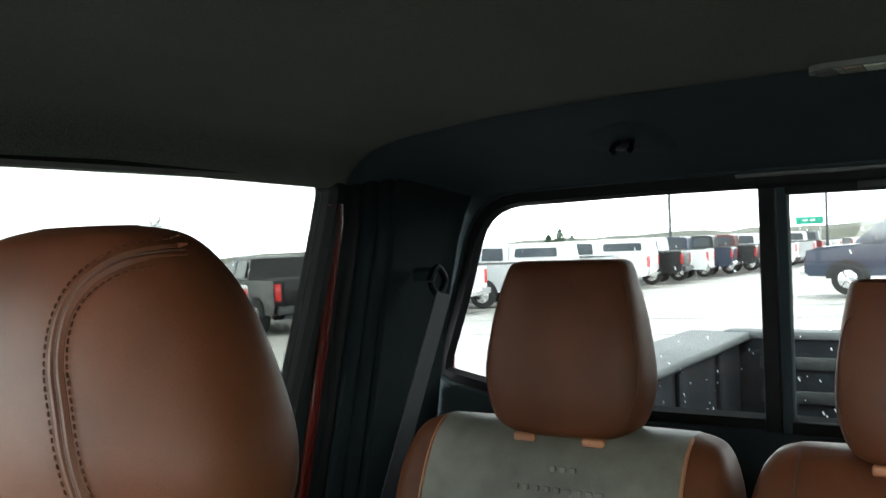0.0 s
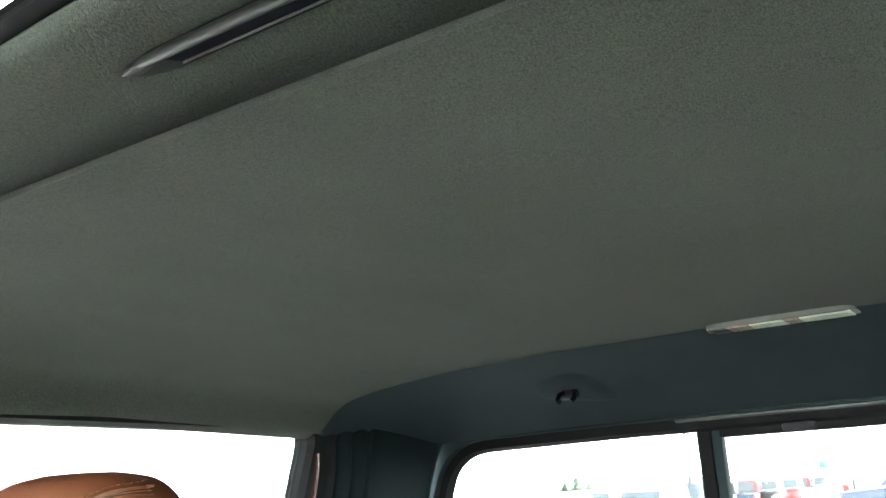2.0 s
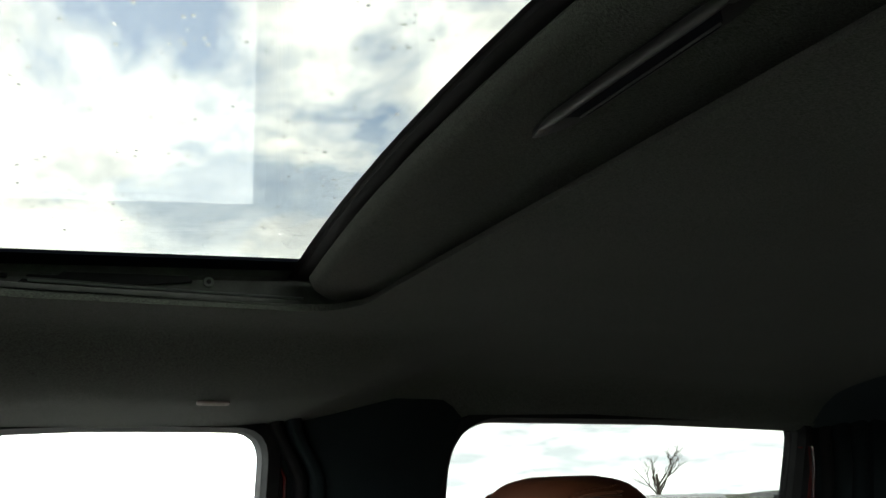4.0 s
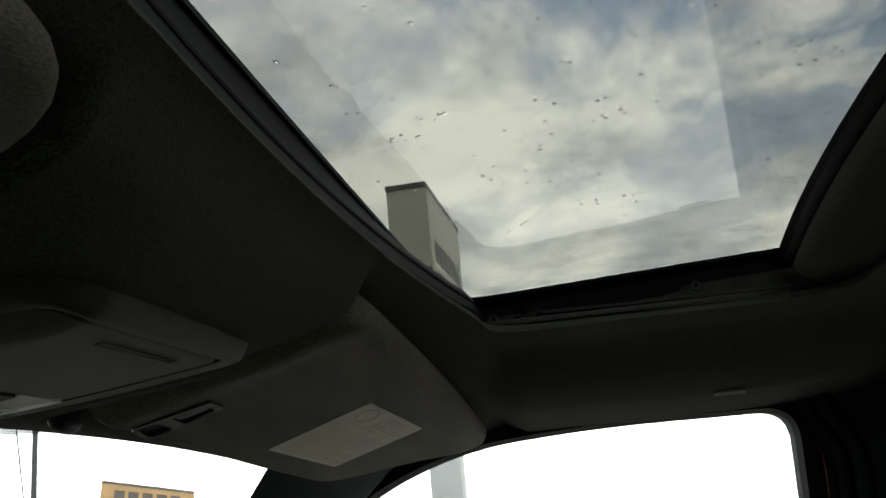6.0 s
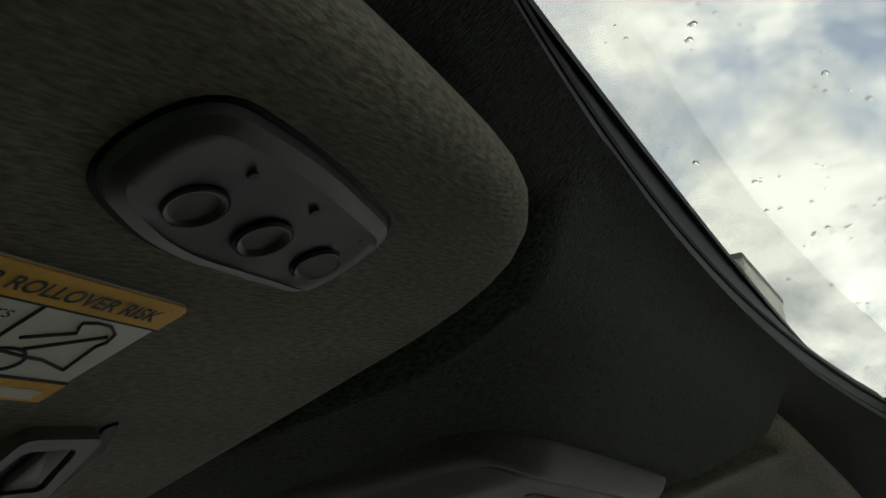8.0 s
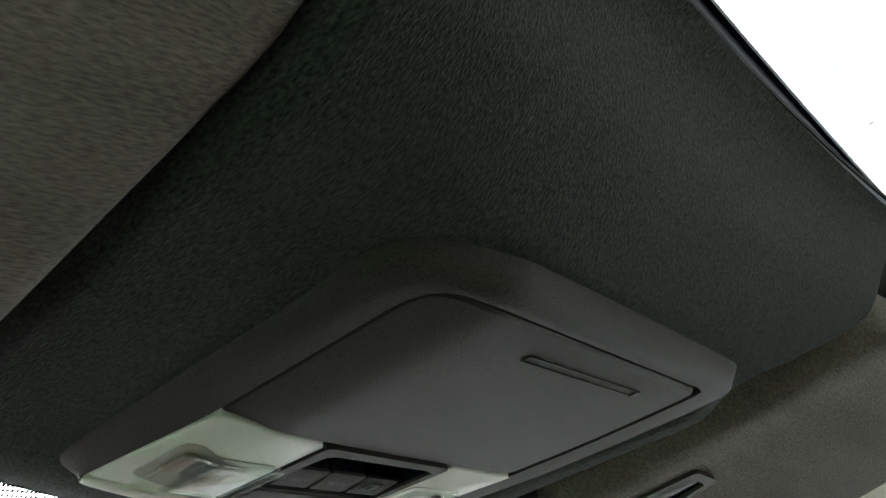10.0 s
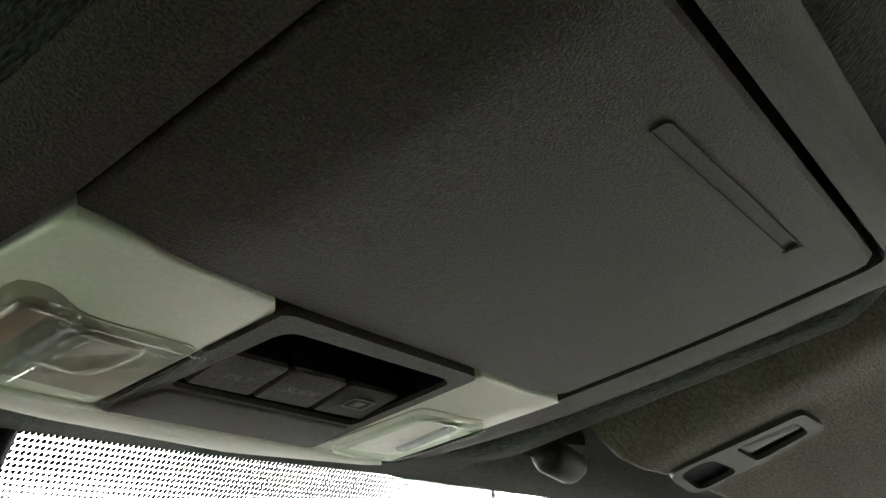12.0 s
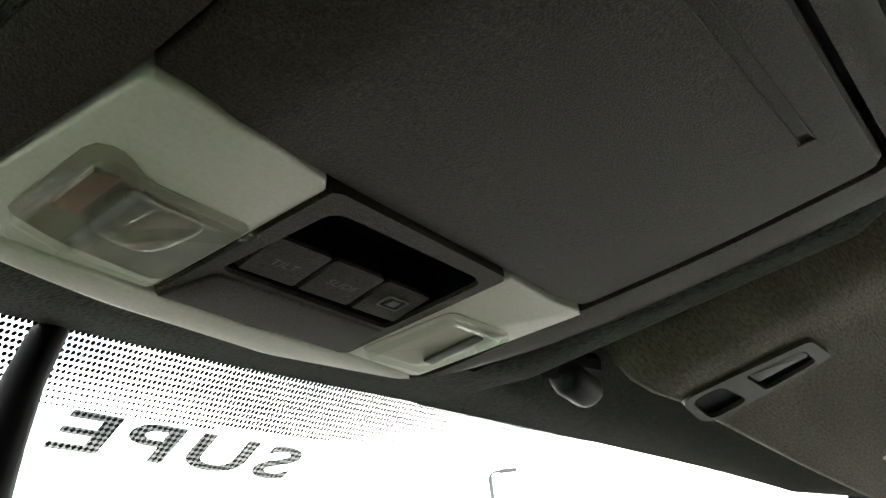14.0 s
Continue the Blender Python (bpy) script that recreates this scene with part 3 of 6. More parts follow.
def a_pillar(s, wall):
    """Windscreen pillar cover, between the glass and the front door's frame, down and forward from the headliner."""
    bm = bmesh.new()
    rings = []
    for k in range(25):
        t = k / 24
        d = -0.02 + 0.62 * t
        xi = 0.53 + 0.77 * min(d, 0.10) + 0.14 * max(0, d - 0.10)
        i = Vector((s * xi, 0.655 + d - 0.10 * (xi / 0.7) ** 2, 1.789 - 0.70 * d - 0.020 * (xi / 0.7) ** 2 - 0.006))
        yo = 0.46 + 0.66 * t
        zo = 1.80 - 0.90 * max(0, yo - 0.50) - 0.030
        e = Vector((s * (side_x(zo) + 0.002), yo, zo))
        ring = [i + Vector((0, -0.004, 0.003))]
        for j in range(13):
            u = j / 12
            b = (4 * u * (1 - u)) ** 0.7 * 0.020
            ring.append(i.lerp(e, u) + Vector((-s * 0.55, -0.55, -0.5)) * b)
        ring.append(e + Vector((s * 0.02, 0.0, 0.02)))
        rings.append(ring)
    loops(bm, rings, False)
    part("windscreen_pillar", bm, TRIM, wall, "dark slate windscreen pillar cover", sharp=60)


REAR_WIN = rounded([(-0.80, 1.44), (-0.75, 1.43), (-0.56, 1.392), (0.56, 1.392), (0.75, 1.43), (0.80, 1.44), (0.735, 1.60), (0.688, 1.744), (0.35, 1.750), (-0.35, 1.750), (-0.688, 1.744), (-0.735, 1.60)], [0.02, 0.02, 0.06, 0.06, 0.02, 0.02, 0.2, 0.085, 0.05, 0.05, 0.085, 0.2], 7)


def build_rear():
    wall = tagged(new("wall_rear"), "dark slate plastic rear wall of the cab", "cab rear wall", kind="structure")
    o = resample(REAR_WIN, 144)
    Y = lambda z: -1.135 - 0.06 * (1.75 - z)
    rect = ring_to_rect(o, -0.93, 0.93, 0.6, 1.86)
    bm = bmesh.new()
    loops(bm, [[(x, Y(z) + 0.030, z) for x, z in rect], [(x, Y(z) + 0.030, z) for x, z in inset(o, -0.03)], [(x, Y(z) + 0.026, z) for x, z in inset(o, -0.014)], [(x, Y(z) - 0.005, z) for x, z in inset(o, -0.010)]])
    part("rear_panel", bm, TRIM, wall, "dark slate plastic panel round the rear window")
    bm = bmesh.new()
    loops(bm, [[(x, Y(z) + 0.012, z) for x, z in inset(o, -0.013)], [(x, Y(z) + 0.014, z) for x, z in inset(o, 0.004)], [(x, Y(z) - 0.002, z) for x, z in inset(o, 0.010)], [(x, Y(z) - 0.02, z) for x, z in inset(o, -0.012)]])
    part("window_seal", bm, RUBBER, wall, "black rubber window seal")
    bm = bmesh.new()
    loops(bm, [[(x, Y(z) - 0.04, z) for x, z in ring_to_rect(o, -0.95, 0.95, 0.6, 1.875)], [(x, Y(z) - 0.04, z) for x, z in inset(o, -0.012)], [(x, Y(z) - 0.02, z) for x, z in inset(o, -0.010)]])
    part("outer_skin", bm, RED_PAINT, wall, "ruby red outer skin")
    # sloping trim from the headliner to the window
    bm = bmesh.new()
    rings = []
    for j in range(15):
        t = j / 14
        y = -0.812 - (1.116 - 0.812) * t
        ring = []
        for i in range(61):
            x = -0.765 + 1.53 * i / 60
            z0 = roof_z(x, -0.815) - 0.0012
            z1 = 1.765 - 0.012 * (abs(x) / 0.7) ** 3
            sag = 0.010 * math.sin(math.pi * t)
            ring.append((x, y, z0 + (z1 - z0) * t + sag))
        rings.append(ring)
    loops(bm, rings, False)
    part("header_trim", bm, TRIM, wall, "dark slate plastic trim above the rear window")
    # corner covers
    for s in (-1, 1):
        bm = bmesh.new()
        rings = []
        for k in range(26):
            z = 0.7 + (1.815 - 0.7) * k / 25
            xa, ya = side_x(min(z, 1.78)) - 0.022, -0.935
            xw = lerp([(0.7, 0.815), (1.44, 0.812), (1.60, 0.752), (1.70, 0.725), (1.75, 0.70), (1.82, 0.66)], z)
            xb, yb = min(xw, xa - 0.005), Y(z) + 0.032
            ring = [(s * (xa + 0.03), ya + 0.012, z), (s * (xa + 0.008), ya + 0.004, z)]
            for j in range(13):
                a = math.pi / 2 * j / 12
                ca, sa = math.cos(a), math.sin(a)
                ring.append((s * (xb + (xa - xb) * ca), ya + (yb - ya) * sa, z))
            rings.append(ring)
        loops(bm, rings, False)
        part("corner_cover", bm, TRIM_SHADED, wall, "dark slate plastic rear pillar cover")
    win = tagged(new("window_rear"), "tinted three-pane rear window with sliding middle pane", "rear window", kind="structure")
    for s in (-1, 1):
        ps = rounded([(s * 0.21, 1.375), (s * 0.56, 1.385), (s * 0.815, 1.43), (s * 0.74, 1.62), (s * 0.70, 1.755), (s * 0.21, 1.762)], 0.01, 2)
        bm = bmesh.new()
        loops(bm, [[(x, Y(z) - 0.004, z) for x, z in ps], [(x, Y(z) - 0.008, z) for x, z in ps]], True, True, True)
        part("pane", bm, G_REAR, win)
        bm = bmesh.new()
        box(bm, (s * 0.211, -1.151, 1.566), (0.024, 0.03, 0.40), 0.004)
        part("window_post", bm, RUBBER, win, "black window post")
        bm = bmesh.new()
        box(bm, (s * 0.189, -1.146, 1.566), (0.016, 0.022, 0.40), 0.003)
        part("slider_track", bm, TRIM, win, "black slider frame")
    ps = [(-0.185, 1.38), (0.185, 1.38), (0.185, 1.74), (-0.185, 1.74)]
    bm = bmesh.new()
    loops(bm, [[(x, Y(z) - 0.010, z) for x, z in ps], [(x, Y(z) - 0.014, z) for x, z in ps]], True, True, True)
    part("pane", bm, G_REAR, win, "sliding middle pane")
    for z, h in ((1.742, 0.026), (1.382, 0.030)):
        bm = bmesh.new()
        box(bm, (0, -1.146, z), (0.37, 0.024, h), 0.004)
        part("slider_rail", bm, RUBBER, win, "black slider rail")
    bm = bmesh.new()
    box(bm, (0.0, -1.128, 1.762), (0.50, 0.02, 0.010), 0.003)
    part("slider_rail", bm, GREY_METAL, win, "grey metal upper slider rail")
    bm = bmesh.new()
    box(bm, (0.06, -1.138, 1.738), (0.05, 0.02, 0.014), 0.004)
    part("latch", bm, DARKPL, win, "black window latch")
    # drops on the outside of the rear panes
    rnd = random.Random(4)
    bm = bmesh.new()
    for k in range(600):
        x, z = rnd.uniform(-0.7, 0.74), 1.385 + 0.33 * rnd.random() ** 3.0
        if 0.18 < abs(x) < 0.225:
            continue
        r = rnd.uniform(0.0005, 0.0011)
        y = Y(z) - 0.010
        l = r * rnd.uniform(1.8, 3.4)
        rings = []
        for q, h in ((1.0, 0.0), (0.8, 0.6), (0.35, 0.95)):
            rings.append([(x + q * r * math.cos(2 * math.pi * j / 6) + 0.4 * q * l * math.sin(2 * math.pi * j / 6), y - h * r, z + q * l * math.sin(2 * math.pi * j / 6)) for j in range(6)])
        loops(bm, rings, True, False, True)
    tagged(part("rain_drops", bm, SLEET, win, "small white sleet streaks on the glass"), kind="stuff")
    return wall


wall_p = build_side(1, "passenger")
wall_d = build_side(-1, "driver")
for s_, w_ in ((1, wall_p), (-1, wall_d)):
    door_seal_strips(s_, w_)
    b_pillar(s_, w_)
    a_pillar(s_, w_)
build_rear()

# windscreen
WS_Y0, WS_Z0, WS_SLOPE = 0.655, 1.789, -0.70


def ws_pt(x, d, off=0.0):
    """A point on the windscreen, d metres ahead of its upper edge; the glass bows forward in the middle."""
    y = WS_Y0 + d - 0.10 * (abs(x) / 0.7) ** 2
    return Vector((x, y, WS_Z0 + WS_SLOPE * d - 0.020 * (abs(x) / 0.7) ** 2 - off))


windscreen = tagged(new("window_windscreen"), "clear laminated windscreen with dotted black band along its top", "windscreen", kind="structure")
bm = bmesh.new()
loops(bm, [[ws_pt(-0.76 + 1.52 * i / 24, -0.02 + 0.80 * j / 10, 0.003) for i in range(25)] for j in range(11)], False)
part("pane", bm, G_CLEAR, windscreen)
bm = bmesh.new()
pitch = 0.0017
BAND = [(-0.30, 0.020), (-0.18, 0.034), (0.02, 0.0335), (0.06, 0.0325), (0.093, 0.0315), (0.125, 0.028), (0.150, 0.021), (0.20, 0.015), (0.32, 0.010)]
for i in range(-178, 220):
    for j in range(20):
        x = (i + 0.5 * (j % 2)) * pitch
        d = 0.004 + j * pitch * 1.06
        lim = lerp(BAND, x)
        k = smooth(0.0, 0.07, x)
        r = pitch * (0.45 + 0.075 * k) * (1 - (0.40 - 0.34 * k) * smooth(lim * 0.6, lim, d))
        tall = 1.0 + 0.20 * k
        if d > lim or r < 0.0002:
            continue
        c = ws_pt(x, d, 0.0045)
        bm.faces.new([bm.verts.new(c + Vector((r * math.cos(a), r * tall * math.sin(a), -0.70 * r * tall * math.sin(a)))) for a in (0, 1.047, 2.094, 3.142, 4.189, 5.236)])
tagged(part("dot_band", bm, RUBBER, windscreen, "black printed dot band"), kind="stuff")

# lettering on the glass, read from outside, printed as fine hatching
hatch = bpy.data.materials.new("hatched_print")
hatch.use_nodes = True
hn = hatch.node_tree
hp_ = hn.nodes["Principled BSDF"]
hp_.inputs["Base Color"].default_value, hp_.inputs["Roughness"].default_value = (0.015, 0.03, 0.035, 1), 0.6
hw = hn.nodes.new("ShaderNodeTexChecker")
hw.inputs["Scale"].default_value = 700
hm_ = hn.nodes.new("ShaderNodeMapping")
hm_.inputs["Rotation"].default_value, hm_.inputs["Location"].default_value = (0, 0, radians(45)), (0, 0, 0.0004)
hc = hn.nodes.new("ShaderNodeTexCoord")
hn.links.new(hc.outputs["Object"], hm_.inputs[0])
hn.links.new(hm_.outputs[0], hw.inputs[0])
hr = hn.nodes.new("ShaderNodeMapRange")
hr.inputs[3].default_value, hr.inputs[4].default_value = 0.92, 1.0
hn.links.new(hw.outputs["Fac"], hr.inputs[0])
hn.links.new(hr.outputs[0], hp_.inputs["Alpha"])
ex_, ey_ = Vector((-1, -0.012, 0.022)).normalized(), Vector((0.10, -0.82, 0.57)).normalized()
ez_ = ex_.cross(ey_).normalized()
lo = Vector((0.0435, 0.6960, 1.7554))
ep_ = (ey_ - ex_ * ey_.dot(ex_)).normalized()
mm = Matrix(((ex_.x, ep_.x, ez_.x, lo.x), (ex_.y, ep_.y, ez_.y, lo.y), (ex_.z, ep_.z, ez_.z, lo.z), (0, 0, 0, 1)))
tx_ = words("SUPE", 0.0205, hatch, windscreen, mm, "lettering", 1.17, 0.0, 0.0005)
tx_.data.transform(Matrix(((1.90, ey_.dot(ex_), 0, 0), (0, 1, 0, 0), (0, 0, 1, 0), (0, 0, 0, 1))))

# outer roof, floor and lower closure
roof = tagged(new("roof"), "ruby red steel cab roof with a sunroof cut-out", "truck roof", kind="structure")
bm = bmesh.new()
oh = resample(rounded([(-0.493, -0.145), (0.493, -0.145), (0.493, 0.446), (-0.493, 0.446)], 0.04, 6), 96)
rc = ring_to_rect(oh, -0.80, 0.80, -1.19, 0.66)
rz = lambda x, y: 1.897 + 0.02 * max(0, 1 - (x / 0.5) ** 2) - 0.045 * (abs(x) / 0.8) ** 3 - 0.05 * smooth(0.45, 0.7, y) - 0.015 * smooth(-0.9, -1.2, y)
rings = [[(x, y, 1.88) for x, y in oh]]
for k in range(7):
    t = k / 6
    ring = []
    for (x0, y0), (x1, y1) in zip(oh, rc):
        x, y = x0 + (x1 - x0) * t, y0 + (y1 - y0) * t
        ring.append((x, y, rz(x, y)))
    rings.append(ring)
rings.append([(x * 1.01, y, 1.79) for x, y in rc])
loops(bm, rings)
part("roof_panel", bm, RED_PAINT, roof)

tagged(finish("floor", boxes(((0, 0.0, 0.52), (1.84, 2.4, 0.06)), bev=0.01), CARPET), "dark carpeted cab floor", "cab floor", kind="structure")
tagged(finish("wall_front", boxes(((0, 1.12, 0.88), (1.72, 0.56, 0.66)), bev=0.08), DARKPL), "dark plastic dashboard wall below the windscreen", "dashboard", kind="structure")

tagged(finish("wall_hood", boxes(((0, 2.15, 1.05), (1.70, 1.44, 0.40)), bev=0.10), RED_PAINT), "ruby red engine hood ahead of the windscreen", "truck hood", kind="structure")

# ---- sunroof ----
def sun_tilt(x, y):
    """The glass sits a little lower at its front corners."""
    return -0.055 * (max(y, 0.10) - 0.28) * min(1, (x / 0.47) ** 2)


sunroof = thing("sunroof", Matrix(), "tinted glass sunroof panel with raindrops in a black frame", "sunroof")
GL = rounded([(-0.452, -0.06), (0.452, -0.06), (0.452, 0.401), (-0.452, 0.401)], 0.035, 6)
bm = bmesh.new()
GL = resample(GL, 120)
go = resample(rounded([(-0.49, -0.10), (0.49, -0.10), (0.49, 0.445), (-0.49, 0.445)], 0.04, 6), 120)
frame_plate(go, GL, 1.8797, 1.8827, bm)
for v_ in bm.verts:
    q_ = max(0, 1 - (v_.co.x / 0.47) ** 2)
    v_.co.z += 0.018 * q_ + sun_tilt(v_.co.x, v_.co.y)
    if v_.co.y > 0.3:
        v_.co.y += 0.0205 * q_
part("glass_frame", bm, BLACKPL_SHADE, sunroof, "black rubber glass frame")
bm = bmesh.new()
crown = lambda x, y: 1.8837 + 0.019 * (1 - (x / 0.47) ** 2) + sun_tilt(x, y)
nx_, ny_ = 16, 8
rows_ = [[(-0.485 + 0.97 * i / nx_, -0.09 + 0.52 * j / ny_, crown(-0.485 + 0.97 * i / nx_, -0.09 + 0.52 * j / ny_)) for i in range(nx_ + 1)] for j in range(ny_ + 1)]
loops(bm, rows_, False)
loops(bm, [[(x, y, z + 0.004) for x, y, z in r] for r in rows_], False)
part("pane", bm, G_SUN, sunroof, "dark tinted sunroof glass")
rnd = random.Random(11)
bm = bmesh.new()
for k in range(1300):
    if k % 3 == 0:
        bx, by = rnd.uniform(-0.45, 0.45), rnd.uniform(0.08, 0.41)
        cl = rnd.randint(1, 4)
    if k % 3 == 0 or cl > 1:
        x, y = bx + rnd.uniform(-0.012, 0.012) * (k % 3 > 0), by + rnd.uniform(-0.006, 0.006) * (k % 3 > 0)
        r = rnd.choice((0.0004, 0.0005, 0.0006, 0.0007, 0.0009, 0.0013))
        z = crown(x, y) + 0.0042
        rings = []
        for q, h in ((1.0, 0.0), (0.88, 0.35), (0.55, 0.6), (0.2, 0.7)):
            rings.append([(x + q * r * math.cos(2 * math.pi * j / 8), y + q * r * math.sin(2 * math.pi * j / 8), z + h * r) for j in range(8)])
        loops(bm, rings, True, True, True)
tagged(part("rain_drops", bm, WATER, sunroof, "clear rain drops on the glass"), kind="stuff")
# side channels with their linkage
for s in (-1, 1):
    bm = bmesh.new()
    loops(bm, [[(s * x, y, z + (sun_tilt(0.47, y) if z > 1.86 else 0)) for y in (0.02, 0.10, 0.20, 0.30, 0.43)] for x, z in ((0.484, 1.880), (0.4835, 1.873), (0.478, 1.868), (0.478, 1.852), (0.452, 1.850))], False)
    part("side_channel", bm, CHANNEL, sunroof, "dark grey metal side channel")
    bm = bmesh.new()
    box(bm, (s * 0.464, 0.245, 1.8545), (0.005, 0.29, 0.005), 0.001)
    part("guide_rail", bm, CHANNEL, sunroof, "dark guide rail")
    bm = bmesh.new()
    box(bm, (s * 0.472, 0.245, 1.8555), (0.004, 0.28, 0.006), 0.001)
    part("guide_rail", bm, RUBBER, sunroof, "black guide rail")
    # lift arm: a long tapering plate with a notched front end
    bm = bmesh.new()
    ol = [(0.330, 1.8585), (0.322, 1.8665), (0.300, 1.8675), (0.296, 1.8705), (0.230, 1.8735), (0.196, 1.8745), (0.192, 1.8700), (0.226, 1.8655), (0.262, 1.8610), (0.300, 1.8580)]
    loops(bm, [[(s * x, y, z) for y, z in ol] for x in (0.4775, 0.4735)], True, True, True)
    part("lift_arm", bm, RUBBER, sunroof, "black lift arm")
    bm = tube([(s * 0.471, 0.322, 1.8615), (s * 0.470, 0.26, 1.8605), (s * 0.469, 0.19, 1.8605), (s * 0.466, 0.095, 1.8600)], 0.0013, 6)
    part("lift_wire", bm, GREY_METAL, sunroof, "thin steel lift wire")
    bm = tube([(s * 0.4735, 0.325, 1.8635), (s * 0.4725, 0.25, 1.8625), (s * 0.4715, 0.17, 1.8615)], 0.0010, 6)
    part("lift_wire", bm, CHANNEL, sunroof, "thin steel lift wire")
    for y, z in ((0.368, 1.861), (0.178, 1.8715)):
        bm = bmesh.new()
        disc(bm, (s * 0.478, y, z), 0.0048, -s * 0.003, 14, "x")
        sc = part("screw", bm, GREY_METAL, sunroof, "steel screw head")
        bm = bmesh.new()
        disc(bm, (s * 0.4752, y, z), 0.0022, -s * 0.0004, 8, "x")
        part("screw_socket", bm, RUBBER, sc, "black screw socket")
    for y, z in ((0.345, 1.8600), (0.340, 1.8650)):
        bm = bmesh.new()
        box(bm, (s * 0.4765, y, z), (0.003, 0.006, 0.004), 0.001)
        part("clip_tab", bm, RUBBER, sunroof, "black clip tab")
bm = bmesh.new()
fx_ = [-0.475 + 0.95 * i / 32 for i in range(33)]
loops(bm, [[(x, rim_y(x) + o, z + g * max(0, 1 - (x / 0.47) ** 2)) for x in fx_] for o, z, g in ((0.004, 1.850, 0.018), (0.006, 1.862, 0.018), (0.009, 1.868, 0.018))] + [[(x, 0.403 + 0.0205 * max(0, 1 - (x / 0.47) ** 2), 1.880 + 0.018 * max(0, 1 - (x / 0.47) ** 2)) for x in fx_]], False)
part("front_channel", bm, BLACKPL_SHADE, sunroof, "black front channel")
part("wind_deflector", tube([(x, rim_y(x) + 0.006, 1.860 + 0.018 * max(0, 1 - (x / 0.47) ** 2)) for x in fx_[2:-2]], 0.0016, 6), RUBBER, sunroof, "thin dark wind deflector")
bm = bmesh.new()
box(bm, (0, -0.11, 1.884), (0.98, 0.01, 0.016))
part("rear_channel", bm, RUBBER, sunroof, "black rear channel")

# added dark plate; its front strip stands for the glass's black printed border
bm = bmesh.new()
loops(bm, [[(-0.47 + 0.94 * i / 20, y, 1.879 + 0.019 * (1 - ((-0.47 + 0.94 * i / 20) / 0.47) ** 2)) for i in range(21)] for y in (-0.165, 0.07)], False)
loops(bm, [[(x, y, 1.8775 + 0.019 * (1 - (x / 0.47) ** 2)) for x in [-0.47 + 0.94 * i / 20 for i in range(21)] for y in [y0 + g * (0.133 - 0.022 * (x / 0.455) ** 2 - y0)]] for y0, g in ((0.06, 0), (0.06, 1))], False)
part("rear_cover", bm, RUBBER, sunroof, "added black cover over the drawn-back shade, its front strip the glass's printed border")

# sliding shade, drawn back
shade = thing("sunshade", Matrix(), "charcoal fabric sliding sunshade drawn back under the sunroof", "sunshade")
bm = bmesh.new()
rings = []
for i in range(65):
    u = -1 + 2 * i / 64
    x = 0.455 * u
    front = 0.124 - 0.025 * abs(u) ** 2 - 0.014 * smooth(0.95, 1.0, abs(u))
    lift = 0.045 * max(0, 1 - u * u)
    pr = [(front - 0.004, 1.8735), (front, 1.868), (front - 0.003, 1.862), (front - 0.010, 1.8585), (front - 0.022, 1.8582), (front - 0.036, 1.8600), (front - 0.050, 1.8600), (0.035, 1.8604), (-0.05, 1.866), (-0.09, 1.868)]
    rings.append([(x, y, z + lift * 0.4) for y, z in pr])
loops(bm, rings, False)
part("shade_panel", bm, FABRIC, shade, sharp=60)
bm = bmesh.new()
gs = [( -0.448 + 0.896 * i / 40) for i in range(41)]
loops(bm, [[(x, y0 - 0.025 * (x / 0.455) ** 2, z + 0.018 * (1 - (x / 0.455) ** 2)) for x in gs] for y0, z in ((0.117, 1.8745), (0.124, 1.8740), (0.129, 1.876), (0.130, 1.879))], False)
part("shade_seal", bm, RUBBER, shade, "black rubber edge seal")
hl = resample(rounded([(-0.088, 0.002), (-0.062, -0.0065), (0.064, -0.0065), (0.087, 0.000), (0.082, 0.011), (0.064, 0.0195), (-0.062, 0.0195), (-0.083, 0.012)], [0.004, 0.03, 0.03, 0.004, 0.008, 0.02, 0.02, 0.008], 5), 90)
hi = resample(rounded([(-0.062, -0.0020), (0.062, -0.0020), (0.050, 0.0175), (-0.050, 0.0175)], 0.004, 4), 90)
handle = part("pull_handle", plate(hl, -0.001, 0.0016, 0.0012, 3), DARKPL, shade, "dark plastic recessed pull handle")
hm = Matrix.Translation((-0.002, 0.082, 1.8755)) @ Matrix.Rotation(math.pi, 4, "X") @ Matrix.Rotation(0.10, 4, "X") @ Matrix.Diagonal((1, 0.66, 1, 1))
handle.matrix_local = hm
# no hollow here: a flat black plate paints the pocket's shade
part("handle_pocket", plate(hi, 0.0010, 0.0020, 0.0004, 1), BLACKPL_SHADE, handle, "flat black plate as the pocket's shade in the handle")
bar_x = [-0.074 + 0.148 * i / 24 for i in range(25)]
part("grip_bar", tube([(x, -0.0035 - 0.0012 * (1 - (x / 0.074) ** 2), 0.0030) for x in bar_x], [0.0036 * (1 - abs(x / 0.0745) ** 8) ** 0.5 for x in bar_x], 12), GRIP, handle, "smooth grey grip bar")
part("finger_lip", tube([(-0.052, 0.0135, 0.0022), (0.052, 0.0135, 0.0022)], 0.0009, 8), GRIP, handle, "thin raised finger lip")
for sx in (-1, 1):
    tip = rounded([(sx * 0.088, 0.001), (sx * 0.066, -0.0055), (sx * 0.064, 0.0040), (sx * 0.080, 0.0085)], 0.003, 3)
    part("handle_end", plate(tip, 0.0010, 0.0030, 0.0010, 3), GRIP, handle, "rounded end of the grip")


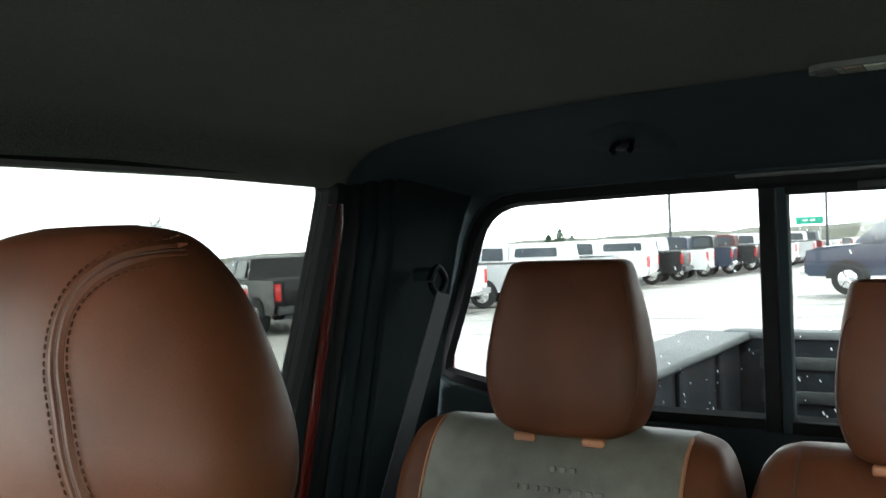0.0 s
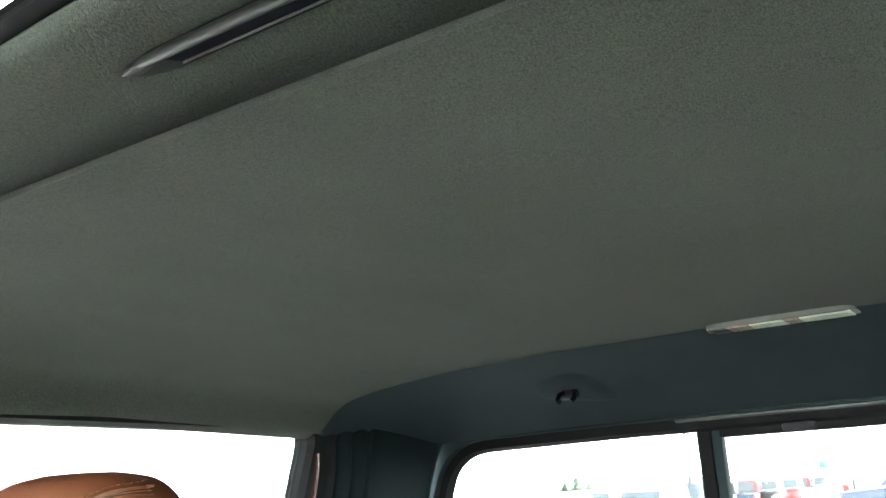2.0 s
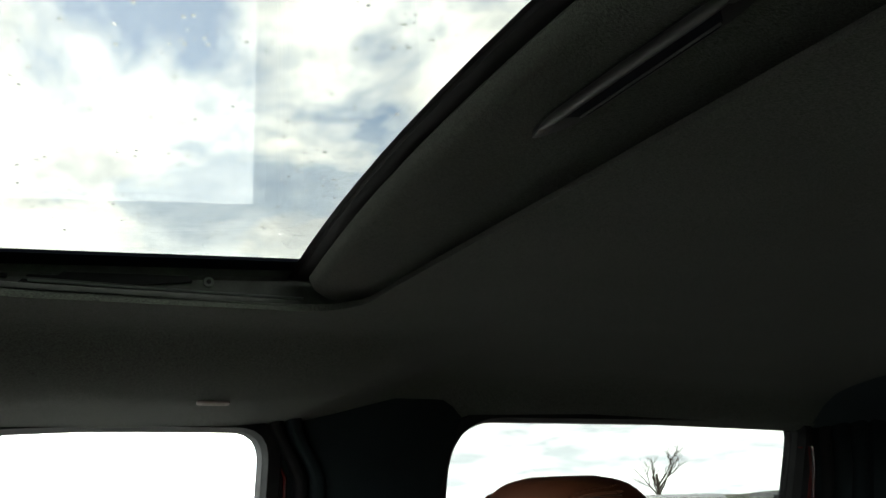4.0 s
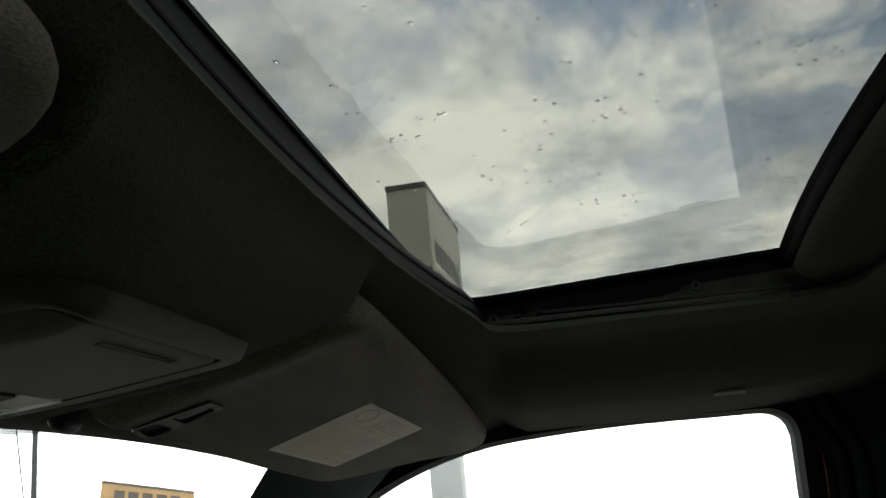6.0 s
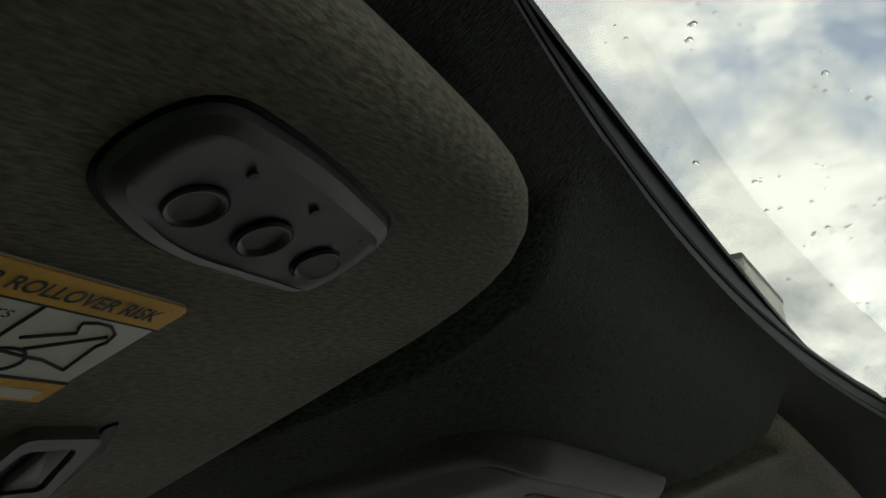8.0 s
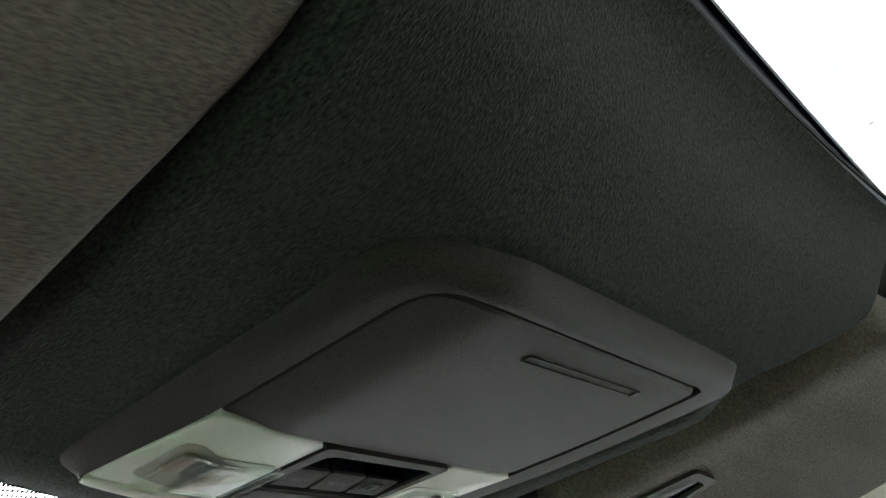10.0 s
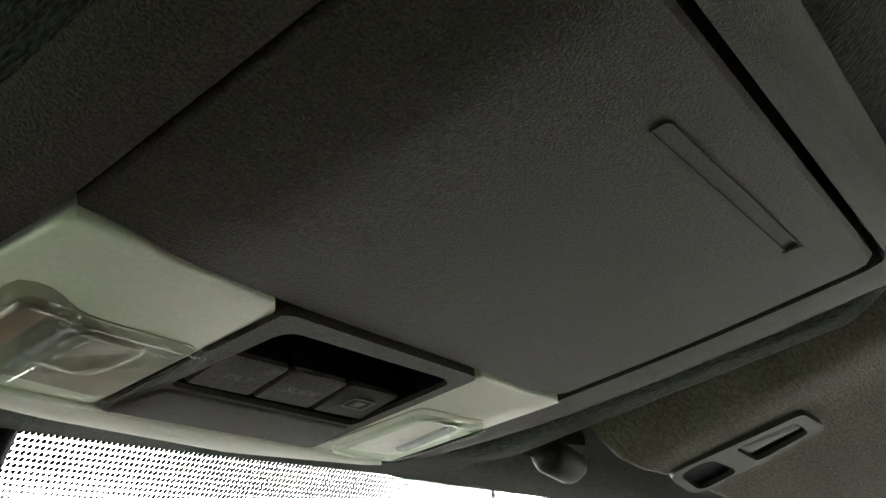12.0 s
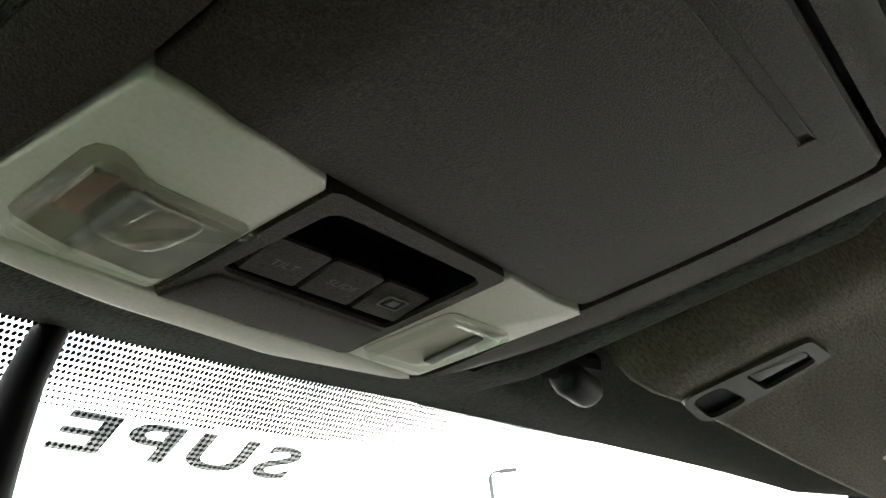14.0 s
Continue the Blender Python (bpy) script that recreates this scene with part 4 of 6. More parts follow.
# ---- visors ----
def visor_frame(s):
    n = Vector((0.17 * s, 0.36, 1)).normalized()
    z = -n
    x = Vector((1, 0, -0.17 * s)).normalized()
    y = z.cross(x).normalized()
    o = Vector((s * 0.36, 0.465, 1.78))
    return Matrix(((x.x, y.x, z.x, o.x), (x.y, y.y, z.y, o.y), (x.z, y.z, z.z, o.z), (0, 0, 0, 1)))


VM = {1: visor_frame(1), -1: visor_frame(-1)}


def on_visor(s, x, y):
    p = VM[s].inverted() @ Vector((x, y, visor_z(x, y)))
    return (p.x, p.y)


def build_visor(s):
    lab = "charcoal vinyl sun visor folded up, with a pale warning label" if s > 0 else "charcoal vinyl sun visor with button pod and yellow warning label"
    v = thing("sun_visor", VM[s], lab, "sun visor", "sun visors")
    if s > 0:
        ol = [(0.172, 0.424), (0.437, 0.4055), (0.658, 0.399), (0.655, 0.435), (0.585, 0.490), (0.525, 0.555), (0.30, 0.579), (0.168, 0.5895), (0.133, 0.592)]
        rr = [0.034, 0.3, 0.02, 0.05, 0.08, 0.05, 0.1, 0.02, 0.018]
    else:
        ol = [(-0.129, 0.420), (-0.26, 0.4022), (-0.45, 0.391), (-0.70, 0.378), (-0.70, 0.430), (-0.60, 0.492), (-0.530, 0.556), (-0.30, 0.579), (-0.142, 0.592)]
        rr = [0.058, 0.1, 0.3, 0.02, 0.05, 0.08, 0.05, 0.1, 0.02]
    o = resample(rounded([on_visor(s, *p) for p in ol], rr, 7), 110)
    bm = bmesh.new()
    th = 0.0155 if s > 0 else 0.0115
    rings = []
    for k in range(13):
        a = -math.pi / 2 + math.pi * k / 12
        # a full round at the rear, a tighter edge along the front and the inner end
        ring = []
        for (x0, y0), (x1, y1) in zip(o, inset(o, th * (1 - math.cos(a)))):
            w = VM[s] @ Vector((x0, y0, 0))
            k2 = 1 - 0.62 * max(smooth(0.53, 0.57, w.y), 1 - smooth(0.17, 0.23, w.x)) if s > 0 else 1
            ring.append((x0 + (x1 - x0) * k2, y0 + (y1 - y0) * k2, -th + th * math.sin(a)))
        rings.append(ring)
    # closely spaced rows over the flat face, so that it can bend
    face = rings[-1]
    fx, fy = sum(p[0] for p in face) / len(face), sum(p[1] for p in face) / len(face)
    for k in range(1, 24):
        f = 1 - (k / 24) ** 2
        rings.append([(fx + (x - fx) * f, fy + (y - fy) * f, z) for x, y, z in face])
    loops(bm, rings, True, True, True)
    if s > 0:
        for q in bm.verts:
            w = VM[s] @ q.co
            # the inner end swells into a barrel
            u = max(0, min(1.1, (0.174 - 0.238 * (w.y - 0.424) + 0.058 - w.x) / 0.058))
            q.co.z += 0.0045 * math.sin(math.pi * u * 0.8) ** 2 - 0.013 * u ** 5
    part("pad", bm, VISOR, v, sharp=60)
    # latch of the mirror cover
    c = on_visor(s, 0.199, 0.558) if s > 0 else on_visor(s, -0.2105, 0.530)
    rot = Matrix.Translation((c[0], c[1], 0)) @ Matrix.Rotation(-0.19 * s, 4, "Z")
    def flip(pts):
        return [(s * x / 1000, y / 1000) for x, y in pts]

    rear_o, rear_i = flip([(-11.5, -9), (-9, 23), (11, 29), (14, -3)]), flip([(-7.5, -4), (-5, 19.5), (8.5, 22.5), (11, 1)])
    front_o, front_i = flip([(-13, -30), (-11.5, -9), (14, -3), (14.5, -26)]), flip([(-9, -26), (-9.5, -13.5), (12, -6.5), (12.5, -23)])
    bm = frame_plate(rounded(rear_o, [0.0002, 0.003, 0.004, 0.0002], 4), rounded(rear_i, 0.003, 4), -0.006, 0.0030)
    frame_plate(rounded(front_o, [0.008, 0.0002, 0.0002, 0.008], 4), rounded(front_i, 0.005, 4), -0.006, 0.0030, bm)
    cl = part("mirror_latch", bm, LATCH, v, "dark grey plastic mirror cover latch")
    cl.matrix_local = rot
    # the holes have no depth: flat black plates paint their inner shade
    part("latch_pocket", plate(rounded(inset(front_i, -0.0005), 0.005, 4), -0.0005, 0.0008, 0.0002, 1), BLACKPL_SHADE, cl, "flat black plate as the pocket's shade")
    part("latch_pocket", plate(rounded(inset(rear_i, -0.0005), 0.003, 4), -0.0005, 0.0008, 0.0002, 1), BLACKPL_SHADE, cl, "flat black plate as the slot's shade")
    # raised grey strip imitates the light on the slot's inner wall
    bm = plate(rounded(flip([(-6.8, -3.5), (-4.6, 19), (3.0, 21), (3.5, -1)]), 0.002, 3), 0.0006, 0.0024, 0.0012, 3)
    part("latch_bar", bm, LATCH, cl, "raised grey strip as the slot's lit inner wall")
    # flat black strip imitates the shadow in the finger groove
    part("latch_gap", plate(rounded(flip([(-16, -24), (-17, 10), (-12.5, 24.5), (-9.6, 23), (-12, -9), (-13.5, -26)]), 0.001, 2), -0.0005, 0.0006, 0.0002, 1), BLACKPL_SHADE, cl, "black strip painted as the shade beside the latch")
    # clip that holds the free end
    if s < 0:
        return v
    c = on_visor(s, s * 0.141, 0.603)
    bm = bmesh.new()
    box(bm, (c[0], c[1], -0.006), (0.024, 0.013, 0.016), 0.006, 4)
    part("retainer_clip", bm, DARKPL, v, "dark plastic retainer clip")
    bm = tube([(*on_visor(s, s * 0.126, 0.604), -0.009), (*on_visor(s, s * 0.146, 0.598), -0.010)], 0.006, 10)
    part("pivot_rod", bm, DARKPL, v)
    return v


vp = build_visor(1)
vd = build_visor(-1)

# paper label on the passenger's visor
corners = [on_visor(1, *p) for p in ((0.3465, 0.4628), (0.4807, 0.4462), (0.4676, 0.5300), (0.3400, 0.5482))]
lab = part("warning_label", plate(rounded(corners, 0.003, 2), -0.0002, 0.0006, 0.0002, 1), PAPER, vp, "pale cream paper warning label")
a0, a1, a3 = Vector(corners[0]), Vector(corners[1]), Vector(corners[3])
rnd = random.Random(3)


def bar(u0, u1, v0, v1, mat, parent, name="print_line", z=0.0009):
    ps = [a0 + (a1 - a0) * u + (a3 - a0) * w for u, w in ((u0, v0), (u1, v0), (u1, v1), (u0, v1))]
    return part(name, plate([tuple(p) for p in ps], z - 0.0002, z, 0.00005, 1), mat, parent)


bar(0.05, 0.95, 0.30, 0.308, INK_GREY, lab)
for i in range(5):
    bar(0.40, 0.40 + rnd.uniform(0.3, 0.55), 0.06 + 0.045 * i, 0.072 + 0.045 * i, INK_GREY, lab)
for i in range(13):
    u = 0.05
    while u < 0.88:
        w = min(rnd.uniform(0.05, 0.2), 0.93 - u)
        bar(u, u + w, 0.37 + 0.045 * i, 0.380 + 0.045 * i, INK_GREY, lab)
        u += w + 0.02
        if rnd.random() < 0.1:
            break
ring = part("print_ring", tube([tuple((a0 + (a1 - a0) * (0.2 + 0.10 * math.cos(t)) + (a3 - a0) * (0.15 + 0.11 * math.sin(t))).to_3d() + Vector((0, 0, 0.0007))) for t in [2 * math.pi * k / 20 for k in range(21)]], 0.0004, 4), INK_GREY, lab)

# button pod on the driver's visor
pod_c = on_visor(-1, -0.2415, 0.4345)
pm = Matrix.Translation((*pod_c, 0)) @ Matrix.Rotation(-0.19, 4, "Z") @ Matrix.Diagonal((1.06, 1.06, 1, 1))
po = rounded([(-0.0325, -0.0075), (-0.0310, 0.0112), (-0.004, 0.0124), (0.0300, 0.0095), (0.0335, -0.0040), (0.0310, -0.0128), (-0.010, -0.0150)], [0.010, 0.009, 0.012, 0.010, 0.010, 0.008, 0.016], 6)
gr = part("pod_groove", plate(inset(po, -0.0009), -0.001, 0.0003, 0.0002, 1), BLACKPL_SHADE, vd, "black groove round the button pod")
gr.matrix_local = pm
bm = bmesh.new()
po_ = resample(po, 60)
loops(bm, [[(x, y, 0.0) for x, y in po_], [(x, y, 0.0018) for x, y in inset(po_, 0.0006)], [(x, y, 0.0030) for x, y in inset(po_, 0.003)], [(x * 0.82, y * 0.82, 0.0027) for x, y in po_], [(x * 0.6, y * 0.6, 0.0021) for x, y in po_], [(x * 0.3, y * 0.3, 0.0018) for x, y in po_]], True, False, True)
pod = part("button_pod", bm, POD, vd, "dark grey remote button pod")
pod.matrix_local = pm
for i in range(3):
    bx, by = -0.0140 + 0.0182 * i, -0.0040
    el = [(bx + 0.0056 * math.cos(t), by + 0.0043 * math.sin(t)) for t in [2 * math.pi * k / 28 for k in range(28)]]
    part("button_groove", frame_plate([(bx + (x - bx) * 1.05, by + (y - by) * 1.06) for x, y in el], [(bx + (x - bx) * 0.93, by + (y - by) * 0.93) for x, y in el], 0.0008, 0.0024), BLACKPL_SHADE, pod)
    bm = bmesh.new()
    loops(bm, [[(bx + (x - bx) * f, by + (y - by) * f, z) for x, y in el] for f, z in ((0.96, 0.0018), (0.94, 0.0026), (0.90, 0.0028), (0.82, 0.0026), (0.7, 0.0018), (0.5, 0.0011), (0.3, 0.0008), (0.1, 0.0007))], True, False, True)
    part("button", bm, POD, pod, "oval dished dark button")
    bm = bmesh.new()
    disc(bm, (bx + 0.001, by + 0.0088, 0.0020), 0.0008, 0.0006, 12)
    part("indicator", bm, DARKPL, pod, "tiny round indicator")

# yellow and white label on the driver's visor
lm = Matrix.Translation((*on_visor(-1, -0.2292, 0.4616), 0.0)) @ Matrix.Rotation(-0.185, 4, "Z") @ Matrix.Diagonal((0.80, 0.80, 1, 1))
LW = 0.145
yl = part("warning_label", plate(rounded([(-LW, -0.044), (0, -0.044), (0, 0.0), (-LW, 0.0)], 0.003, 3), -0.0002, 0.0005, 0.0002, 1), LABEL_WHITE, vd, "white and yellow printed warning label")
yl.matrix_local = lm
part("header_band", plate(rounded([(-LW, -0.0095), (0, -0.0095), (0, 0.0), (-LW, 0.0)], [0.0003, 0.0003, 0.003, 0.003], 3), 0.0004, 0.0009, 0.0001, 1), LABEL_YELLOW, yl, "yellow header band")
part("footer_band", plate([(-LW, -0.044), (0, -0.044), (0, -0.0355), (-LW, -0.0355)], 0.0004, 0.0009, 0.0001, 1), LABEL_YELLOW, yl, "yellow footer band")
hd = words("HIGHER ROLLOVER RISK", 0.0058, INK, yl, Matrix(), "lettering", 1.0, 0.0, 0.00012)
hd.matrix_local = Matrix.Translation((-0.0060 - max(v.co.x for v in hd.data.vertices), -0.0050, 0.0012))
words("Maneuvers", 0.0055, INK, yl, Matrix.Translation((-0.0495, -0.0140, 0.0008)), "lettering")
words("Speed.", 0.0055, INK, yl, Matrix.Translation((-0.0545, -0.0205, 0.0008)), "lettering")
lines = [[(-0.0335, -0.0098), (-0.0335, -0.0353)], [(-LW, -0.0098), (0, -0.0098)], [(-LW, -0.0353), (0, -0.0353)],
         [(-0.0288, -0.0212), (-0.0229, -0.0185), (-0.0181, -0.0164), (-0.0195, -0.0145), (-0.0203, -0.0128), (-0.0168, -0.0118), (-0.0125, -0.0120), (-0.0086, -0.0142), (-0.0074, -0.0175), (-0.0085, -0.0196), (-0.0070, -0.0302)],
         [(-0.0243, -0.0248), (-0.0094, -0.0156)], [(-0.0300, -0.0262), (-0.0212, -0.0273), (-0.0161, -0.0275), (-0.0070, -0.0302)]]
for ln in lines:
    part("print_line", tube([(x, y, 0.0006) for x, y in ln], 0.0004, 5), INK, yl)
part("print_line", tube([(-0.026 + 0.006 * math.cos(t), -0.0295 + 0.0045 * math.sin(t), 0.0006) for t in [2 * math.pi * k / 20 for k in range(21)]], 0.0004, 5), INK, yl)
part("print_bar", plate([(-0.034, -0.0425), (-0.004, -0.0425), (-0.004, -0.0385), (-0.034, -0.0385)], 0.0009, 0.0012, 0.0001, 1), INK_GREY, yl)

# ---- overhead console ----
cy_ = Vector((0, -1, 0.1315)).normalized()
cz_ = Vector((0, -0.1315, -1)).normalized()
CM = Matrix(((1, cy_.x, cz_.x, 0), (0, cy_.y, cz_.y, 0.48), (0, cy_.z, cz_.z, 1.7888), (0, 0, 0, 1)))
console = thing("overhead_console", CM, "dark grey overhead console with bin door, map lamps and sunroof switches", "overhead console")


def cp(*pts):
    """Plan points (x, y) as points of the console's face."""
    k = math.hypot(1, 0.1315)
    return [(x, -(y - 0.48) * k) for x, y in pts]


body_o = resample(rounded(cp((-0.0920, 0.4700), (0.1040, 0.4716), (0.1125, 0.5400), (0.1040, 0.5960), (0.0900, 0.6290), (0.0660, 0.6365), (0.0140, 0.6385), (-0.0400, 0.6335), (-0.0850, 0.6230), (-0.0990, 0.6100)), [0.016, 0.010, 0.1, 0.06, 0.02, 0.05, 0.1, 0.08, 0.02, 0.012], 7), 120)
door_o = rounded(cp((-0.0740, 0.4785), (0.0838, 0.4812), (0.0872, 0.5300), (0.0846, 0.5700), (0.0735, 0.5722), (0.0448, 0.5706), (0.0068, 0.5692), (-0.0238, 0.5679), (-0.0400, 0.5664), (-0.0535, 0.5649), (-0.0565, 0.5639), (-0.0645, 0.5624), (-0.0735, 0.5617)), [0.013, 0.006, 0.08, 0.003, 0.004, 0.02, 0.05, 0.02, 0.02, 0.006, 0.006, 0.006, 0.001], 6)
door_o = resample(door_o, 140)
well_o = resample(rounded(cp((-0.0758, 0.4768), (0.0855, 0.4792), (0.0888, 0.5300), (0.0870, 0.5660), (0.0822, 0.6262), (0.0718, 0.6320), (0.0206, 0.6358), (-0.0326, 0.6310), (-0.0804, 0.6227), (-0.0816, 0.6177), (-0.0754, 0.5626)), [0.014, 0.006, 0.08, 0.02, 0.006, 0.02, 0.05, 0.05, 0.003, 0.003, 0.006], 7), 120)
bm = bmesh.new()
loops(bm, [[(x, y, -0.040) for x, y in inset(body_o, -0.006)], [(x, y, -0.008) for x, y in inset(body_o, -0.003)], [(x, y, -0.003) for x, y in inset(body_o, 0.0005)], [(x, y, -0.0008) for x, y in inset(body_o, 0.003)], [(x + (a - x) * 0.5, y + (b - y) * 0.5, 0.0) for (x, y), (a, b) in zip(inset(body_o, 0.003), well_o)], [(x, y, -0.0003) for x, y in well_o], [(x, y, -0.014) for x, y in inset(well_o, -0.0005)]], True, True, False)
part("body", bm, PLASTIC, console)
# black colour puts the shade of the gaps into the well
part("well", plate(inset(well_o, -0.001), -0.016, -0.012, 0.0001, 1), BLACKPL_SHADE, console, "well behind the console's inserts, blackened as gap shade")
bm = bmesh.new()
loops(bm, [[(x, y, -0.011) for x, y in door_o], [(x, y, 0.0010 - 0.0012 * smooth(-0.048, -0.082, x)) for x, y in inset(door_o, 0.0003)], [(x, y, 0.0020 - 0.0012 * smooth(-0.048, -0.082, x)) for x, y in inset(door_o, 0.0014)]], True, False, False)
# the lid is gently domed: its rear and driver's margins fall away
inner = inset(door_o, 0.0014)
cx0 = sum(p[0] for p in inner) / len(inner)
cy0 = sum(p[1] for p in inner) / len(inner)
rings = []
for k in range(14):
    f = 1 - k / 14
    rings.append([(cx0 + (x - cx0) * f, cy0 + (y - cy0) * f, 0.0020 + 0.0012 * (1 - f ** 2.5) - 0.0012 * smooth(-0.048, -0.082, cx0 + (x - cx0) * f)) for x, y in inner])
loops(bm, rings, True, False, True)
bmesh.ops.remove_doubles(bm, verts=bm.verts, dist=1e-6)
lid = part("bin_door", bm, PLASTIC, console, "dark grey storage bin door", sharp=50)
lg = cp((-0.0172, 0.4908), (0.0530, 0.4908), (0.0530, 0.4945), (-0.0172, 0.4945))
part("push_mark", frame_plate(resample(rounded(lg, 0.0006, 3), 96), resample(rounded(inset(lg, 0.0004), 0.0004, 3), 96), 0.0018, 0.00315), PLASTIC, lid, "engraved push mark")
part("push_mark_end", plate(cp((0.0512, 0.4908), (0.0530, 0.4908), (0.0526, 0.4948), (0.0508, 0.4948)), 0.0018, 0.0034, 0.0002, 1), PLASTIC, lid)

# pale trim: two lamp panels and a strip along the front
def lamp_panel(pts, lens, floor_mat, lab):
    p = part("lamp_panel", plate(resample(rounded(cp(*pts), 0.0025, 4), 64), -0.011, 0.0032, 0.0010, 3), WHITE_TRIM, console, lab)
    lo_ = resample(rounded(cp(*lens), 0.003, 4), 48)
    part("lamp_recess", plate(lo_, 0.0028, 0.0035, 0.0001, 1), floor_mat, p, "bright reflector")
    bm = bmesh.new()
    loops(bm, [[(x, y, 0.0034) for x, y in lo_], [(x, y, 0.0058) for x, y in inset(lo_, 0.0004)], [(x, y, 0.0066) for x, y in inset(lo_, 0.0014)], [(x, y, 0.0062) for x, y in inset(lo_, 0.0026)], [(x, y, 0.0054) for x, y in inset(lo_, 0.0032)]], True, True, True)
    part("lens", bm, LENS, p, "clear moulded map lamp lens")
    return p


pl = lamp_panel(((-0.0728, 0.5622), (-0.0641, 0.5628), (-0.0562, 0.5643), (-0.0533, 0.5654), (-0.0395, 0.5667), (-0.0235, 0.5685), (-0.0277, 0.6221), (-0.0809, 0.6174)), ((-0.0695, 0.5819), (-0.0631, 0.5814), (-0.0533, 0.5871), (-0.0262, 0.5887), (-0.0287, 0.6174), (-0.0562, 0.6138), (-0.0705, 0.6091)), REFLECTOR, "pale grey lamp panel with a clear lens")
pr = lamp_panel(((0.0459, 0.5713), (0.0748, 0.5730), (0.0890, 0.5715), (0.0782, 0.6289), (0.0415, 0.6258)), ((0.0482, 0.5918), (0.0792, 0.5918), (0.0698, 0.6216), (0.0432, 0.6216)), LAMP_PALE, "pale grey lamp panel with a clear lens")
bm = bmesh.new()
box(bm, (*cp((-0.0622, 0.5949))[0], 0.0040), (0.006, 0.014, 0.0016), 0.0006)
part("bulb_holder", bm, AMBER, pl, "reddish bulb holder")
bw = resample(rounded(cp((-0.0582, 0.5892), (-0.0336, 0.5929), (-0.0375, 0.6096), (-0.0562, 0.6064)), 0.006, 5), 40)
bm = bmesh.new()
loops(bm, [[(x, y, 0.0037) for x, y in bw], [(x, y, 0.0044) for x, y in inset(bw, 0.002)], [(x, y, 0.0038) for x, y in inset(bw, 0.005)]], True, False, True)
part("reflector_bowl", bm, BOWL, pl, "brownish grey reflector bowl")
bm = tube([(*cp((-0.0503, 0.5902))[0], 0.0052), (*cp((-0.0533, 0.6127))[0], 0.0052)], 0.0012, 8)
part("lens_rib", bm, LENS, pl)
bm = tube([(*cp((-0.0493, 0.6054))[0], 0.005), (*cp((-0.0425, 0.5970))[0], 0.006), (*cp((-0.0287, 0.5913))[0], 0.0055)], 0.0014, 8)
part("lens_rib", bm, LENS, pl)
bm = tube([(*cp((0.0748, 0.6023))[0], 0.005), (*cp((0.0767, 0.5929))[0], 0.006)], 0.0014, 8)
part("lens_rib", bm, LENS, pr)
bm = bmesh.new()
box(bm, (*cp((0.0698, 0.6075))[0], 0.0040), (0.0045, 0.020, 0.0012), 0.0005)
part("lens_slot", bm, LAMP_GREY, pr, "dark slot beside the lens")


def lens_rim(parent, pts, z, r):
    """A clear moulded rim round one cell of a lamp lens."""
    run = [(x, y, z) for x, y in rounded(cp(*pts), 0.002, 3)]
    part("lens_rim", tube(run + run[:1], r, 8), LENS, parent, "clear moulded lens rim")


lens_rim(pl, ((-0.0665, 0.5835), (-0.0555, 0.5848), (-0.0565, 0.6150), (-0.0685, 0.6115)), 0.0060, 0.0011)
lens_rim(pl, ((-0.0535, 0.5862), (-0.0262, 0.5878), (-0.0285, 0.6175), (-0.0545, 0.6160)), 0.0054, 0.0010)
lens_rim(pr, ((0.0480, 0.5930), (0.0775, 0.5925), (0.0700, 0.6205), (0.0445, 0.6205)), 0.0056, 0.0009)
st = cp((-0.0814, 0.6174), (-0.0282, 0.6226), (0.0068, 0.6258), (0.0408, 0.6261), (0.0782, 0.6289), (0.0718, 0.6320), (0.0206, 0.6362), (-0.0326, 0.6315), (-0.0799, 0.6232))
part("front_strip", plate(resample(rounded(st, 0.002, 3), 90), -0.006, 0.0030, 0.0012, 3), WHITE_TRIM, console, "pale grey strip along the console's front")

# switch bezel
bz = resample(rounded(cp((-0.0230, 0.5685), (0.0454, 0.5711), (0.0411, 0.6253), (-0.0273, 0.6221)), 0.001, 3), 80)
bi = resample(rounded(cp((-0.0173, 0.5740), (0.0408, 0.5755), (0.0388, 0.6080), (-0.0216, 0.6054)), [0.004, 0.004, 0.002, 0.002], 4), 80)
part("switch_bezel", frame_plate(bz, bi, -0.011, 0.0030), PLASTIC, console, "dark grey switch bezel")
# recess walls and floor are painted black for the shade down there
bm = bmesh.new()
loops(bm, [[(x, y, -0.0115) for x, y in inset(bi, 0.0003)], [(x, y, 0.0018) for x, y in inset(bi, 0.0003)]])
part("recess_wall", bm, BLACKPL_SHADE, console, "black recess wall")
part("switch_recess", plate(inset(bi, -0.0006), -0.0125, -0.0105, 0.0001, 1), BLACKPL_SHADE, console, "recess floor painted navy-black for the shade of its depth")
part("bezel_front", plate(resample(rounded(cp((-0.0212, 0.6067), (0.0389, 0.6087), (0.0401, 0.6247), (-0.0267, 0.6219)), 0.001, 3), 60), -0.008, 0.0036, 0.0012, 3), PLASTIC, console, "dark grey bezel front")
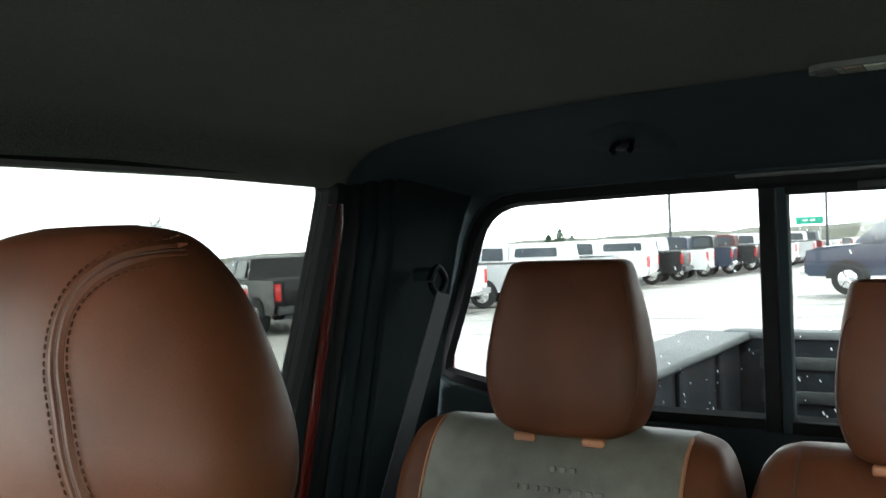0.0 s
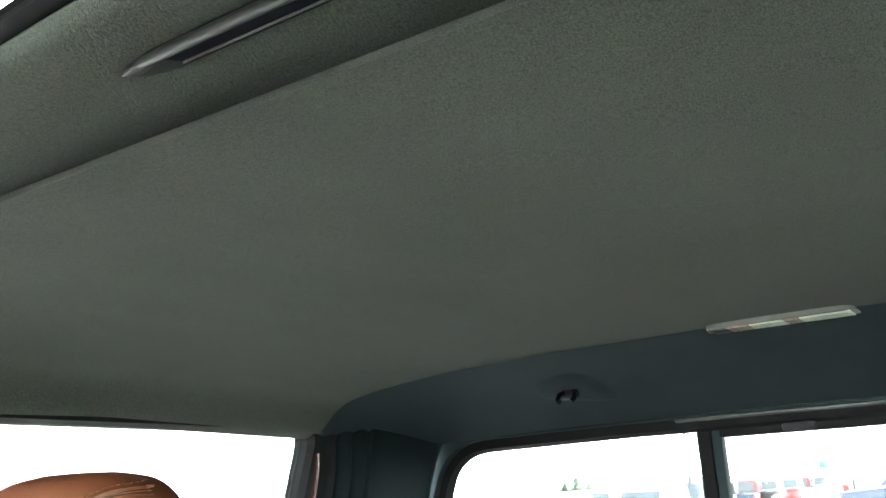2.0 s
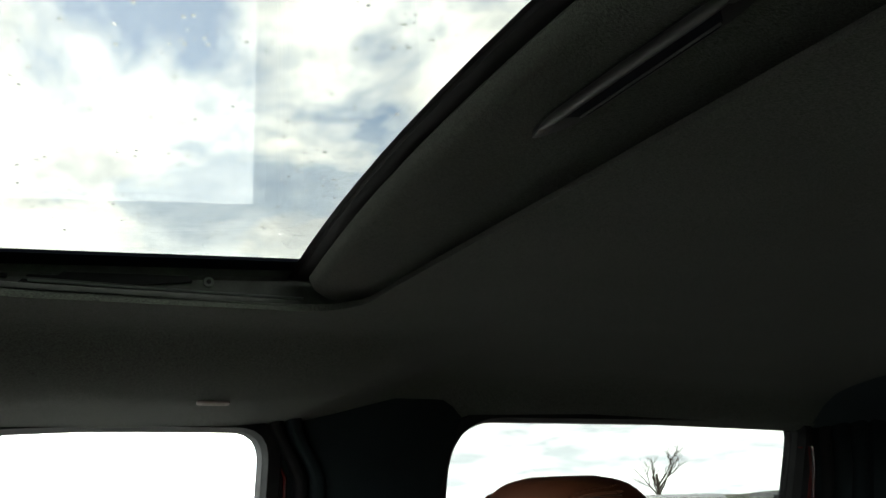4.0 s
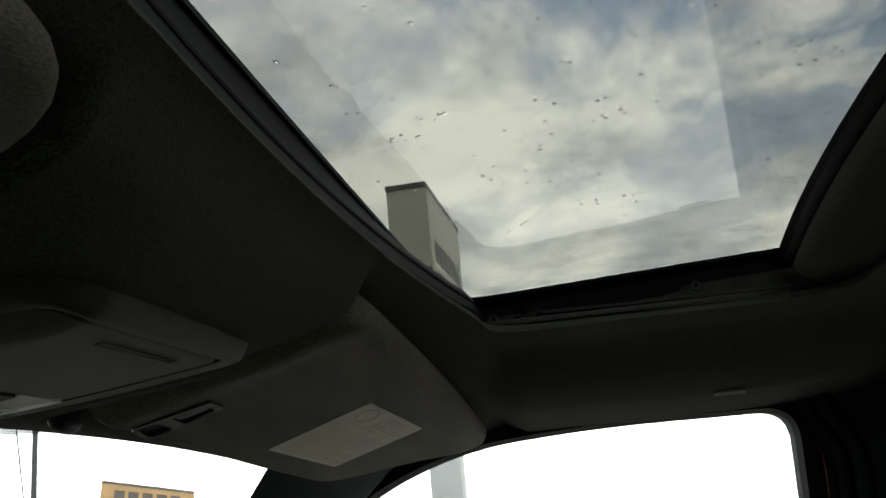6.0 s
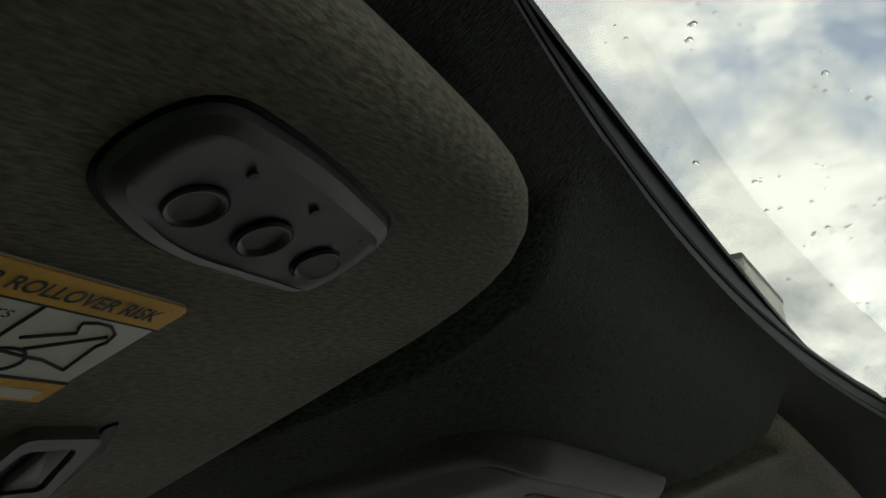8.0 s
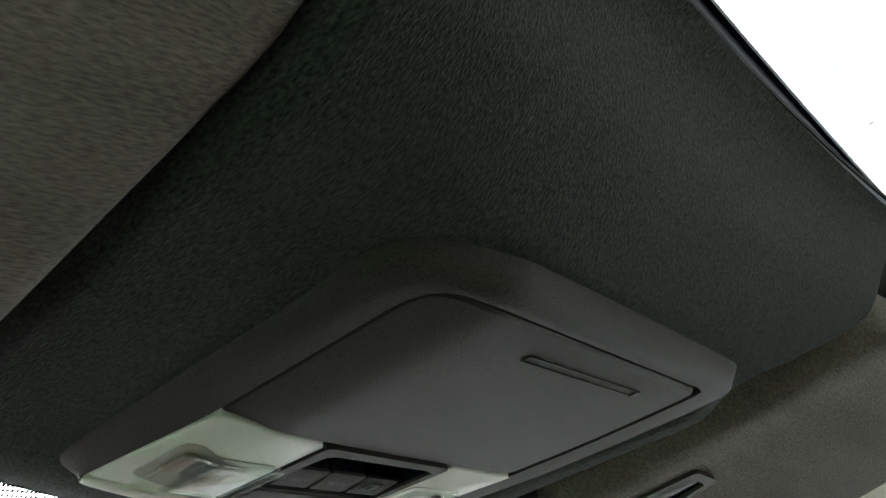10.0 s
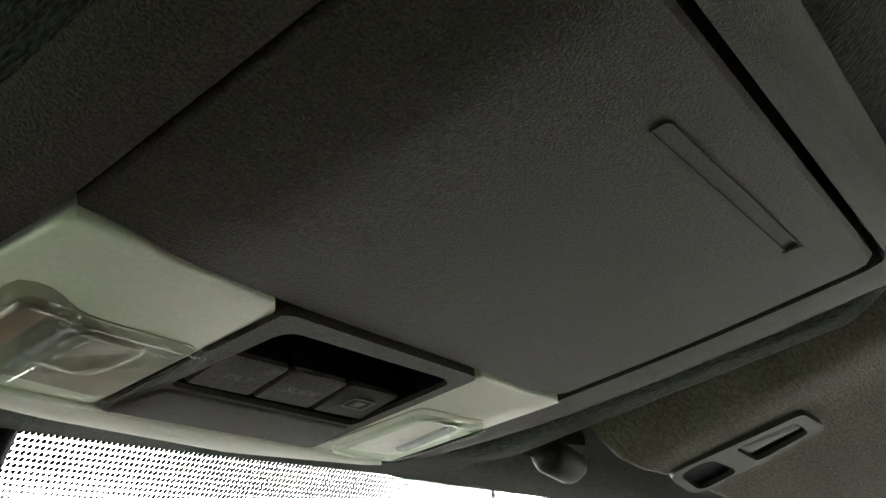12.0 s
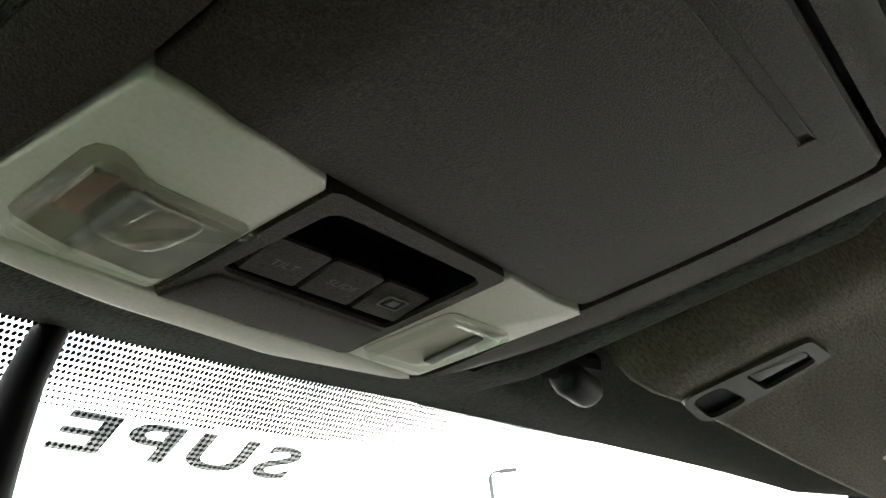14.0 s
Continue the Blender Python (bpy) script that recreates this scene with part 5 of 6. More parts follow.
for i, tx in enumerate(("TILT", "SLIDE", "")):
    x0, x1 = -0.0190 + 0.0194 * i, -0.0190 + 0.0194 * (i + 1) - 0.0007
    bm = bmesh.new()
    oo = resample(rounded(cp((x0, 0.5900 + 0.0004 * i), (x1, 0.5903 + 0.0004 * i), (x1, 0.6042 + 0.0004 * i), (x0, 0.6040 + 0.0004 * i)), 0.0012, 3), 40)
    yc = sum(p[1] for p in oo) / len(oo)
    loops(bm, [[(x, y, 0.0002) for x, y in oo], [(x, y, 0.0014) for x, y in oo], [(x, y, 0.0022 + 0.08 * (yc - y)) for x, y in inset(oo, 0.0008)]], True, True, True)
    sw = part("switch", bm, PLASTIC, console, "dark grey rocker switch", sharp=50)
    # sides below the key blackened as recess shade
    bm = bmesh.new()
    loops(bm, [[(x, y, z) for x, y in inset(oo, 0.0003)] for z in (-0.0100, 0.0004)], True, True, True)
    part("switch_body", bm, BLACKPL_SHADE, sw, "switch body blackened as recess shade")
    c = cp(((x0 + x1) / 2, 0.5972))[0]
    if tx:
        words(tx, 0.0040, INK_DIM, sw, Matrix.Translation((c[0], c[1], 0.0026)) @ Matrix.Rotation(0.08, 4, "X"), "lettering", 1.05)
    else:
        part("window_icon", frame_plate(rounded([(c[0] - 0.0042, c[1] - 0.0026), (c[0] + 0.0042, c[1] - 0.0026), (c[0] + 0.0042, c[1] + 0.0028), (c[0] - 0.0042, c[1] + 0.0028)], 0.001, 3), rounded([(c[0] - 0.0036, c[1] - 0.0020), (c[0] + 0.0036, c[1] - 0.0020), (c[0] + 0.0036, c[1] + 0.0022), (c[0] - 0.0036, c[1] + 0.0022)], 0.001, 3), 0.0022, 0.0027), INK_DIM, sw)
        part("window_icon_pane", plate([(c[0] - 0.0015, c[1] - 0.0015), (c[0] + 0.0018, c[1] - 0.0015), (c[0] + 0.0018, c[1] + 0.0015), (c[0] - 0.0015, c[1] + 0.0015)], 0.0022, 0.0027, 0.0001, 1), INK_DIM, sw)

# the inserts sit nearly flush with the console's face
for c in console.children:
    if c.name.split(".")[0] in ("bin_door", "lamp_panel", "front_strip", "switch_bezel", "switch_recess", "recess_wall", "bezel_front", "switch"):
        c.location.z -= 0.0033 if c.name.startswith("lamp") else 0.0024

# towards the driver the console's face bends up
def fold(x):
    u = max(0.0, -0.044 - x)
    return 0.17 * u * u / (u + 0.010)


for c in console.children_recursive:
    off = (c.matrix_local.translation if c.parent == console else c.parent.matrix_local.translation + c.matrix_local.translation)
    me_ = c.data
    bm = bmesh.new()
    bm.from_mesh(me_)
    if c.name.split(".")[0] != "lettering":
        for cut in (-0.046, -0.051, -0.057, -0.066):
            bmesh.ops.bisect_plane(bm, geom=bm.verts[:] + bm.edges[:] + bm.faces[:], dist=1e-6, plane_co=(cut - off.x, 0, 0), plane_no=(1, 0, 0))
    for v_ in bm.verts:
        up = fold(v_.co.x + off.x)
        v_.co += Vector((up, -1.3 * up, -up))
    bm.to_mesh(me_)
    bm.free()
    me_.set_sharp_from_angle(angle=radians(35))

# arm of the inner mirror
mirror = thing("rear_view_mirror", Matrix.Translation((-0.021, 0.672, 1.777)), "dark plastic mirror arm mounted on the windscreen", "mirror arm")
bm = tube([(0.008, 0.006, 0.012), (0.004, 0.004, 0.006), (0.0, 0.0, 0.0), (-0.011, -0.008, -0.019), (-0.020, -0.017, -0.036), (-0.027, -0.024, -0.051), (-0.033, -0.032, -0.065)], [0.0046, 0.0046, 0.0046, 0.0050, 0.0056, 0.0062, 0.0066], 14)
part("arm", bm, RUBBER, mirror)

# small print plate on the side rail
air = thing("side_label", Matrix.Translation((0.622, 0.141, roof_z(0.622, 0.141) - 0.0015)) @ Matrix.Rotation(math.pi, 4, "X") @ Matrix.Rotation(radians(90), 4, "Z") @ Matrix.Rotation(-0.22, 4, "X"), "small grey printed tag on the headliner above the door", "label")
part("tag", plate(rounded([(-0.0165, -0.005), (0.0165, -0.005), (0.0165, 0.005), (-0.0165, 0.005)], 0.004, 4), 0.0, 0.002, 0.0006, 2), TAG, air)
for i in range(5):
    part("print_bar", plate([(-0.011 + 0.0048 * i, -0.0016), (-0.0078 + 0.0048 * i, -0.0016), (-0.0078 + 0.0048 * i, 0.0016), (-0.011 + 0.0048 * i, 0.0016)], 0.0018, 0.0023, 0.0001, 1), VISOR, air)

# ---- rear header fittings ----
dome = thing("dome_lamp", Matrix.Translation((0.0, -0.818, 1.8525)), "clear lensed rear dome lamp set in the headliner's edge", "dome lamp")
do = rounded([(-0.100, -0.026), (0.092, -0.026), (0.082, 0.022), (-0.090, 0.022)], 0.016, 5)
part("base", plate(do, 0.004, -0.003, 0.002, 3), LAMP_GREY, dome, "grey plastic base")
lz = part("lens", plate(inset(do, 0.0030), -0.0055, -0.0085, 0.0015, 3), LENS, dome, "clear plastic lens")
for x0, x1, mt, lb in ((-0.090, -0.030, WHITE_TRIM, "pale reflector"), (-0.029, -0.013, AMBER, "pinkish bulb holder"), (-0.012, 0.030, WHITE_TRIM, "pale reflector"), (0.031, 0.050, AMBER, "pinkish bulb holder"), (0.051, 0.058, REFLECTOR, "grey reflector"), (0.059, 0.080, GREY_METAL, "dark reflector")):
    part("reflector", plate([(x0, -0.021), (x1, -0.021), (x1 - 0.001, 0.017), (x0 + 0.001, 0.017)], -0.0025, -0.0042, 0.0004, 1), mt, lz, lb)
hook = thing("coat_hook", Matrix.Translation((0.356, -0.965, 1.8135)) @ Matrix.Rotation(0.27, 4, "X"), "dark plastic coat hook on a raised pad", "coat hook")
bm = bmesh.new()
pad_o = resample(rounded([(-0.052, -0.072), (0.066, -0.034), (0.046, 0.040), (-0.030, 0.062)], 0.026, 6), 48)
loops(bm, [[(x, y, 0.004) for x, y in inset(pad_o, -0.016)], [(x, y, 0.0005) for x, y in pad_o], [(x, y, -0.0018) for x, y in inset(pad_o, 0.008)], [(x * 0.45, y * 0.45, -0.0010) for x, y in pad_o]], True, False, True)
part("pad", bm, TRIM, hook, sharp=60)
bm = bmesh.new()
box(bm, (0.0, 0.004, -0.009), (0.030, 0.014, 0.014), 0.004, 3)
part("hook_base", bm, DARKPL, hook)
for s in (-1, 1):
    bm = tube([(s * 0.008, 0.010, -0.008), (s * 0.013, 0.016, -0.014), (s * 0.014, 0.018, -0.022), (s * 0.010, 0.020, -0.026)], 0.0042, 8)
    part("prong", bm, BLACKPL_SHADE, hook, "glossy black prong")

# belt on the rear pillar
belt = thing("seat_belt", Matrix.Translation((0.700, -0.990, 1.60)), "dark grey rear seat belt hanging from its guide", "seat belt")
bm = bmesh.new()
rg = []
for k in range(25):
    t = 2 * math.pi * k / 24
    rg.append((0.000 + 0.002 * math.cos(t), 0.019 * math.cos(t), 0.016 + 0.020 * math.sin(t) ** 3 * 0.6 + 0.010 * math.sin(t)))
tube(rg, 0.006, 8, bm)
part("guide_loop", bm, BLACKPL_SHADE, belt, "black plastic guide loop")
bm = bmesh.new()
rings = []
for k in range(14):
    t = k / 13
    c = Vector((-0.012 + 0.05 * t, 0.0 + 0.115 * t, -0.005 - 0.33 * t))
    rings.append([c + Vector((0, -0.021, -0.004)), c + Vector((0, 0.021, 0.004)), c + Vector((0.002, 0.021, 0.004)), c + Vector((0.002, -0.021, -0.004))])
loops(bm, rings, True, True, True)
part("webbing", bm, BELT, belt)
bm = bmesh.new()
box(bm, (0.026, 0.0, 0.026), (0.04, 0.022, 0.024), 0.008, 3)
part("anchor_cover", bm, TRIM, belt)


# ---- seats ----
def superloft(sections, n=40, power=3.0):
    """Rings of a cushion: rows of (z, centre x, centre y, half width, half depth)."""
    rings = []
    for z, cx, cy, hw, hd in sections:
        ring = []
        for k in range(n):
            a = 2 * math.pi * k / n
            c, s = math.cos(a), math.sin(a)
            r = (abs(c) ** power + abs(s) ** power) ** (-1 / power)
            ring.append((cx + hw * r * c, cy + hd * r * s, z))
        rings.append(ring)
    return rings


def cushion(sections, power=3.0, n=40, sub=4):
    """As superloft, with smooth steps between the given sections and closed ends."""
    dense = []
    for i in range(len(sections) - 1):
        p0, p1, p2, p3 = (sections[max(i - 1, 0)], sections[i], sections[i + 1], sections[min(i + 2, len(sections) - 1)])
        for k in range(sub):
            t = k / sub
            row = []
            for a, b, c, d in zip(p0, p1, p2, p3):
                row.append(0.5 * (2 * b + (c - a) * t + (2 * a - 5 * b + 4 * c - d) * t * t + (3 * b - a - 3 * c + d) * t ** 3))
            dense.append(row)
    dense.append(sections[-1])
    bm = bmesh.new()
    loops(bm, superloft(dense, n, power), True, True, True)
    return bm, dense


def front_of(dense, x, z, power=3.0):
    """The front surface's y of a cushion at x, z."""
    rows = sorted(dense, key=lambda r: abs(r[0] - z))[:2]
    r0, r1 = sorted(rows, key=lambda r: r[0])
    t = 0 if r1[0] == r0[0] else max(0, min(1, (z - r0[0]) / (r1[0] - r0[0])))
    _, cx, cy, hw, hd = [a + (b - a) * t for a, b in zip(r0, r1)]
    u = min(0.999, abs((x - cx) / hw))
    return cy + hd * (1 - u ** power) ** (1 / power)


def seam(dense, pts, mat, parent, r=0.0016, name="seam", power=3.0, lift=0.0004, taper=0):
    path = []
    for (x0, z0), (x1, z1) in zip(pts, pts[1:]):
        for k in range(8):
            t = k / 8
            x, z = x0 + (x1 - x0) * t, z0 + (z1 - z0) * t
            path.append((x, front_of(dense, x, z, power) + lift, z))
    rs = [r * min(1, 0.15 + (len(path) - 1 - i) / max(taper, 1)) if taper else r for i in range(len(path))]
    return part(name, tube(path, rs, 6), mat, parent)


def stitches(dense, pts, parent, gap=0.0065, power=3.0):
    bm = bmesh.new()
    carry = 0.0
    ps = [Vector((x, front_of(dense, x, z, power) + 0.0006, z)) for x, z in pts]
    fine = []
    for a, b in zip(ps, ps[1:]):
        for k in range(20):
            fine.append(a.lerp(b, k / 20))
    last = fine[0]
    start = fine[0]
    run = 0
    for p in fine[1:]:
        run += (p - last).length
        last = p
        if run >= gap:
            d = (p - start).normalized()
            tube([start + d * gap * 0.1, start + d * gap * 0.5 + Vector((0, 0.0004, 0)), start + d * gap * 0.70], 0.00065, 5, bm)
            start, run = p, 0
    return part("stitching", bm, STITCH, parent, "dark stitching")


def spline(pts, n=8):
    out = []
    for i in range(len(pts) - 1):
        p0, p1, p2, p3 = pts[max(i - 1, 0)], pts[i], pts[i + 1], pts[min(i + 2, len(pts) - 1)]
        for k in range(n):
            t = k / n
            out.append(tuple(0.5 * (2 * b + (c - a) * t + (2 * a - 5 * b + 4 * c - d) * t * t + (3 * b - a - 3 * c + d) * t ** 3) for a, b, c, d in zip(p0, p1, p2, p3)))
    out.append(pts[-1])
    return out


def beside(run, o):
    """The run moved sideways by o in its own plane."""
    out = []
    for i in range(len(run)):
        a, b = Vector(run[max(i - 1, 0)]), Vector(run[min(i + 1, len(run) - 1)])
        d = (b - a).normalized()
        out.append((run[i][0] + d.y * o, run[i][1] - d.x * o))
    return out


def front_headrest(parent):
    sec = [(0.000, 0, 0, 0.085, 0.034), (0.006, 0, 0, 0.125, 0.050), (0.035, 0, 0, 0.155, 0.060), (0.070, 0, 0, 0.162, 0.064), (0.105, 0, -0.002, 0.151, 0.062), (0.145, 0, -0.005, 0.130, 0.056), (0.175, 0, -0.008, 0.104, 0.048), (0.194, 0, -0.010, 0.074, 0.037), (0.201, 0, -0.011, 0.036, 0.020)]
    bm, dense = cushion(sec, 2.7, 48, 5)
    h = part("headrest", bm, LEATHER, parent, "saddle tan leather headrest")
    for s in (-1, 1):
        run = spline([(s * 0.098, 0.006), (s * 0.081, 0.053), (s * 0.067, 0.095), (s * 0.056, 0.125), (s * 0.0545, 0.150), (s * 0.062, 0.167), (s * 0.075, 0.178), (s * 0.088, 0.1835), (s * 0.097, 0.1845)], 6)
        for o in (-0.0031, 0.0031):
            seam(dense, beside(run, o), LEATHER, h, 0.0030, "seam_welt", 2.7, -0.0010, 90)
        seam(dense, run, SEAM, h, 0.0010, "seam", 2.7, 0.0002, 60)
        for o in (-0.0088, 0.0088):
            stitches(dense, beside(run, o), h, 0.0046, 2.7)
    return h, dense


def front_seat():
    st = thing("front_passenger_seat", Matrix.Translation((0.395, -0.112, 0.0)), "saddle tan leather front seat with stitched headrest", "car seat")
    h, _ = front_headrest(st)
    h.location = (0, 0, 1.498)
    for s in (-1, 1):
        part("headrest_post", tube([(s * 0.06, 0, 1.40), (s * 0.06, 0, 1.52)], 0.007, 10), CHROME, st, "chrome headrest post")
    bm, dense = cushion([(0.86, 0, 0.12, 0.20, 0.06), (0.90, 0, 0.11, 0.25, 0.085), (1.10, 0, 0.06, 0.26, 0.09), (1.30, 0, 0.02, 0.245, 0.075), (1.42, 0, -0.005, 0.20, 0.055), (1.46, 0, -0.01, 0.12, 0.03)], 3.2)
    part("backrest", bm, LEATHER, st)
    bm, dense = cushion([(0.72, 0, 0.36, 0.22, 0.24), (0.76, 0, 0.36, 0.26, 0.27), (0.86, 0, 0.36, 0.26, 0.27), (0.90, 0, 0.36, 0.22, 0.24)], 4)
    part("seat_cushion", bm, LEATHER, st)
    bm = bmesh.new()
    box(bm, (0, 0.33, 0.635), (0.44, 0.44, 0.18), 0.02)
    part("seat_base", bm, DARKPL, st)
    return st


front_seat()

bench = thing("rear_bench_seat", Matrix.Translation((0, -0.88, 0.0)), "saddle tan leather rear bench with taupe inserts and three headrests", "bench seat")


def rear_headrest(x, top, hw, hgt):
    k = hw / 0.119
    b = top - hgt
    sec = [(b, 0, 0.004, 0.062 * k, 0.026), (b + 0.006, 0, 0.004, 0.084 * k, 0.040), (b + 0.024, 0, 0.004, 0.105 * k, 0.049), (b + 0.075, 0, 0.002, 0.118 * k, 0.053), (b + 0.15, 0, -0.004, 0.109 * k, 0.048), (b + 0.205, 0, -0.010, 0.095 * k, 0.040), (b + hgt - 0.009, 0, -0.013, 0.088 * k, 0.034), (b + hgt - 0.002, 0, -0.014, 0.080 * k, 0.028), (b + hgt, 0, -0.014, 0.070 * k, 0.022)]
    bm, dense = cushion(sec, 3.6, 44, 4)
    h = part("headrest", bm, LEATHER, bench, "saddle tan leather headrest")
    h.location = (x, 0, 0)
    zs = [b + 0.03, b + 0.08, b + 0.15, b + hgt - 0.02]
    ws = [0.096 * k, 0.111 * k, 0.1025 * k, 0.0865 * k]
    for s in (-1, 1):
        seam(dense, spline([(s * w, z) for w, z in zip(ws, zs)], 6), SEAM, h, 0.0009, "seam", 3.6)
    for s in (-1, 1):
        bm = bmesh.new()
        box(bm, (x + s * 0.050 * k, 0.036, b - 0.001), (0.032, 0.022, 0.012), 0.004, 3)
        part("post_guide", bm, PIPING, bench, "tan plastic post guide")
        part("headrest_post", tube([(x + s * 0.055 * k, -0.004, b - 0.05), (x + s * 0.055 * k, -0.004, b + 0.02)], 0.006, 8), CHROME, bench, "chrome headrest post")


rear_headrest(0.418, 1.648, 0.119, 0.236)
rear_headrest(-0.418, 1.648, 0.119, 0.236)
rear_headrest(-0.018, 1.602, 0.098, 0.19)


def bench_back(x0, x1, xa, xb, label):
    """One backrest section: tan sides, a taupe panel from xa to xb that runs over the top, welted seams."""
    cx, hw = (x0 + x1) / 2, (x1 - x0) / 2
    sec = [(0.90, cx, 0.10, hw - 0.01, 0.08), (1.05, cx, 0.075, hw, 0.085), (1.22, cx, 0.045, hw, 0.080), (1.33, cx, 0.022, hw - 0.002, 0.068), (1.385, cx, 0.008, hw - 0.012, 0.054), (1.413, cx, -0.002, hw - 0.028, 0.038), (1.424, cx, -0.006, hw - 0.055, 0.020)]
    bm, dense = cushion(sec, 5.0, 64, 5)
    b = part("backrest", bm, LEATHER, bench, label)
    bm = bmesh.new()
    rings = []
    for k in range(34):
        z = 0.98 + (1.4232 - 0.98) * (k / 33) ** 0.8
        rings.append([(xa + (xb - xa) * j / 24, front_of(dense, xa + (xb - xa) * j / 24, z, 5.0) + 0.0022, z + 0.0016 * smooth(1.36, 1.42, z)) for j in range(25)])
    rings.append([(x, y - 0.03, z + 0.0005) for x, y, z in rings[-1]])
    loops(bm, rings, False)
    part("insert", bm, LEATHER_INSERT, b, "taupe leather insert panel")
    for x in (xa, xb):
        zs = [1.0 + 0.022 * i for i in range(19)] + [1.408, 1.416, 1.4215]
        part("piping", tube([(x, front_of(dense, x, z, 5.0) + 0.0016, z + 0.001) for z in zs], 0.0026, 6), PIPING, b, "tan welted piping")
    return b, dense


b1, dn = bench_back(0.185, 0.675, 0.245, 0.612, "tan and taupe outer backrest section")
b2, dw = bench_back(-0.675, 0.178, -0.612, -0.245, "tan and taupe wide backrest section")
for x in (0.118, -0.165):
    part("seam", tube([(x, front_of(dw, x, z, 5.0) + 0.0004, z) for z in [1.0 + 0.022 * i for i in range(19)] + [1.408, 1.416, 1.4215]], 0.0016, 6), SEAM, b2, "dark seam")
# embossed mark, drawn as plain raised bars
for x0, x1, z in ((0.382, 0.424, 1.376), (0.340, 0.474, 1.352)):
    n = 3 if x1 - x0 < 0.1 else 9
    for i in range(n):
        xa = x0 + (x1 - x0) * i / n
        xb = xa + (x1 - x0) / n * 0.62
        y = front_of(dn, (xa + xb) / 2, z, 5.0)
        bm = bmesh.new()
        box(bm, ((xa + xb) / 2, y + 0.0010, z), (xb - xa, 0.003, 0.014), 0.0010)
        part("embossed_mark", bm, LEATHER_INSERT, b1)
bm, dense = cushion([(0.70, 0, 0.30, 0.62, 0.22), (0.74, 0, 0.30, 0.68, 0.25), (0.86, 0, 0.30, 0.68, 0.25), (0.90, 0, 0.30, 0.62, 0.22)], 6, 64)
part("seat_cushion", bm, LEATHER, bench)
bm = bmesh.new()
box(bm, (0, 0.24, 0.625), (1.2, 0.4, 0.16), 0.02)
part("seat_base", bm, DARKPL, bench)

# ---- outside ----
def ground_z(x, y):
    """The lot's gentle slope; beyond the lane on the passenger's side the land falls away."""
    far = math.hypot(x, y)
    fall = 0.05 * max(0, far - 16) * smooth(-0.55, -0.33, y / x) if x > 1 else 0
    return -0.05 + 0.004 * y - 0.025 * x - fall


bm = bmesh.new()
rings = [[(R * math.cos(2 * math.pi * k / 120), R * math.sin(2 * math.pi * k / 120)) for k in range(120)] for R in (2, 6, 11, 16, 20, 26, 34, 45, 70, 120, 220, 340, 800, 3000)]
loops(bm, [[(x, y, ground_z(x, y)) for x, y in ring] for ring in rings], True, True, False)
tagged(finish("ground", bm, CONCRETE), "pale wet concrete parking lot", "parking lot", kind="structure")
for i in range(14):
    y = -6.0 - 3.4 * i
    bm = bmesh.new()
    rings = [[(x, y + w, ground_z(x, y) + 0.006) for w in (-0.05, 0.05)] for x in (-30, 0, 30)]
    loops(bm, rings, False)
    tagged(finish("pavement_joint", bm, JOINT), "dark joint across the concrete slabs", "pavement joint", kind="structure")

# own load bed
bedt = thing("load_bed", Matrix(), "black lined pickup load bed with grey rail caps and tailgate", "truck bed")
for s in (-1, 1):
    bm = bmesh.new()
    box(bm, (s * 0.86, -2.19, 0.93), (0.17, 1.84, 0.70), 0.02)
    part("bed_side", bm, BED, bedt, "black lined bed side")
    bm = bmesh.new()
    box(bm, (s * 0.852, -2.19, 1.292), (0.235, 1.86, 0.03), 0.010, 3)
    part("rail_cap", bm, BED_CAP, bedt, "wet grey plastic rail cap")
    bm = bmesh.new()
    box(bm, (s * 0.955, -2.19, 0.93), (0.02, 1.86, 0.68), 0.008)
    part("bed_skin", bm, RED_PAINT, bedt, "ruby red bed skin")
    for k in range(4):
        bm = bmesh.new()
        box(bm, (s * 0.768, -1.55 - 0.42 * k, 0.95), (0.016, 0.05, 0.62), 0.005)
        part("side_rib", bm, BED, bedt, "pressed rib of the bed side")
bm = bmesh.new()
box(bm, (0, -2.19, 0.60), (1.64, 1.84, 0.05), 0.01)
part("bed_floor", bm, BED, bedt)
bm = bmesh.new()
box(bm, (0, -3.12, 0.94), (1.64, 0.06, 0.70), 0.012)
tg = part("tailgate", bm, BED, bedt, "black lined tailgate")
for k in range(5):
    bm = bmesh.new()
    box(bm, (0, -3.083, 0.72 + 0.12 * k), (1.40, 0.016, 0.045), 0.006)
    part("tailgate_rib", bm, GREY_METAL, tg)
bm = bmesh.new()
box(bm, (0, -3.12, 1.298), (1.66, 0.085, 0.03), 0.010)
part("tailgate_cap", bm, BED_CAP, bedt, "grey tailgate cap")
bm = bmesh.new()
box(bm, (0, -1.245, 0.95), (1.64, 0.04, 0.72), 0.01)
part("bed_front", bm, BED, bedt)

PAINTS = {n: material(n + "_car_paint", c, 0.3, vary=0.06, scale=1.0, coat=0.10, spec=0.3) for n, c in (("white", (0.72, 0.72, 0.72)), ("silver", (0.48, 0.49, 0.50)), ("black", (0.008, 0.008, 0.009)), ("navy", (0.025, 0.035, 0.06)), ("blue", (0.03, 0.08, 0.26)), ("grey", (0.16, 0.165, 0.17)), ("maroon", (0.12, 0.02, 0.02)))}


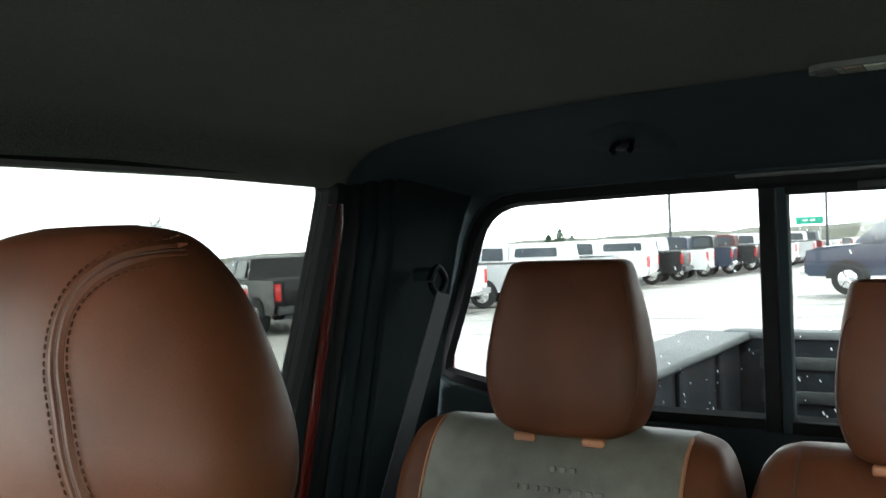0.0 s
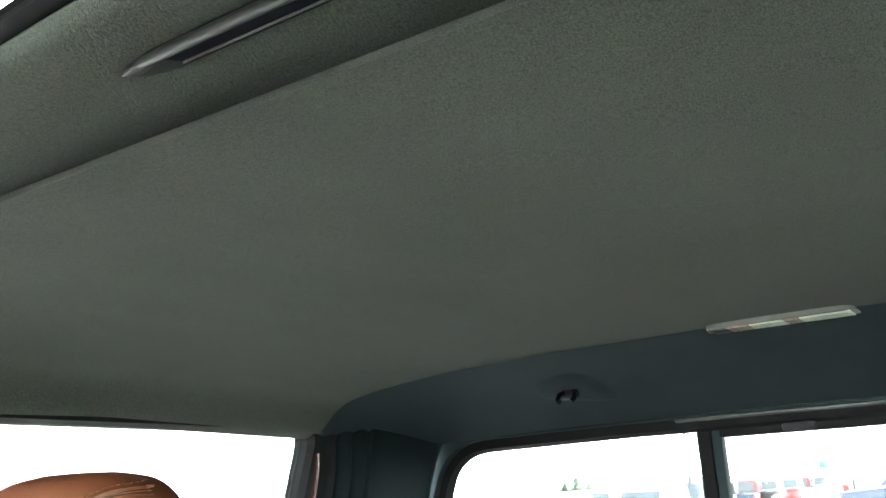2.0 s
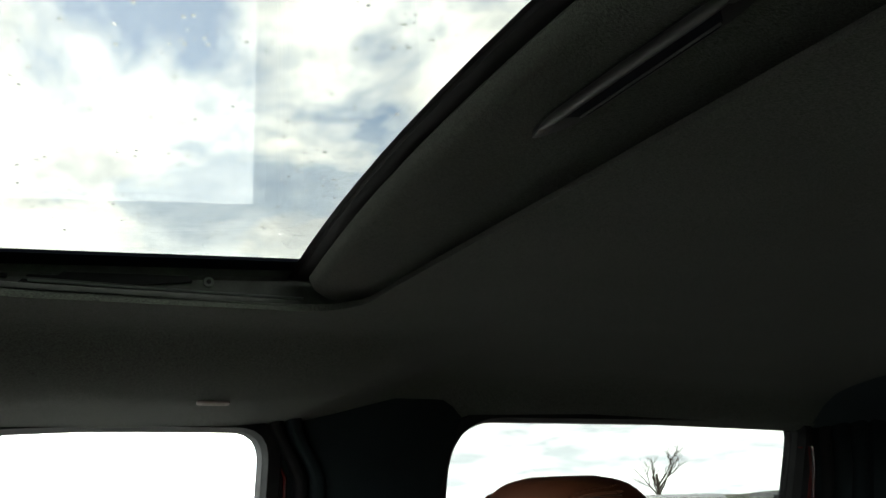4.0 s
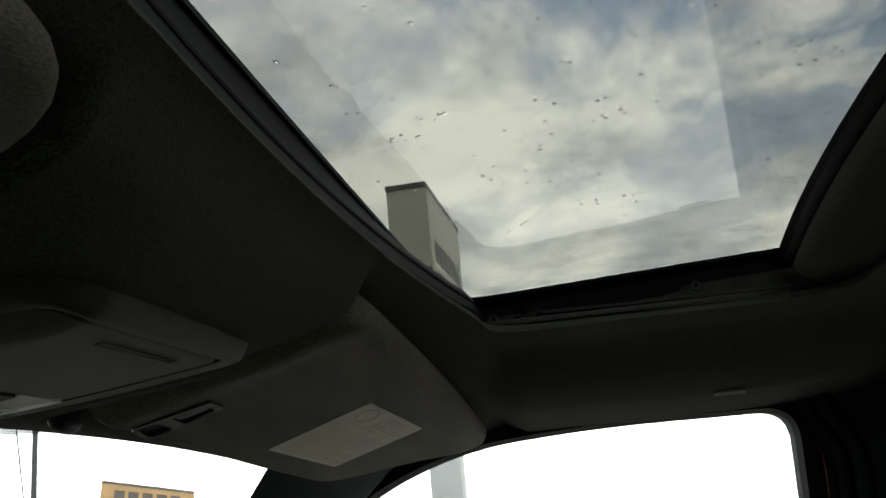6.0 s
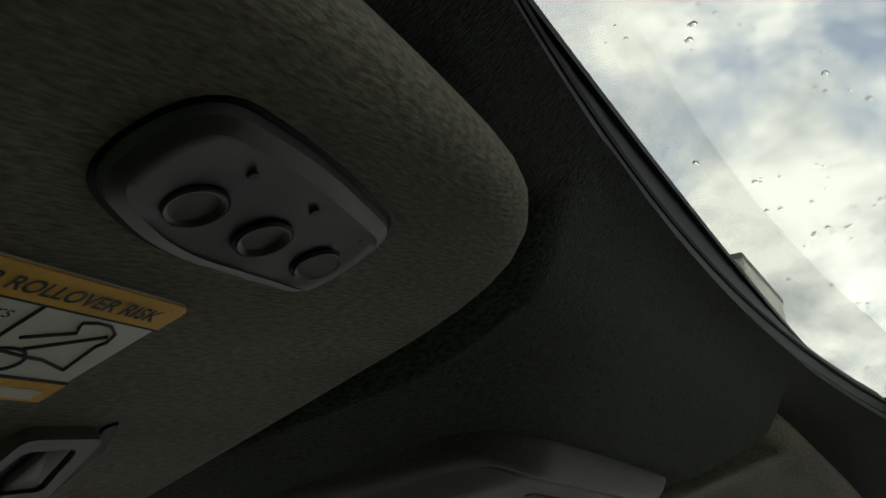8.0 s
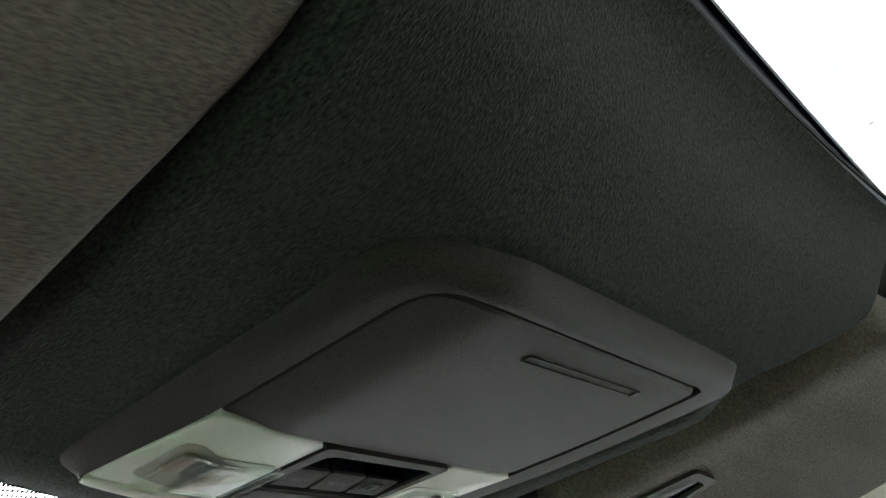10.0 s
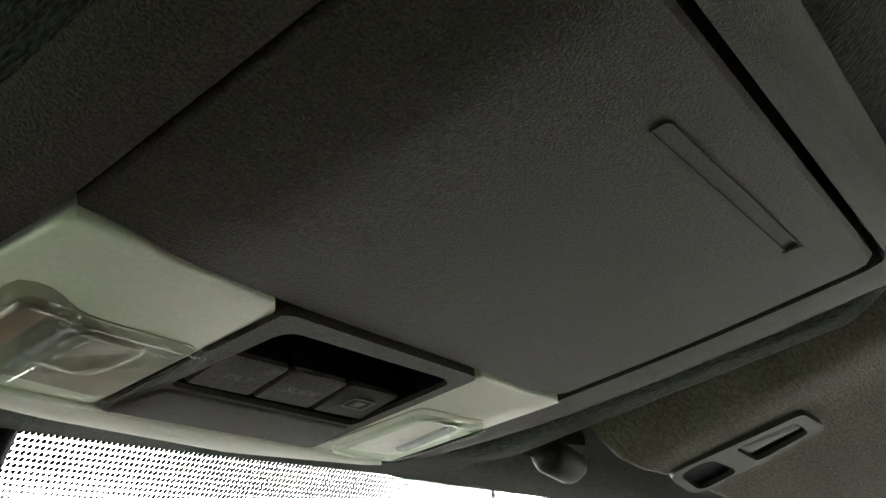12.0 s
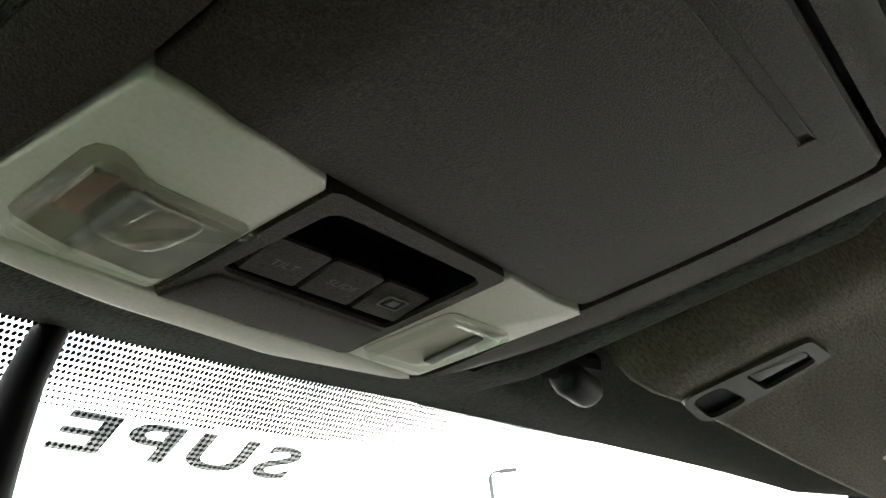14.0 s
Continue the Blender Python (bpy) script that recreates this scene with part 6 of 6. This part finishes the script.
def wheel(parent, x, y, r=0.40, w=0.26):
    t = bmesh.new()
    n = 24
    rings = []
    for q, o in ((0.62, -0.5), (0.93, -0.5), (1.0, -0.38), (1.0, 0.38), (0.93, 0.5), (0.62, 0.5)):
        rings.append([(x + q * r * math.cos(2 * math.pi * k / n), y + o * w, r + q * r * math.sin(2 * math.pi * k / n)) for k in range(n)])
    loops(t, rings, True, False, False)
    ty = part("tyre", t, TYRE, parent)
    bm = bmesh.new()
    s = 1 if y > 0 else -1
    rim = r * 0.64
    disc(bm, (x, y + s * w * 0.30, r), rim, s * 0.03, 20, "y")
    for k in range(6):
        a = 2 * math.pi * k / 6
        p = Vector((x + 0.5 * rim * math.cos(a), y + s * w * 0.44, r + 0.5 * rim * math.sin(a)))
        d = Vector((math.cos(a), 0, math.sin(a)))
        tube([p - d * rim * 0.4, p + d * rim * 0.42], 0.035, 5, bm)
    part("rim", bm, CHROME, ty, "bright alloy rim")


def pickup(color, topper=False):
    """A parked crew-cab pickup, nose along +x, its tail at x = 0."""
    paint = PAINTS[color]
    v = thing("pickup_truck", Matrix(), color + " crew cab pickup truck parked on wet concrete", "pickup truck", "parked vehicles")
    bm = bmesh.new()
    prof = [(0.05, 0.55), (0.0, 0.75), (0.0, 1.30), (0.04, 1.34), (1.95, 1.34), (2.0, 1.32), (4.2, 1.32), (5.35, 1.24), (5.62, 1.15), (5.68, 0.62), (5.55, 0.48), (0.2, 0.48)]
    rings = []
    for y, sx in ((-0.98, 0.97), (-1.0, 1.0), (1.0, 1.0), (0.98, 0.97)):
        rings.append([(2.85 + (x - 2.85) * (0.995 if sx < 1 else 1), y, z if sx == 1 else 0.9 + (z - 0.9) * 0.96) for x, z in prof])
    loops(bm, rings, True, True, True)
    part("body", bm, paint, v)
    bm = bmesh.new()
    cabp = [(1.98, 1.30), (2.05, 1.86), (2.30, 1.92), (3.55, 1.92), (3.85, 1.84), (4.45, 1.33)]
    loops(bm, [[(x, y * (1.0 - 0.16 * smooth(1.35, 1.95, z)), z) for x, z in cabp] for y in (-0.93, 0.93)], True, True, True)
    part("cab", bm, paint, v)
    for s in (-1, 1):
        for pts in ([(2.15, 1.38), (2.22, 1.80), (2.95, 1.82), (2.98, 1.38)], [(3.06, 1.38), (3.03, 1.82), (3.60, 1.81), (4.12, 1.40)]):
            bm = bmesh.new()
            loops(bm, [[(x, s * (0.945 + o) * (1 - 0.16 * smooth(1.35, 1.95, z)), z) for x, z in rounded(pts, 0.05, 3)] for o in (-0.02, 0.008)], True, True, True)
            part("side_window", bm, CAR_GLASS, v, "dark side window")
        for x in (1.25, 4.62):
            bm = bmesh.new()
            pts = [(x + 0.53 * math.cos(t), 0.42 + 0.50 * math.sin(t)) for t in [math.pi * k / 14 for k in range(15)]]
            loops(bm, [[(a, s * 0.985, b) for a, b in pts], [(a, s * 1.006, b) for a, b in pts]], True, True, True)
            part("wheel_arch", bm, TYRE, v, "black wheel arch")
            wheel(v, x, s * 0.90)
        bm = bmesh.new()
        box(bm, (0.02, s * 0.90, 1.05), (0.10, 0.17, 0.42), 0.03)
        part("tail_lamp", bm, TAIL, v, "red tail lamp")
        bm = bmesh.new()
        box(bm, (5.58, s * 0.80, 1.02), (0.14, 0.30, 0.20), 0.04)
        part("headlight", bm, CHROME, v, "clear headlight")
        bm = bmesh.new()
        box(bm, (3.95, s * 1.08, 1.45), (0.10, 0.20, 0.20), 0.04)
        part("wing_mirror", bm, paint, v)
    for x0, x1, z0, z1, nm in ((2.02, 2.075, 1.42, 1.80, "rear_screen"), (3.90, 4.40, 1.80, 1.38, "windscreen")):
        bm = bmesh.new()
        y0, y1 = 0.80 if nm == "windscreen" else 0.72, 0.72
        o = 0.02 if nm == "windscreen" else -0.015
        loops(bm, [[(x0 + o, -y1, z0 + 0.01), (x0 + o, y1, z0 + 0.01), (x1 + o, y0, z1 + 0.01), (x1 + o, -y0, z1 + 0.01)], [(x0 - o, -y1, z0), (x0 - o, y1, z0), (x1 - o, y0, z1), (x1 - o, -y0, z1)]], True, True, True)
        part(nm, bm, CAR_GLASS, v, "dark glass")
    for x, nm in ((-0.08, "rear_bumper"), (5.72, "front_bumper")):
        bm = bmesh.new()
        box(bm, (x, 0, 0.62), (0.16, 1.90, 0.20), 0.04)
        part(nm, bm, CHROME if color != "black" else GREY_METAL, v)
    bm = bmesh.new()
    box(bm, (5.66, 0, 1.0), (0.06, 1.2, 0.34), 0.03)
    part("grille", bm, GREY_METAL, v)
    bm = bmesh.new()
    box(bm, (-0.005, 0, 1.05), (0.03, 1.5, 0.5), 0.01)
    part("tailgate", bm, paint, v)
    if topper:
        bm = bmesh.new()
        loops(bm, [[(x, y * (1.0 - 0.14 * smooth(1.35, 1.95, z)), z) for x, z in ((0.02, 1.34), (0.10, 1.88), (0.3, 1.93), (1.93, 1.93), (1.96, 1.34))] for y in (-0.93, 0.93)], True, True, True)
        tp = part("bed_topper", bm, paint, v)
        for s in (-1, 1):
            bm = bmesh.new()
            loops(bm, [[(x, s * (0.945 + o) * (1 - 0.14 * smooth(1.35, 1.95, z)), z) for x, z in rounded([(0.25, 1.48), (0.28, 1.78), (1.75, 1.78), (1.75, 1.48)], 0.06, 3)] for o in (-0.02, 0.008)], True, True, True)
            part("topper_window", bm, CAR_GLASS, tp)
    else:
        bm = bmesh.new()
        box(bm, (1.0, 0, 1.345), (1.75, 1.62, 0.02))
        part("bed_cover", bm, TYRE, v, "black bed cover")
    return v


def park(v, x, y, yaw):
    return copy_thing(v, Matrix.Translation((x, y, ground_z(x, y))) @ Matrix.Rotation(radians(yaw), 4, "Z"))


MODELS = {"white": pickup("white"), "white_top": pickup("white", True), "silver": pickup("silver"), "black": pickup("black"), "navy": pickup("navy"), "grey": pickup("grey"), "blue": pickup("blue"), "maroon": pickup("maroon")}
# the long row, tails towards the lane
row = ["white", "black", "blue", "white", "silver", "white_top", "silver", "white_top", "black", "white", "navy", "black", "maroon", "white", "silver", "maroon", "white", "grey"]
park(MODELS["white"], 14.2, -12.6, -25)
park(MODELS["black"], 14.6, -16.5, -25)
park(MODELS["blue"], 15.9, -20.2, -20)
for i, c in enumerate(row):
    if i < 3:
        continue
    y = -13.0 - 2.95 * i
    x = 13.9 + (y + 16.0) * 0.10 + random.Random(i).uniform(-0.25, 0.25)
    park(MODELS[c], x, y, 8 if y < -20 else 12)
for i, c in enumerate(["white", "grey", "white", "silver", "black", "white", "white_top", "silver", "white", "navy", "white", "white", "silver", "black"]):
    park(MODELS[c], 27.5 - 0.2 * i, -14.0 - 3.9 * i, 188)
for i, c in enumerate(["white", "white_top", "silver", "white", "maroon", "white", "grey"]):
    park(MODELS[c], 4.5 - 4.2 * i, -62.0 - 0.8 * i, 80)
for k, (c, x, y, yaw) in enumerate((("navy", -0.8, -26.3, 3),)):
    park(MODELS[c], x, y, yaw)
for i, v in enumerate(MODELS.values()):
    v.matrix_world = Matrix.Translation((38 + 0.3 * i, -20 - 4.2 * i, ground_z(38, -20 - 4.2 * i))) @ Matrix.Rotation(radians(8), 4, "Z")


def light_pole(x, y, h, arm=0.9, mat=POLE_DARK, turn=0.0, r=0.09):
    z = ground_z(x, y)
    p = thing("light_pole", Matrix.Translation((x, y, z)) @ Matrix.Rotation(turn, 4, "Z"), "tall steel parking lot light pole", "light pole", "light poles")
    part("post", tube([(0, 0, 0), (0, 0, h * 0.5), (0, 0, h)], [r, r * 0.85, r * 0.7], 10), mat, p)
    bm = bmesh.new()
    box(bm, (0, 0, 0.15), (0.4, 0.4, 0.3), 0.04)
    part("plinth", bm, CONCRETE, p)
    if arm:
        part("arm", tube([(0, 0, h), (arm * 0.3, 0, h + 0.12), (arm, 0, h + 0.14)], 0.04, 8), mat, p)
        bm = bmesh.new()
        box(bm, (arm + 0.25, 0, h + 0.13), (0.6, 0.28, 0.12), 0.04)
        part("lamp_head", bm, mat, p)
    return p


light_pole(14.3, -42.4, 9.5, 0.9, POLE_DARK, 0.5)
light_pole(10.0, -58.9, 9.0, 0.9, POLE_DARK, 0.9)
light_pole(4.0, -72.0, 9.0, 0.9, POLE_DARK, 0.9)
light_pole(25.05, 16.75, 6.55 - ground_z(25.05, 16.75), 0.35, POLE_DARK, radians(-56), 0.10)
wire = thing("guy_wire", Matrix(), "thin dark wire hanging beside a pole", "wire")
part("strand", tube([(24.75, 16.85, ground_z(24.7, 16.8)), (24.70, 16.85, 2.2), (24.25, 16.85, 4.2), (24.6, 16.80, 6.0), (25.0, 16.75, 6.5)], 0.02, 6), POLE_DARK, wire)

# roadside pylon sign
pyl = thing("pylon_sign", Matrix.Translation((18.75, 3.3, ground_z(18.75, 3.3))), "tall grey boxed pylon sign on a pale steel post", "pylon sign")
fl, fr, br = Vector((19.28, 4.24)), Vector((19.26, 3.30)), Vector((23.6, 3.17))
bl = fl + (br - fr)
zt, zb = 8.42, 4.9
base = pyl.matrix_world.inverted()


def pyl_box(z0, z1, grow, name, mat, label):
    bm = bmesh.new()
    cs = [Vector(p) for p in (fl, fr, br, bl)]
    c = sum(cs, Vector((0, 0))) / 4
    q = [c + (p - c) * grow for p in cs]
    loops(bm, [[base @ Vector((p.x, p.y, z)) for p in q] for z in (z0, z1)], True, True, True)
    return part(name, bm, mat, pyl, label)


pyl_box(zb, zt - 0.12, 1.0, "sign_box", SIGN_GREY, "grey sign box")
pyl_box(zt - 0.12, zt, 1.03, "top_cap", GREY_METAL, "dark top cap")
pyl_box(6.35, 6.40, 1.004, "panel_joint", GREY_METAL, "dark panel joint")
d2 = (br - fr).normalized()
n2 = Vector((d2.y, -d2.x))
wid = (br - fr).length


def pyl_panel(u0, u1, z0, z1, mat, off, name):
    a, b = fr + d2 * wid * u0 + n2 * off, fr + d2 * wid * u1 + n2 * off
    a2, b2 = a - n2 * 0.05, b - n2 * 0.05
    bm = bmesh.new()
    loops(bm, [[base @ Vector((p.x, p.y, z)) for p in (a, b, b2, a2)] for z in (z0, z1)], True, True, True)
    return part(name, bm, mat, pyl)


pyl_panel(0.02, 0.98, zb + 0.05, zt - 0.14, SIGN_PALE, 0.01, "sign_face")
for i in range(6):
    pyl_panel(0.12 + 0.13 * i, 0.22 + 0.13 * i, 6.62, 7.15, GREY_METAL, 0.02, "sign_mark")
pyl_panel(0.15, 0.85, 6.25, 6.42, GREY_METAL, 0.02, "sign_mark")
for i in range(3):
    pyl_panel(0.12, 0.88, 5.2 + 0.33 * i, 5.38 + 0.33 * i, SIGN_GREY, 0.02, "sign_mark")
bm = bmesh.new()
box(bm, (0.10, -0.02, 2.65), (0.70, 0.66, 5.3), 0.03)
part("post", bm, POLE_GREY, pyl, "pale grey steel post")

# ochre board ahead
brd = thing("billboard", Matrix.Translation((21.9, 11.5, ground_z(21.9, 11.5))), "ochre yellow board with a dark rim on posts", "billboard")
dirb = Vector((22.45 - 21.52, 10.47 - 12.35, 0)).normalized()
bm = bmesh.new()
c0 = Vector((-0.40, 0.85, 0))
q = [c0 + Vector((0, 0, z + 0.98)) + dirb * f for f, z in ((-0.32, 1.2), (2.05, 0.95), (2.05, 1.92), (-0.2, 2.38))]
loops(bm, [q, [p + Vector((0.1, 0.05, 0)) for p in q]], True, True, True)
part("panel", bm, ORANGE_BOARD, brd)
part("rim", tube([q[3], q[2]], 0.035, 6), BARK, brd, "dark brown rim")
for i in range(5):
    u0, u1 = 0.14 + 0.15 * i, 0.25 + 0.15 * i
    face = [q[3].lerp(q[2], u).lerp(q[0].lerp(q[1], u), v) + Vector((-0.012, -0.006, 0)) for u, v in ((u0, 0.14), (u1, 0.14), (u1, 0.36), (u0, 0.36))]
    bm = bmesh.new()
    loops(bm, [face, [p + Vector((0.02, 0.01, 0)) for p in face]], True, True, True)
    part("print_bar", bm, BARK, brd, "dark brown print")
for f in (0.3, 1.8):
    part("post", tube([c0 + dirb * f + Vector((0.06, 0.03, 0)), c0 + dirb * f + Vector((0.06, 0.03, 2.3))], 0.05, 8), POLE_DARK, brd)

# green road sign far behind
gs_ = thing("road_sign", Matrix.Translation((12.8, -68.5, ground_z(12.8, -68.5))), "green highway direction sign on two posts", "road sign")
bm = bmesh.new()
box(bm, (0, 0, 2.75), (1.9, 0.08, 0.55), 0.02)
part("panel", bm, GREEN_SIGN, gs_)
for x in (-0.7, 0.7):
    part("post", tube([(x, -0.08, 0), (x, -0.08, 2.9)], 0.05, 8), POLE_GREY, gs_)
for i in range(2):
    bm = bmesh.new()
    box(bm, (-0.2 + 0.5 * i, 0.045, 2.76), (0.35, 0.02, 0.14))
    part("print_bar", bm, LABEL_WHITE, gs_)


# ---- trees ----
def bare_tree(x, y, h, seed, label="bare winter tree with thin branching twigs"):
    r = random.Random(seed)
    t = thing("bare_tree", Matrix.Translation((x, y, ground_z(x, y))), label, "tree", "bare trees")
    bm = bmesh.new()
    tube([(0, 0, 0), (0.05 * h * r.uniform(-0.3, 0.3), 0, h * 0.35), (0.02 * h, 0.02 * h, h * 0.62)], [0.035 * h, 0.024 * h, 0.012 * h], 8, bm)
    part("trunk", bm, BARK, t)
    bm = bmesh.new()

    def grow(p, d, l, w, n):
        q = p + d * l
        tube([p, p + d * l * 0.5 + Vector((r.uniform(-0.06, 0.06) * l, r.uniform(-0.06, 0.06) * l, 0)), q], [w, w * 0.75, w * 0.5], 4, bm, False)
        if n == 0:
            return
        for _ in range(r.choice((2, 3, 3))):
            e = (d + Vector((r.uniform(-0.8, 0.8), r.uniform(-0.8, 0.8), r.uniform(-0.1, 0.55)))).normalized()
            grow(p + d * l * r.uniform(0.5, 1.0), e, l * r.uniform(0.55, 0.8), w * 0.55, n - 1)

    for k in range(6):
        a = 2 * math.pi * k / 6 + r.uniform(-0.4, 0.4)
        grow(Vector((0.01 * h, 0, h * r.uniform(0.3, 0.58))), Vector((math.cos(a) * 0.7, math.sin(a) * 0.7, r.uniform(0.5, 1.0))).normalized(), h * 0.22, 0.010 * h, 4)
    part("crown", bm, BARK, t, "bare branching twigs")
    return t


def evergreen(x, y, h, w, seed):
    r = random.Random(seed)
    t = thing("evergreen_tree", Matrix.Translation((x, y, ground_z(x, y))), "dense dark green cedar with a ragged outline", "tree", "evergreens")
    part("trunk", tube([(0, 0, 0), (0, 0, h * 0.9)], [0.03 * h, 0.008 * h], 7), BARK, t)
    bm = bmesh.new()
    for k in range(700):
        z = h * (0.05 + 0.95 * r.random() ** 1.2)
        rad = w * (1 - (z / h) ** 1.6) * math.sqrt(r.random()) * 0.9 + 0.05
        a = r.uniform(0, 2 * math.pi)
        c = Vector((rad * math.cos(a), rad * math.sin(a), z))
        s = h * r.uniform(0.02, 0.045)
        d = Vector((r.uniform(-1, 1), r.uniform(-1, 1), r.uniform(-0.3, 1))).normalized()
        e = d.orthogonal().normalized()
        f = d.cross(e)
        bm.faces.new([bm.verts.new(c + s * v) for v in (d * 1.4, e * 0.5, -d * 0.8, -e * 0.5)])
        bm.faces.new([bm.verts.new(c + s * v) for v in (d * 1.2, f * 0.5, -d * 0.8, -f * 0.5)])
    part("crown", bm, LEAF, t)
    return t


for i, (x, y, h) in enumerate(((39.6, -0.8, 1.9), (39.5, -1.9, 1.6), (39.4, -3.9, 1.7), (39.6, 0.6, 2.3), (38.9, 7.9, 2.2), (41.0, -5.6, 1.7), (46.8, -37.0, 6.0), (30.0, 17.0, 2.6))):
    z = -0.9 if x > 38 and y > -10 else 0
    bt = bare_tree(x, y, h - (0.4 if z else 0) + (1.1 if 38 < x < 42 else 0), 20 + i)
for i, (x, y, h, w) in enumerate(((30.0, -63.0, 3.2, 1.2), (31.5, -64.0, 2.9, 1.2), (28.8, -62.6, 2.7, 1.0), (-3.0, -76.0, 4.0, 1.3), (40.0, -58.0, 2.4, 1.4))):
    evergreen(x, y, h, w, 40 + i)

# far wooded rise all along the horizon
bm = bmesh.new()
rings = []
N = 260
rr_ = random.Random(9)
for k in range(N + 1):
    a = 2 * math.pi * k / N
    R0 = 330
    cx, cy = R0 * math.cos(a), R0 * math.sin(a)
    g = ground_z(cx, cy)
    back = 0.08 + 0.75 * smooth(0.1, 0.6, -math.sin(a))
    hh = (2.6 + 1.6 * noise.noise(Vector((6 * math.cos(a), 6 * math.sin(a), 0.3))) + 1.2 * noise.noise(Vector((40 * math.cos(a), 40 * math.sin(a), 2.3))) + 0.8 * rr_.random()) * back
    rings.append([(cx, cy, g - 0.5), (cx * 1.01, cy * 1.01, g + hh * 0.8 + 1.6 * back), (cx * 1.04, cy * 1.04, g + hh * 1.3 + 2.2 * back), (cx * 1.25, cy * 1.25, g - 3)])
loops(bm, rings, False)
tagged(finish("backdrop", bm, HILL), "far low wooded rise in winter brown", "far woods", kind="structure")
